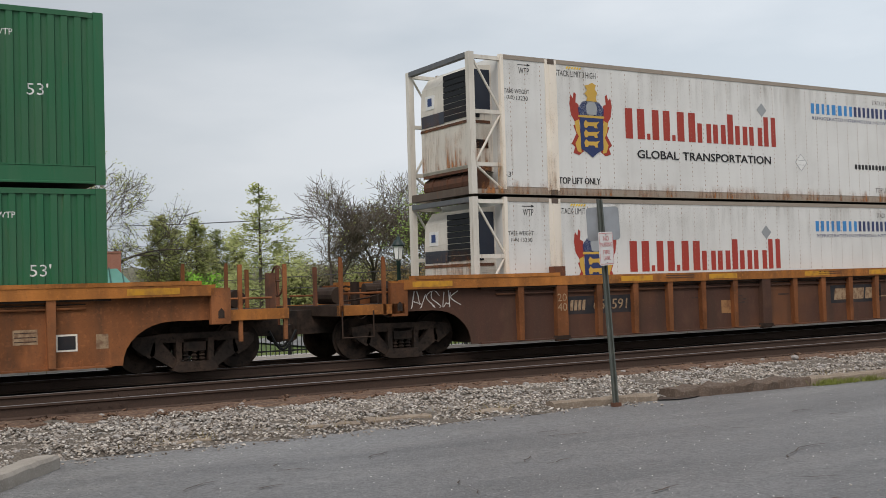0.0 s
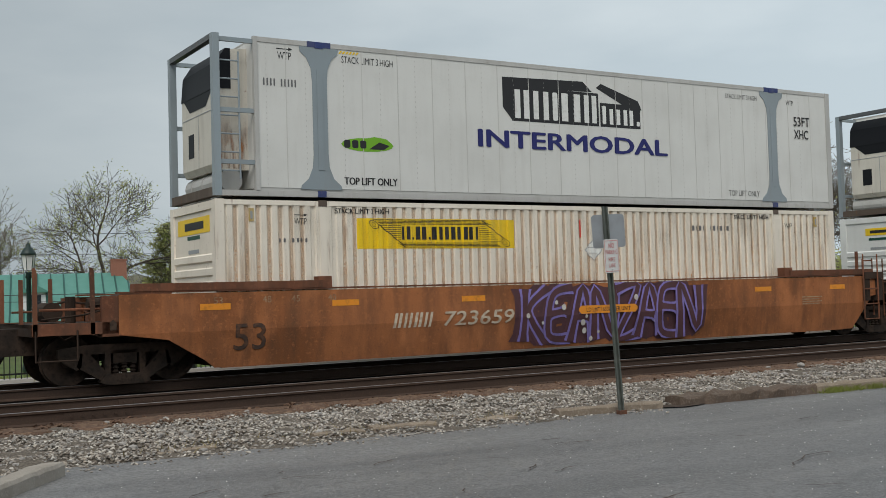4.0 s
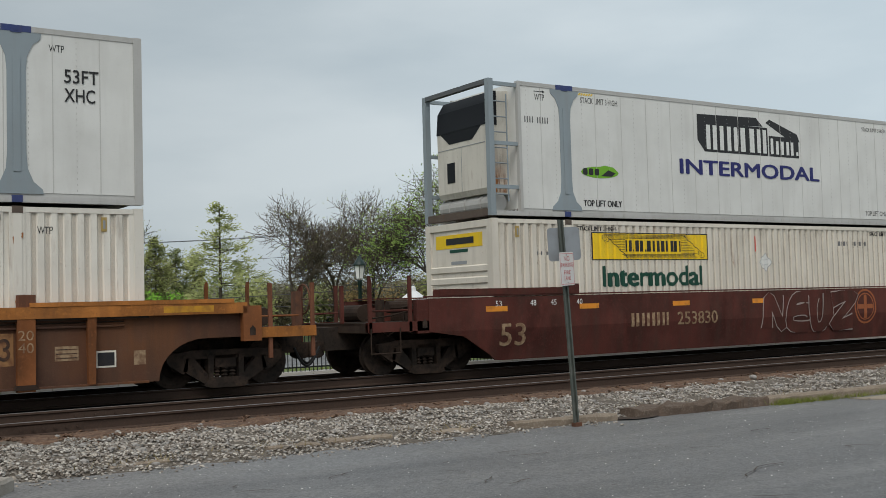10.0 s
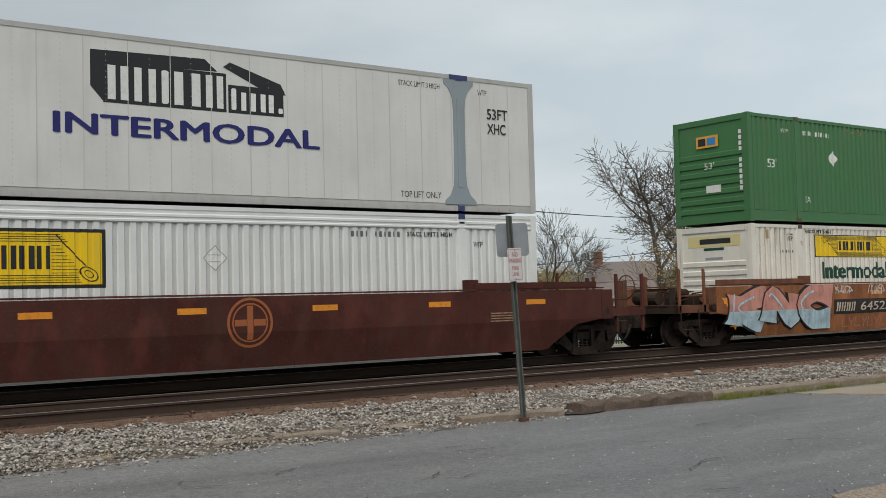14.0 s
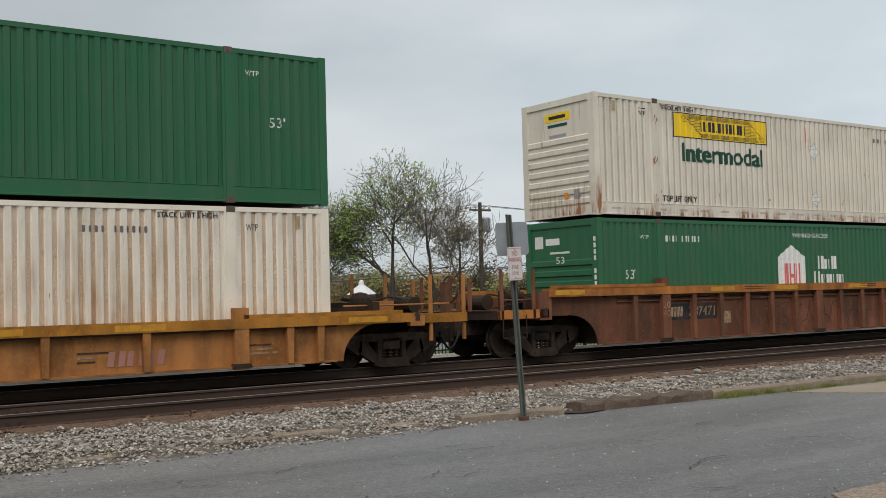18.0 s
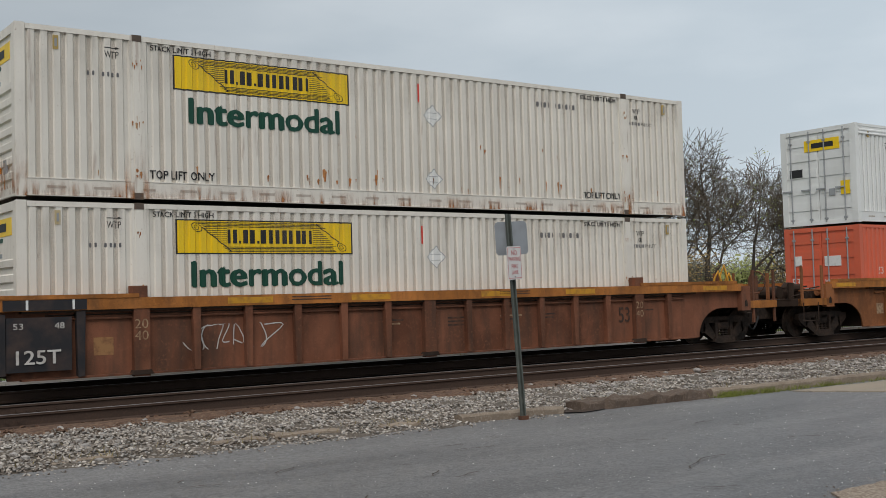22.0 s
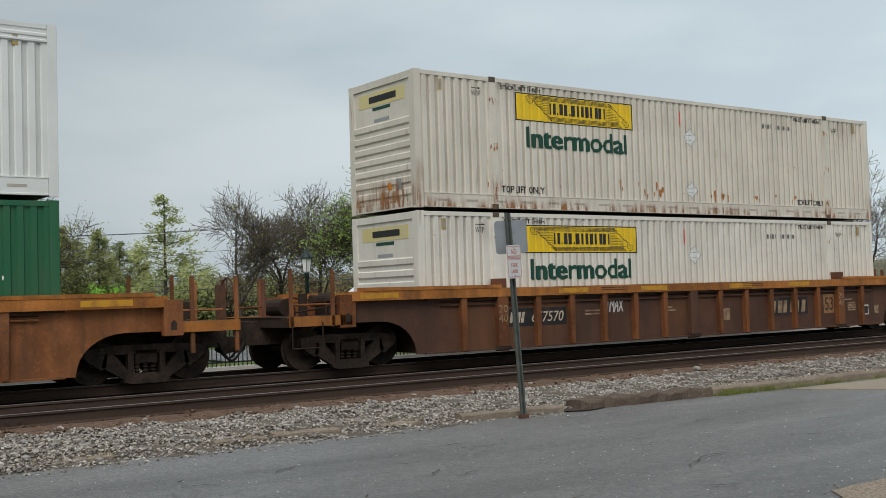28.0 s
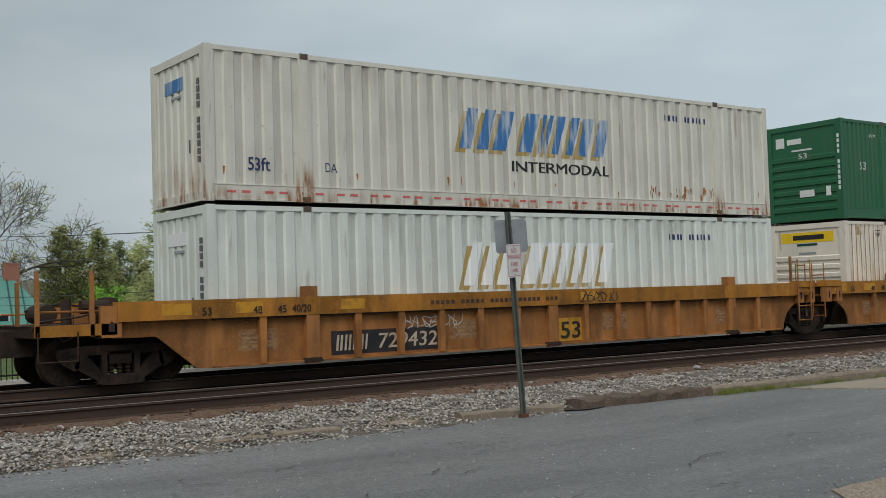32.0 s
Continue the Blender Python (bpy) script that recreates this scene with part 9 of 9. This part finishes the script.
def street_lamp(x, y, top):
    """A cast post with a four-sided lantern."""
    l = thing("street_lamp", "dark green cast-iron street lamp with a glass lantern", "street lamp", "street lamps", (x, y, 0.2))
    h = top - 0.2
    bm = bmesh.new()
    lathe(bm, [(0.16, 0.0), (0.16, 0.15), (0.11, 0.30), (0.085, 0.6), (0.06, 0.75), (0.05, h - 0.85), (0.075, h - 0.82), (0.055, h - 0.74), (0.09, h - 0.70)], 12)
    part("post", bm, M["lamp_green"], l, smooth=True)
    bm = bmesh.new()
    lathe(bm, [(0.10, h - 0.66), (0.15, h - 0.32)], 6)
    part("lantern_glass", bm, M["lamp_glass"], l, "frosted lantern glass")
    bm = bmesh.new()
    lathe(bm, [(0.18, h - 0.32), (0.165, h - 0.28), (0.10, h - 0.17), (0.06, h - 0.15), (0.05, h - 0.08), (0.015, h - 0.06), (0.01, h)], 12)
    part("cap", bm, M["lamp_green"], l, smooth=True)
    bm = bmesh.new()
    for k in range(6):
        a = 2 * math.pi * k / 6
        tube(bm, (0.103 * math.cos(a), 0.103 * math.sin(a), h - 0.66), (0.153 * math.cos(a), 0.153 * math.sin(a), h - 0.32), 0.008, seg=5)
    part("lantern_bars", bm, M["lamp_green"], l)


def at_angle(deg, dist):
    return dist * math.cos(radians(deg)), dist * math.sin(radians(deg))


def up_to(elev, dist):
    return 1.70 + dist * math.tan(radians(elev))


street_lamp(*at_angle(60.92, 29.4), up_to(2.78, 29.4))
street_lamp(*at_angle(79.45, 26.2), up_to(3.18, 26.2))


def gabled(name, label, az0, az1, dist, eave, ridge, depth, roof_mat, wall_mat, hip=0.0, chimney=None, windows=2):
    """A small building placed by its bearing; its ridge runs across the view."""
    (xa, ya), (xb, yb) = at_angle(az0, dist), at_angle(az1, dist)
    mid = ((xa + xb) / 2, (ya + yb) / 2)
    w = math.hypot(xb - xa, yb - ya)
    h = thing(name, label, "building", at=(mid[0], mid[1], -0.06))
    h.rotation_euler = (0, 0, math.atan2(ya - yb, xa - xb))
    e, r = eave + 0.06, ridge + 0.06
    bm = bmesh.new()
    box(bm, -w / 2, w / 2, 0, depth, 0, e)
    part("wall", bm, M[wall_mat], h)
    bm = bmesh.new()
    o = 0.35
    a = [bm.verts.new(p) for p in ((-w / 2 - o, -o, e - 0.1), (w / 2 + o, -o, e - 0.1), (w / 2 + o, depth + o, e - 0.1), (-w / 2 - o, depth + o, e - 0.1))]
    t = [bm.verts.new((-w / 2 - o + hip, depth / 2, r)), bm.verts.new((w / 2 + o - hip, depth / 2, r))]
    bm.faces.new((a[0], a[1], t[1], t[0])), bm.faces.new((a[2], a[3], t[0], t[1])), bm.faces.new((a[1], a[2], t[1])), bm.faces.new((a[3], a[0], t[0])), bm.faces.new(a[::-1])
    roof = part("roof", bm, M[roof_mat], h)
    if roof_mat == "roof_green":
        n = int(w / 0.5)
        for k in range(n):
            x = -w / 2 + (k + 0.5) * w / n
            f = min(1.0, (w / 2 + o - abs(x)) / max(hip, 0.01))
            bm = bmesh.new()
            tube(bm, (x, -o, e - 0.07), (x, -o + (depth / 2 + o) * f, e - 0.07 + (r - e + 0.1) * f), 0.03, seg=5)
            part("seam", bm, M["roof_seam"], roof)
    if chimney:
        cx, top = chimney
        bm = bmesh.new()
        box(bm, cx - 0.31, cx + 0.31, depth / 2 - 0.31, depth / 2 + 0.31, e, top)
        box(bm, cx - 0.33, cx + 0.33, depth / 2 - 0.33, depth / 2 + 0.33, top, top + 0.07)
        part("chimney", bm, M["brick"], roof)
    for k in range(windows):
        x = -w / 2 + (k + 0.7) * w / (windows + 0.4)
        bm = bmesh.new()
        box(bm, x - 0.4, x + 0.4, -0.05, 0.02, e * 0.3, e * 0.3 + 1.2)
        wnd = part("window", bm, M["siding"], h)
        bm = bmesh.new()
        box(bm, x - 0.34, x + 0.34, -0.07, -0.04, e * 0.3 + 0.06, e * 0.3 + 1.14)
        part("pane", bm, M["window"], wnd)
    return h


depot = gabled("depot", "low depot with a green standing-seam metal roof and brick chimney", 73.6, 84.5, 45, 1.2, up_to(1.55, 48), 7.0, "roof_green", "brick", 1.4, (3.2, 3.55), 3)
bm = bmesh.new()
box(bm, -0.55, 0.29, 0.5, 2.8, 1.5, 2.30)
dormer = part("dormer", bm, M["siding"], depot, "white dormer with a dark window")
bm = bmesh.new()
prism(bm, [(-0.70, 2.27), (0.44, 2.27), (-0.13, 2.62)], 0.35, 3.4)
part("dormer_roof", bm, M["roof_green"], dormer)
bm = bmesh.new()
box(bm, -0.38, 0.12, 0.46, 0.52, 1.72, 2.18)
part("pane", bm, M["window"], dormer)
gabled("grey_roofed_house", "house with a grey-brown shingle roof", 42.9, 46.6, 74, 1.5, up_to(1.7, 78), 8.0, "shingle", "siding", 0.4, (-1.6, up_to(2.2, 78)), 2)
gabled("white_house", "small white house with a pointed roof", 36.4, 37.7, 70, 1.6, up_to(0.95, 72), 4.0, "siding", "siding", 0.2, None, 1)
gabled("grey_house", "dark-roofed house behind the trees", 61.5, 64.8, 75, 1.2, up_to(0.6, 80), 8.0, "shingle", "siding", 0.4, None, 2)
kiosk = thing("kiosk", "small white kiosk with a pointed roof", "kiosk", at=(*at_angle(58.17, 44), 0.0))
bm = bmesh.new()
lathe(bm, [(0.42, 0.0), (0.42, up_to(0.35, 44))], 8)
part("wall", bm, M["siding"], kiosk)
bm = bmesh.new()
z = up_to(0.30, 44)
lathe(bm, [(0.62, z), (0.12, z + 0.38), (0.10, z + 0.50), (0.02, z + 0.62)], 8)
part("roof", bm, M["siding"], kiosk)


# ---- trees ----
def tree(name, label, az, dist, elev, spread, seed, leaves=0.0, leaf_mat="bud", levels=6, lean=0.0, stems=1, trunk=0.016, leaf_size=1.0, droop=0.0):
    """A leafless or budding tree: trunk and limbs in one mesh, fine twigs in another, buds in a third."""
    rnd_ = random.Random(seed)
    x, y = at_angle(az, dist)
    height = up_to(elev, dist)
    t = thing(name, label, "tree", "trees beyond the railway", (x, y, -0.05))
    wood, twig, bud = [], [], []

    def grow(p, d, length, r, level):
        for k in range(3):
            q = p + d * (length / 3)
            d2 = (d + Vector((rnd_.uniform(-1, 1), rnd_.uniform(-1, 1), rnd_.uniform(-0.6, 0.9) - droop)) * (0.14 if level == levels else 0.25)).normalized()
            r2 = r * 0.90
            (wood if r > 0.03 else twig).append((p, q, r, r2))
            if level > 0 and (k > 0 or level < levels - 1):
                side = Vector((rnd_.gauss(0, 1), rnd_.gauss(0, 1), rnd_.gauss(0, 1))).cross(d).normalized()
                grow(q, (d * 0.8 + side * spread * rnd_.uniform(0.8, 1.35) + Vector((0, 0, 0.05 - droop))).normalized(), length * rnd_.uniform(0.58, 0.88), r2 * rnd_.uniform(0.5, 0.72), level - 1)
            p, d, r = q, d2, r2
        if level > 0:
            grow(p, d, length * 0.74, r * 0.82, level - 1)
        elif leaves and rnd_.random() < leaves:
            bud.append(p)
    for s in range(stems):
        a = 6.28 * s / stems + seed
        tilt = 0.0 if stems == 1 else 0.32
        grow(Vector((0.15 * math.cos(a), 0.15 * math.sin(a), 0)) * (stems > 1), Vector((lean + tilt * math.cos(a), tilt * math.sin(a), 1)).normalized(), height * 0.35, height * trunk / stems**0.5, levels - (stems > 1))
    # the crown's real top decides the scale
    top = max(q.z for _, q, _, _ in wood + twig)
    f = height / top

    def tubes(segs, n):
        if not segs:
            segs = [(Vector((0, 0, 0)), Vector((0, 0, 0.1)), 0.01, 0.01)]
        P = np.array([s[0] for s in segs]) * f
        Q = np.array([s[1] for s in segs]) * f
        R = np.array([(max(s[2], 0.011), max(s[3], 0.009)) for s in segs])
        d = Q - P
        d /= np.linalg.norm(d, axis=1)[:, None] + 1e-9
        ref = np.where(np.abs(d[:, 2:3]) > 0.9, np.array([[1.0, 0, 0]]), np.array([[0, 0, 1.0]]))
        s = np.cross(d, ref)
        s /= np.linalg.norm(s, axis=1)[:, None] + 1e-9
        o = np.cross(d, s)
        a = 2 * np.pi * np.arange(n) / n
        ring_ = s[:, None, :] * np.cos(a)[None, :, None] + o[:, None, :] * np.sin(a)[None, :, None]
        V = np.concatenate([P[:, None, :] + ring_ * R[:, 0][:, None, None], Q[:, None, :] + ring_ * R[:, 1][:, None, None]], 1).reshape(-1, 3)
        base = (np.arange(len(segs)) * 2 * n)[:, None]
        k = np.arange(n)
        F = np.stack([base + k, base + (k + 1) % n, base + n + (k + 1) % n, base + n + k], -1).reshape(-1, 4)
        me = bpy.data.meshes.new("tree_part")
        me.from_pydata(V.tolist(), [], F.tolist())
        return me
    part("trunk", tubes(wood, 6), M["bark"], t)
    part("crown", tubes(twig, 3), M["twig"], t, "fine spring twigs")
    if bud:
        vs, fs = [], []
        for p in bud:
            for _ in range(4):
                c = p * f + Vector((rnd_.gauss(0, 0.12), rnd_.gauss(0, 0.12), rnd_.gauss(0, 0.12)))
                a = Vector((rnd_.gauss(0, 1), rnd_.gauss(0, 1), rnd_.gauss(0, 1))).normalized()
                b = a.orthogonal().normalized()
                s = rnd_.uniform(0.03, 0.07) * leaf_size
                k = len(vs)
                vs += [c - a * s, c + b * s * 0.6, c + a * s, c - b * s * 0.6]
                fs.append((k, k + 1, k + 2, k + 3))
        me = bpy.data.meshes.new("buds")
        me.from_pydata(vs, [], fs)
        part("leaves", me, M[leaf_mat], t, "small spring leaves")
    return t


BARE = "bare spring tree with spreading grey-brown branches"
BUD = "tall tree with fresh yellow-green leaf buds"
tree("bare_tree", "willowy bare tree with yellowish twigs", 80.6, 58, 5.8, 0.8, 1, 0.35, "bud", 6, stems=2)
tree("budding_tree", BUD, 76.0, 60, 7.0, 0.85, 41, 0.55, "bud", 6, trunk=0.02)
tree("bare_tree", BARE, 64.3, 56, 6.2, 0.85, 3, 0.03)
tree("bare_tree", BARE, 62.2, 58, 6.3, 0.80, 4, 0.03)
tree("budding_tree", BUD, 60.3, 60, 6.2, 0.75, 5, 0.15)
tree("budding_tree", "large tree coming into fresh green leaf", 56.6, 54, 7.9, 0.95, 6, 0.6, "bud_green", 6, leaf_size=1.3)
tree("bare_tree", BARE, 54.4, 56, 7.0, 0.8, 7, 0.06)
tree("bare_tree", BARE, 52.9, 60, 6.0, 0.8, 8, 0.04, levels=5)
tree("bare_tree", "slim bare tree with thin twigs", 48.5, 70, 4.6, 0.5, 9, 0.02, levels=5)
tree("bare_tree", "slim bare tree with thin twigs", 46.9, 75, 3.4, 0.6, 10, 0.02, levels=5)
tree("bare_tree", "gnarled old bare tree with dark limbs", 42.8, 52, 8.0, 0.9, 11, 0.02, trunk=0.022)
tree("bare_tree", "gnarled old bare tree with dark limbs", 40.4, 54, 8.2, 0.85, 12, 0.05, trunk=0.02)
tree("bare_tree", BARE, 38.2, 56, 7.1, 0.8, 13, 0.05)
tree("bare_tree", BARE, 35.6, 58, 6.6, 0.8, 14, 0.1)
tree("bare_tree", BARE, 33.2, 60, 6.8, 0.75, 15, 0.1)
tree("flowering_shrub", "shrub with orange-yellow spring shoots", 42.3, 48, 3.0, 0.6, 16, 0.8, "ochre_leaf", 4, stems=6, leaf_size=1.2)
tree("flowering_shrub", "shrub with orange-yellow spring shoots", 35.2, 50, 2.4, 0.7, 17, 0.8, "ochre_leaf", 4, stems=6, leaf_size=1.2)


def conifer(name, label, az, dist, elev, width, seed, dense=1.0, taper=0.8, mat="needle", bare=0.15):
    """An evergreen: straight trunk, whorls of boughs, needles as many small blades."""
    r = random.Random(seed)
    x, y = at_angle(az, dist)
    h = up_to(elev, dist)
    t = thing(name, label, "tree", "evergreens beyond the railway", (x, y, -0.05))
    bm = bmesh.new()
    tube(bm, (0, 0, 0), (0, 0, h), h * 0.016, 0.02, 7)
    part("trunk", bm, M["bark"], t)
    bm = bmesh.new()
    vs, fs = [], []
    n = int(46 * dense)
    for k in range(n):
        z = h * (bare + (1 - bare) * (k + r.random()) / n)
        f = 1 - (z / h - bare) / (1 - bare)
        length = width * (f**taper) * r.uniform(0.6, 1.1) + 0.12
        a = r.uniform(0, 6.3)
        rise = r.uniform(-0.1, 0.35)
        d = Vector((math.cos(a), math.sin(a), rise)).normalized()
        tip = Vector((0, 0, z)) + d * length
        tube(bm, (0, 0, z), tip, 0.025, 0.008, 4, False)
        for _ in range(int((10 + 60 * length) * dense)):
            q = r.random() ** 0.6
            c = Vector((0, 0, z)) + d * length * q + Vector((r.gauss(0, 0.13), r.gauss(0, 0.13), r.gauss(0, 0.10))) * (0.6 + 0.6 * length)
            e = (d + Vector((r.gauss(0, 0.6), r.gauss(0, 0.6), r.gauss(0.2, 0.5)))).normalized()
            s = e.orthogonal().normalized()
            m = r.uniform(0.07, 0.14)
            i = len(vs)
            vs += [c - e * m, c + s * m * 0.28, c + e * m, c - s * m * 0.28]
            fs.append((i, i + 1, i + 2, i + 3))
    part("branching", bm, M["bark"], t)
    me = bpy.data.meshes.new("needles")
    me.from_pydata(vs, [], fs)
    part("foliage", me, M[mat], t, "soft needle foliage")


for k, (az, dist, elev, width, dense) in enumerate(((73.0, 62, 4.0, 1.7, 1.7), (72.2, 66, 3.3, 1.5, 1.6), (71.2, 63, 3.8, 1.6, 1.7), (70.2, 68, 3.2, 1.8, 1.5), (69.3, 72, 2.8, 1.6, 1.5))):
    conifer("evergreen", "soft yellow-green evergreen by the depot", az, dist, elev, width, 21 + k, dense, 0.55, "pine_needle" if k % 2 else "needle", 0.02)
conifer("pine_tree", "young pine with sparse light green whorls", 68.0, 52, 5.6, 2.6, 34, 1.15, 0.75, "pine_needle", 0.12)
conifer("pine_tree", "low spreading pine with soft needles", 66.6, 66, 2.4, 2.6, 25, 1.0, 0.4, "pine_needle", 0.1)


def shrub(name, label, az, dist, elev, width, seed, mat, n=2600, size=0.08):
    r = random.Random(seed)
    x, y = at_angle(az, dist)
    h = up_to(elev, dist)
    t = thing(name, label, "shrub", "shrubs beyond the railway", (x, y, -0.05))
    bm = bmesh.new()
    vs, fs = [], []
    for k in range(16):
        a, q = r.uniform(0, 6.3), r.random()
        tip = (width * 0.8 * q * math.cos(a), width * 0.8 * q * math.sin(a), h * r.uniform(0.6, 0.95))
        tube(bm, (0, 0, 0), tip, 0.03, 0.01, 4, False)
        for _ in range(n // 16):
            c = Vector(tip) * r.uniform(0.5, 1.05) + Vector((r.gauss(0, 0.22), r.gauss(0, 0.22), r.gauss(0, 0.16))) * width
            if c.z < 0.05:
                continue
            e = Vector((r.gauss(0, 1), r.gauss(0, 1), r.gauss(0.3, 1))).normalized()
            s = e.orthogonal().normalized()
            m = size * r.uniform(0.5, 1.2)
            i = len(vs)
            vs += [c - e * m, c + s * m * 0.6, c + e * m, c - s * m * 0.6]
            fs.append((i, i + 1, i + 2, i + 3))
    part("branching", bm, M["bark"], t)
    me = bpy.data.meshes.new("leaves")
    me.from_pydata(vs, [], fs)
    part("leaves", me, M[mat], t)


shrub("green_bush", "bright green leafy bush in spring", 70.9, 40, 1.15, 0.65, 31, "bush_green", 3600, 0.06)
shrub("dark_bush", "dark evergreen bush behind the fence", 66.2, 50, 1.3, 1.0, 32, "needle")
for k in range(27):
    if not 42.0 < 65.2 - 1.2 * k < 48.0:
        shrub("undergrowth", "brown and olive spring undergrowth", 65.2 - 1.2 * k, 63 + (k * 7) % 9, 1.15 + 0.25 * ((k * 5) % 4), 2.0, 40 + k, ("brush", "brush", "needle", "brush", "ochre_leaf")[k % 5], 2400, 0.11)

# far woodland, too far to tell its trees apart
r = random.Random(77)
vs, fs = [], []
for _ in range(5200):
    az, dist = r.uniform(28, 86), r.uniform(110, 190)
    x, y = at_angle(az, dist)
    h = (up_to(1.5, dist) + dist * 0.012 * noise.noise((az * 0.35, 0, 0)) + dist * 0.006 * noise.noise((az * 2.1, 5, 0))) * r.uniform(0.55, 1.0)
    k = len(vs)
    w = r.uniform(0.03, 0.10)
    d = Vector((-math.sin(radians(az)), math.cos(radians(az)), 0))
    b0 = Vector((x, y, -0.1))
    tip = Vector((x, y, h)) + d * r.gauss(0, 0.7)
    vs += [b0 - d * w, b0 + d * w, tip]
    fs.append((k, k + 1, k + 2))
    for _ in range(16):
        c = b0.lerp(tip, r.uniform(0.25, 1.0)) + Vector((r.gauss(0, 0.7), r.gauss(0, 0.7), r.gauss(0, 0.4)))
        e = Vector((r.gauss(0, 1), r.gauss(0, 1), r.gauss(0.5, 0.8))).normalized()
        s = e.orthogonal().normalized()
        m = r.uniform(0.10, 0.42)
        k = len(vs)
        vs += [c - e * m, c + s * m * 0.22, c + e * m, c - s * m * 0.22]
        fs.append((k, k + 1, k + 2, k + 3))
me = bpy.data.meshes.new("far_woodland")
me.from_pydata(vs, [], fs)
me.materials.append(M["far_wood"])
tagged(new("far_woodland", me), "hazy brown and olive woodland on the horizon", "woodland", kind="stuff")
bm = bmesh.new()
n = 120
lo, hi = [], []
for k in range(n + 1):
    az = 20 + 75 * k / n
    x, y = at_angle(az, 230)
    lo.append(bm.verts.new((x, y, -1)))
    x, y = at_angle(az, 260)
    hi.append(bm.verts.new((x, y, up_to(1.15, 260) + 2.2 * noise.noise((az * 0.3, 2, 0)) + 1.0 * noise.noise((az * 1.7, 9, 0)))))
for k in range(n):
    bm.faces.new((lo[k], lo[k + 1], hi[k + 1], hi[k]))
solid("wooded_hill", bm, "far_wood", "low wooded hill on the horizon", "hill", "structure")

# ---- poles and wires ----
pole = thing("utility_pole", "timber utility pole with a crossarm, transformer and lamp arm", "utility pole", at=(*at_angle(51.93, 64), -0.05))
ph = up_to(4.95, 64)
bm = bmesh.new()
tube(bm, (0, 0, 0), (0, 0, ph), 0.16, 0.11, 9)
part("post", bm, M["bark"], pole)
bm = bmesh.new()
box(bm, -0.75, 0.75, -0.08, 0.04, ph - 0.5, ph - 0.38)
part("crossarm", bm, M["bark"], pole)
for x in (-0.68, -0.3, 0.3, 0.68):
    bm = bmesh.new()
    lathe(bm, [(0.03, ph - 0.38), (0.05, ph - 0.30), (0.02, ph - 0.22)], 8, (x, 0, 0))
    part("insulator", bm, M["grey_mark"], pole)
bm = bmesh.new()
lathe(bm, [(0.24, ph - 1.7), (0.25, ph - 1.6), (0.25, ph - 0.95), (0.2, ph - 0.88)], 12, (0.36, -0.1, 0))
part("transformer", bm, M["alu"], pole)
bm = bmesh.new()
pipe(bm, [(0, 0, ph - 2.5), (-1.0, -0.6, ph - 2.2), (-2.2, -1.2, ph - 2.25)], 0.04)
part("lamp_arm", bm, M["alu"], pole)
bm = bmesh.new()
box(bm, -2.7, -2.1, -1.35, -1.15, ph - 2.36, ph - 2.24)
part("lamp_head", bm, M["alu"], pole)


def wire(a, b, sag, r0=0.012):
    n = 24
    bm_ = bmesh.new()
    a, b = Vector(a), Vector(b)
    pts_ = [a.lerp(b, k / n) - Vector((0, 0, 4 * sag * (k / n) * (1 - k / n))) for k in range(n + 1)]
    pipe(bm_, pts_, r0, 4)
    return solid("power_line", bm_, "wire", "thin black overhead wire", "wire", group="overhead wires")


px, py = at_angle(51.93, 64)
for k, (x, dz) in enumerate(((-0.68, 0), (0.3, 0), (0.68, 0), (0.0, -1.3))):
    wire((px + x, py, ph - 0.22 + dz), (*at_angle(88, 84), up_to(3.9, 84) + dz), 1.2, 0.014)
    wire((px + x, py, ph - 0.22 + dz), (*at_angle(24, 80), up_to(3.6, 80) + dz), 1.0, 0.014)
wire((*at_angle(84, 44), up_to(0.6, 44)), (*at_angle(40, 40), up_to(2.4, 40)), 0.5, 0.016)
wire((*at_angle(84, 43), up_to(0.3, 43)), (*at_angle(40, 39), up_to(0.9, 39)), 0.3, 0.012)


# ---- motion ----
def motions():
    times = [0.5 * k for k in range(65)]
    for ob, u, z in TRAIN:
        walk(ob, [(t, pose(u - run(t), SIDE_Y, z)) for t in times])
    place = {ob: u for ob, u, z in TRAIN}
    for w, car, x, dx, r in WHEELS:
        # rolls while its car is near; at rest far out of sight
        u = place[car] + x
        rows = [(0.0, 0.0)]
        inside = [k for k in range(1, 961) if -2.0 < u - run(k / 30) < 31.0]
        for k in inside:
            rows.append((k / 30, -math.degrees((run(k / 30) - run(inside[0] / 30)) / r)))
        if rows[-1][0] < 32.0:
            rows.append((32.0, rows[-1][1]))
        walk(w, [(t, pose(dx, 0, 0, 0, a, 0)) for t, a in rows])


motions()
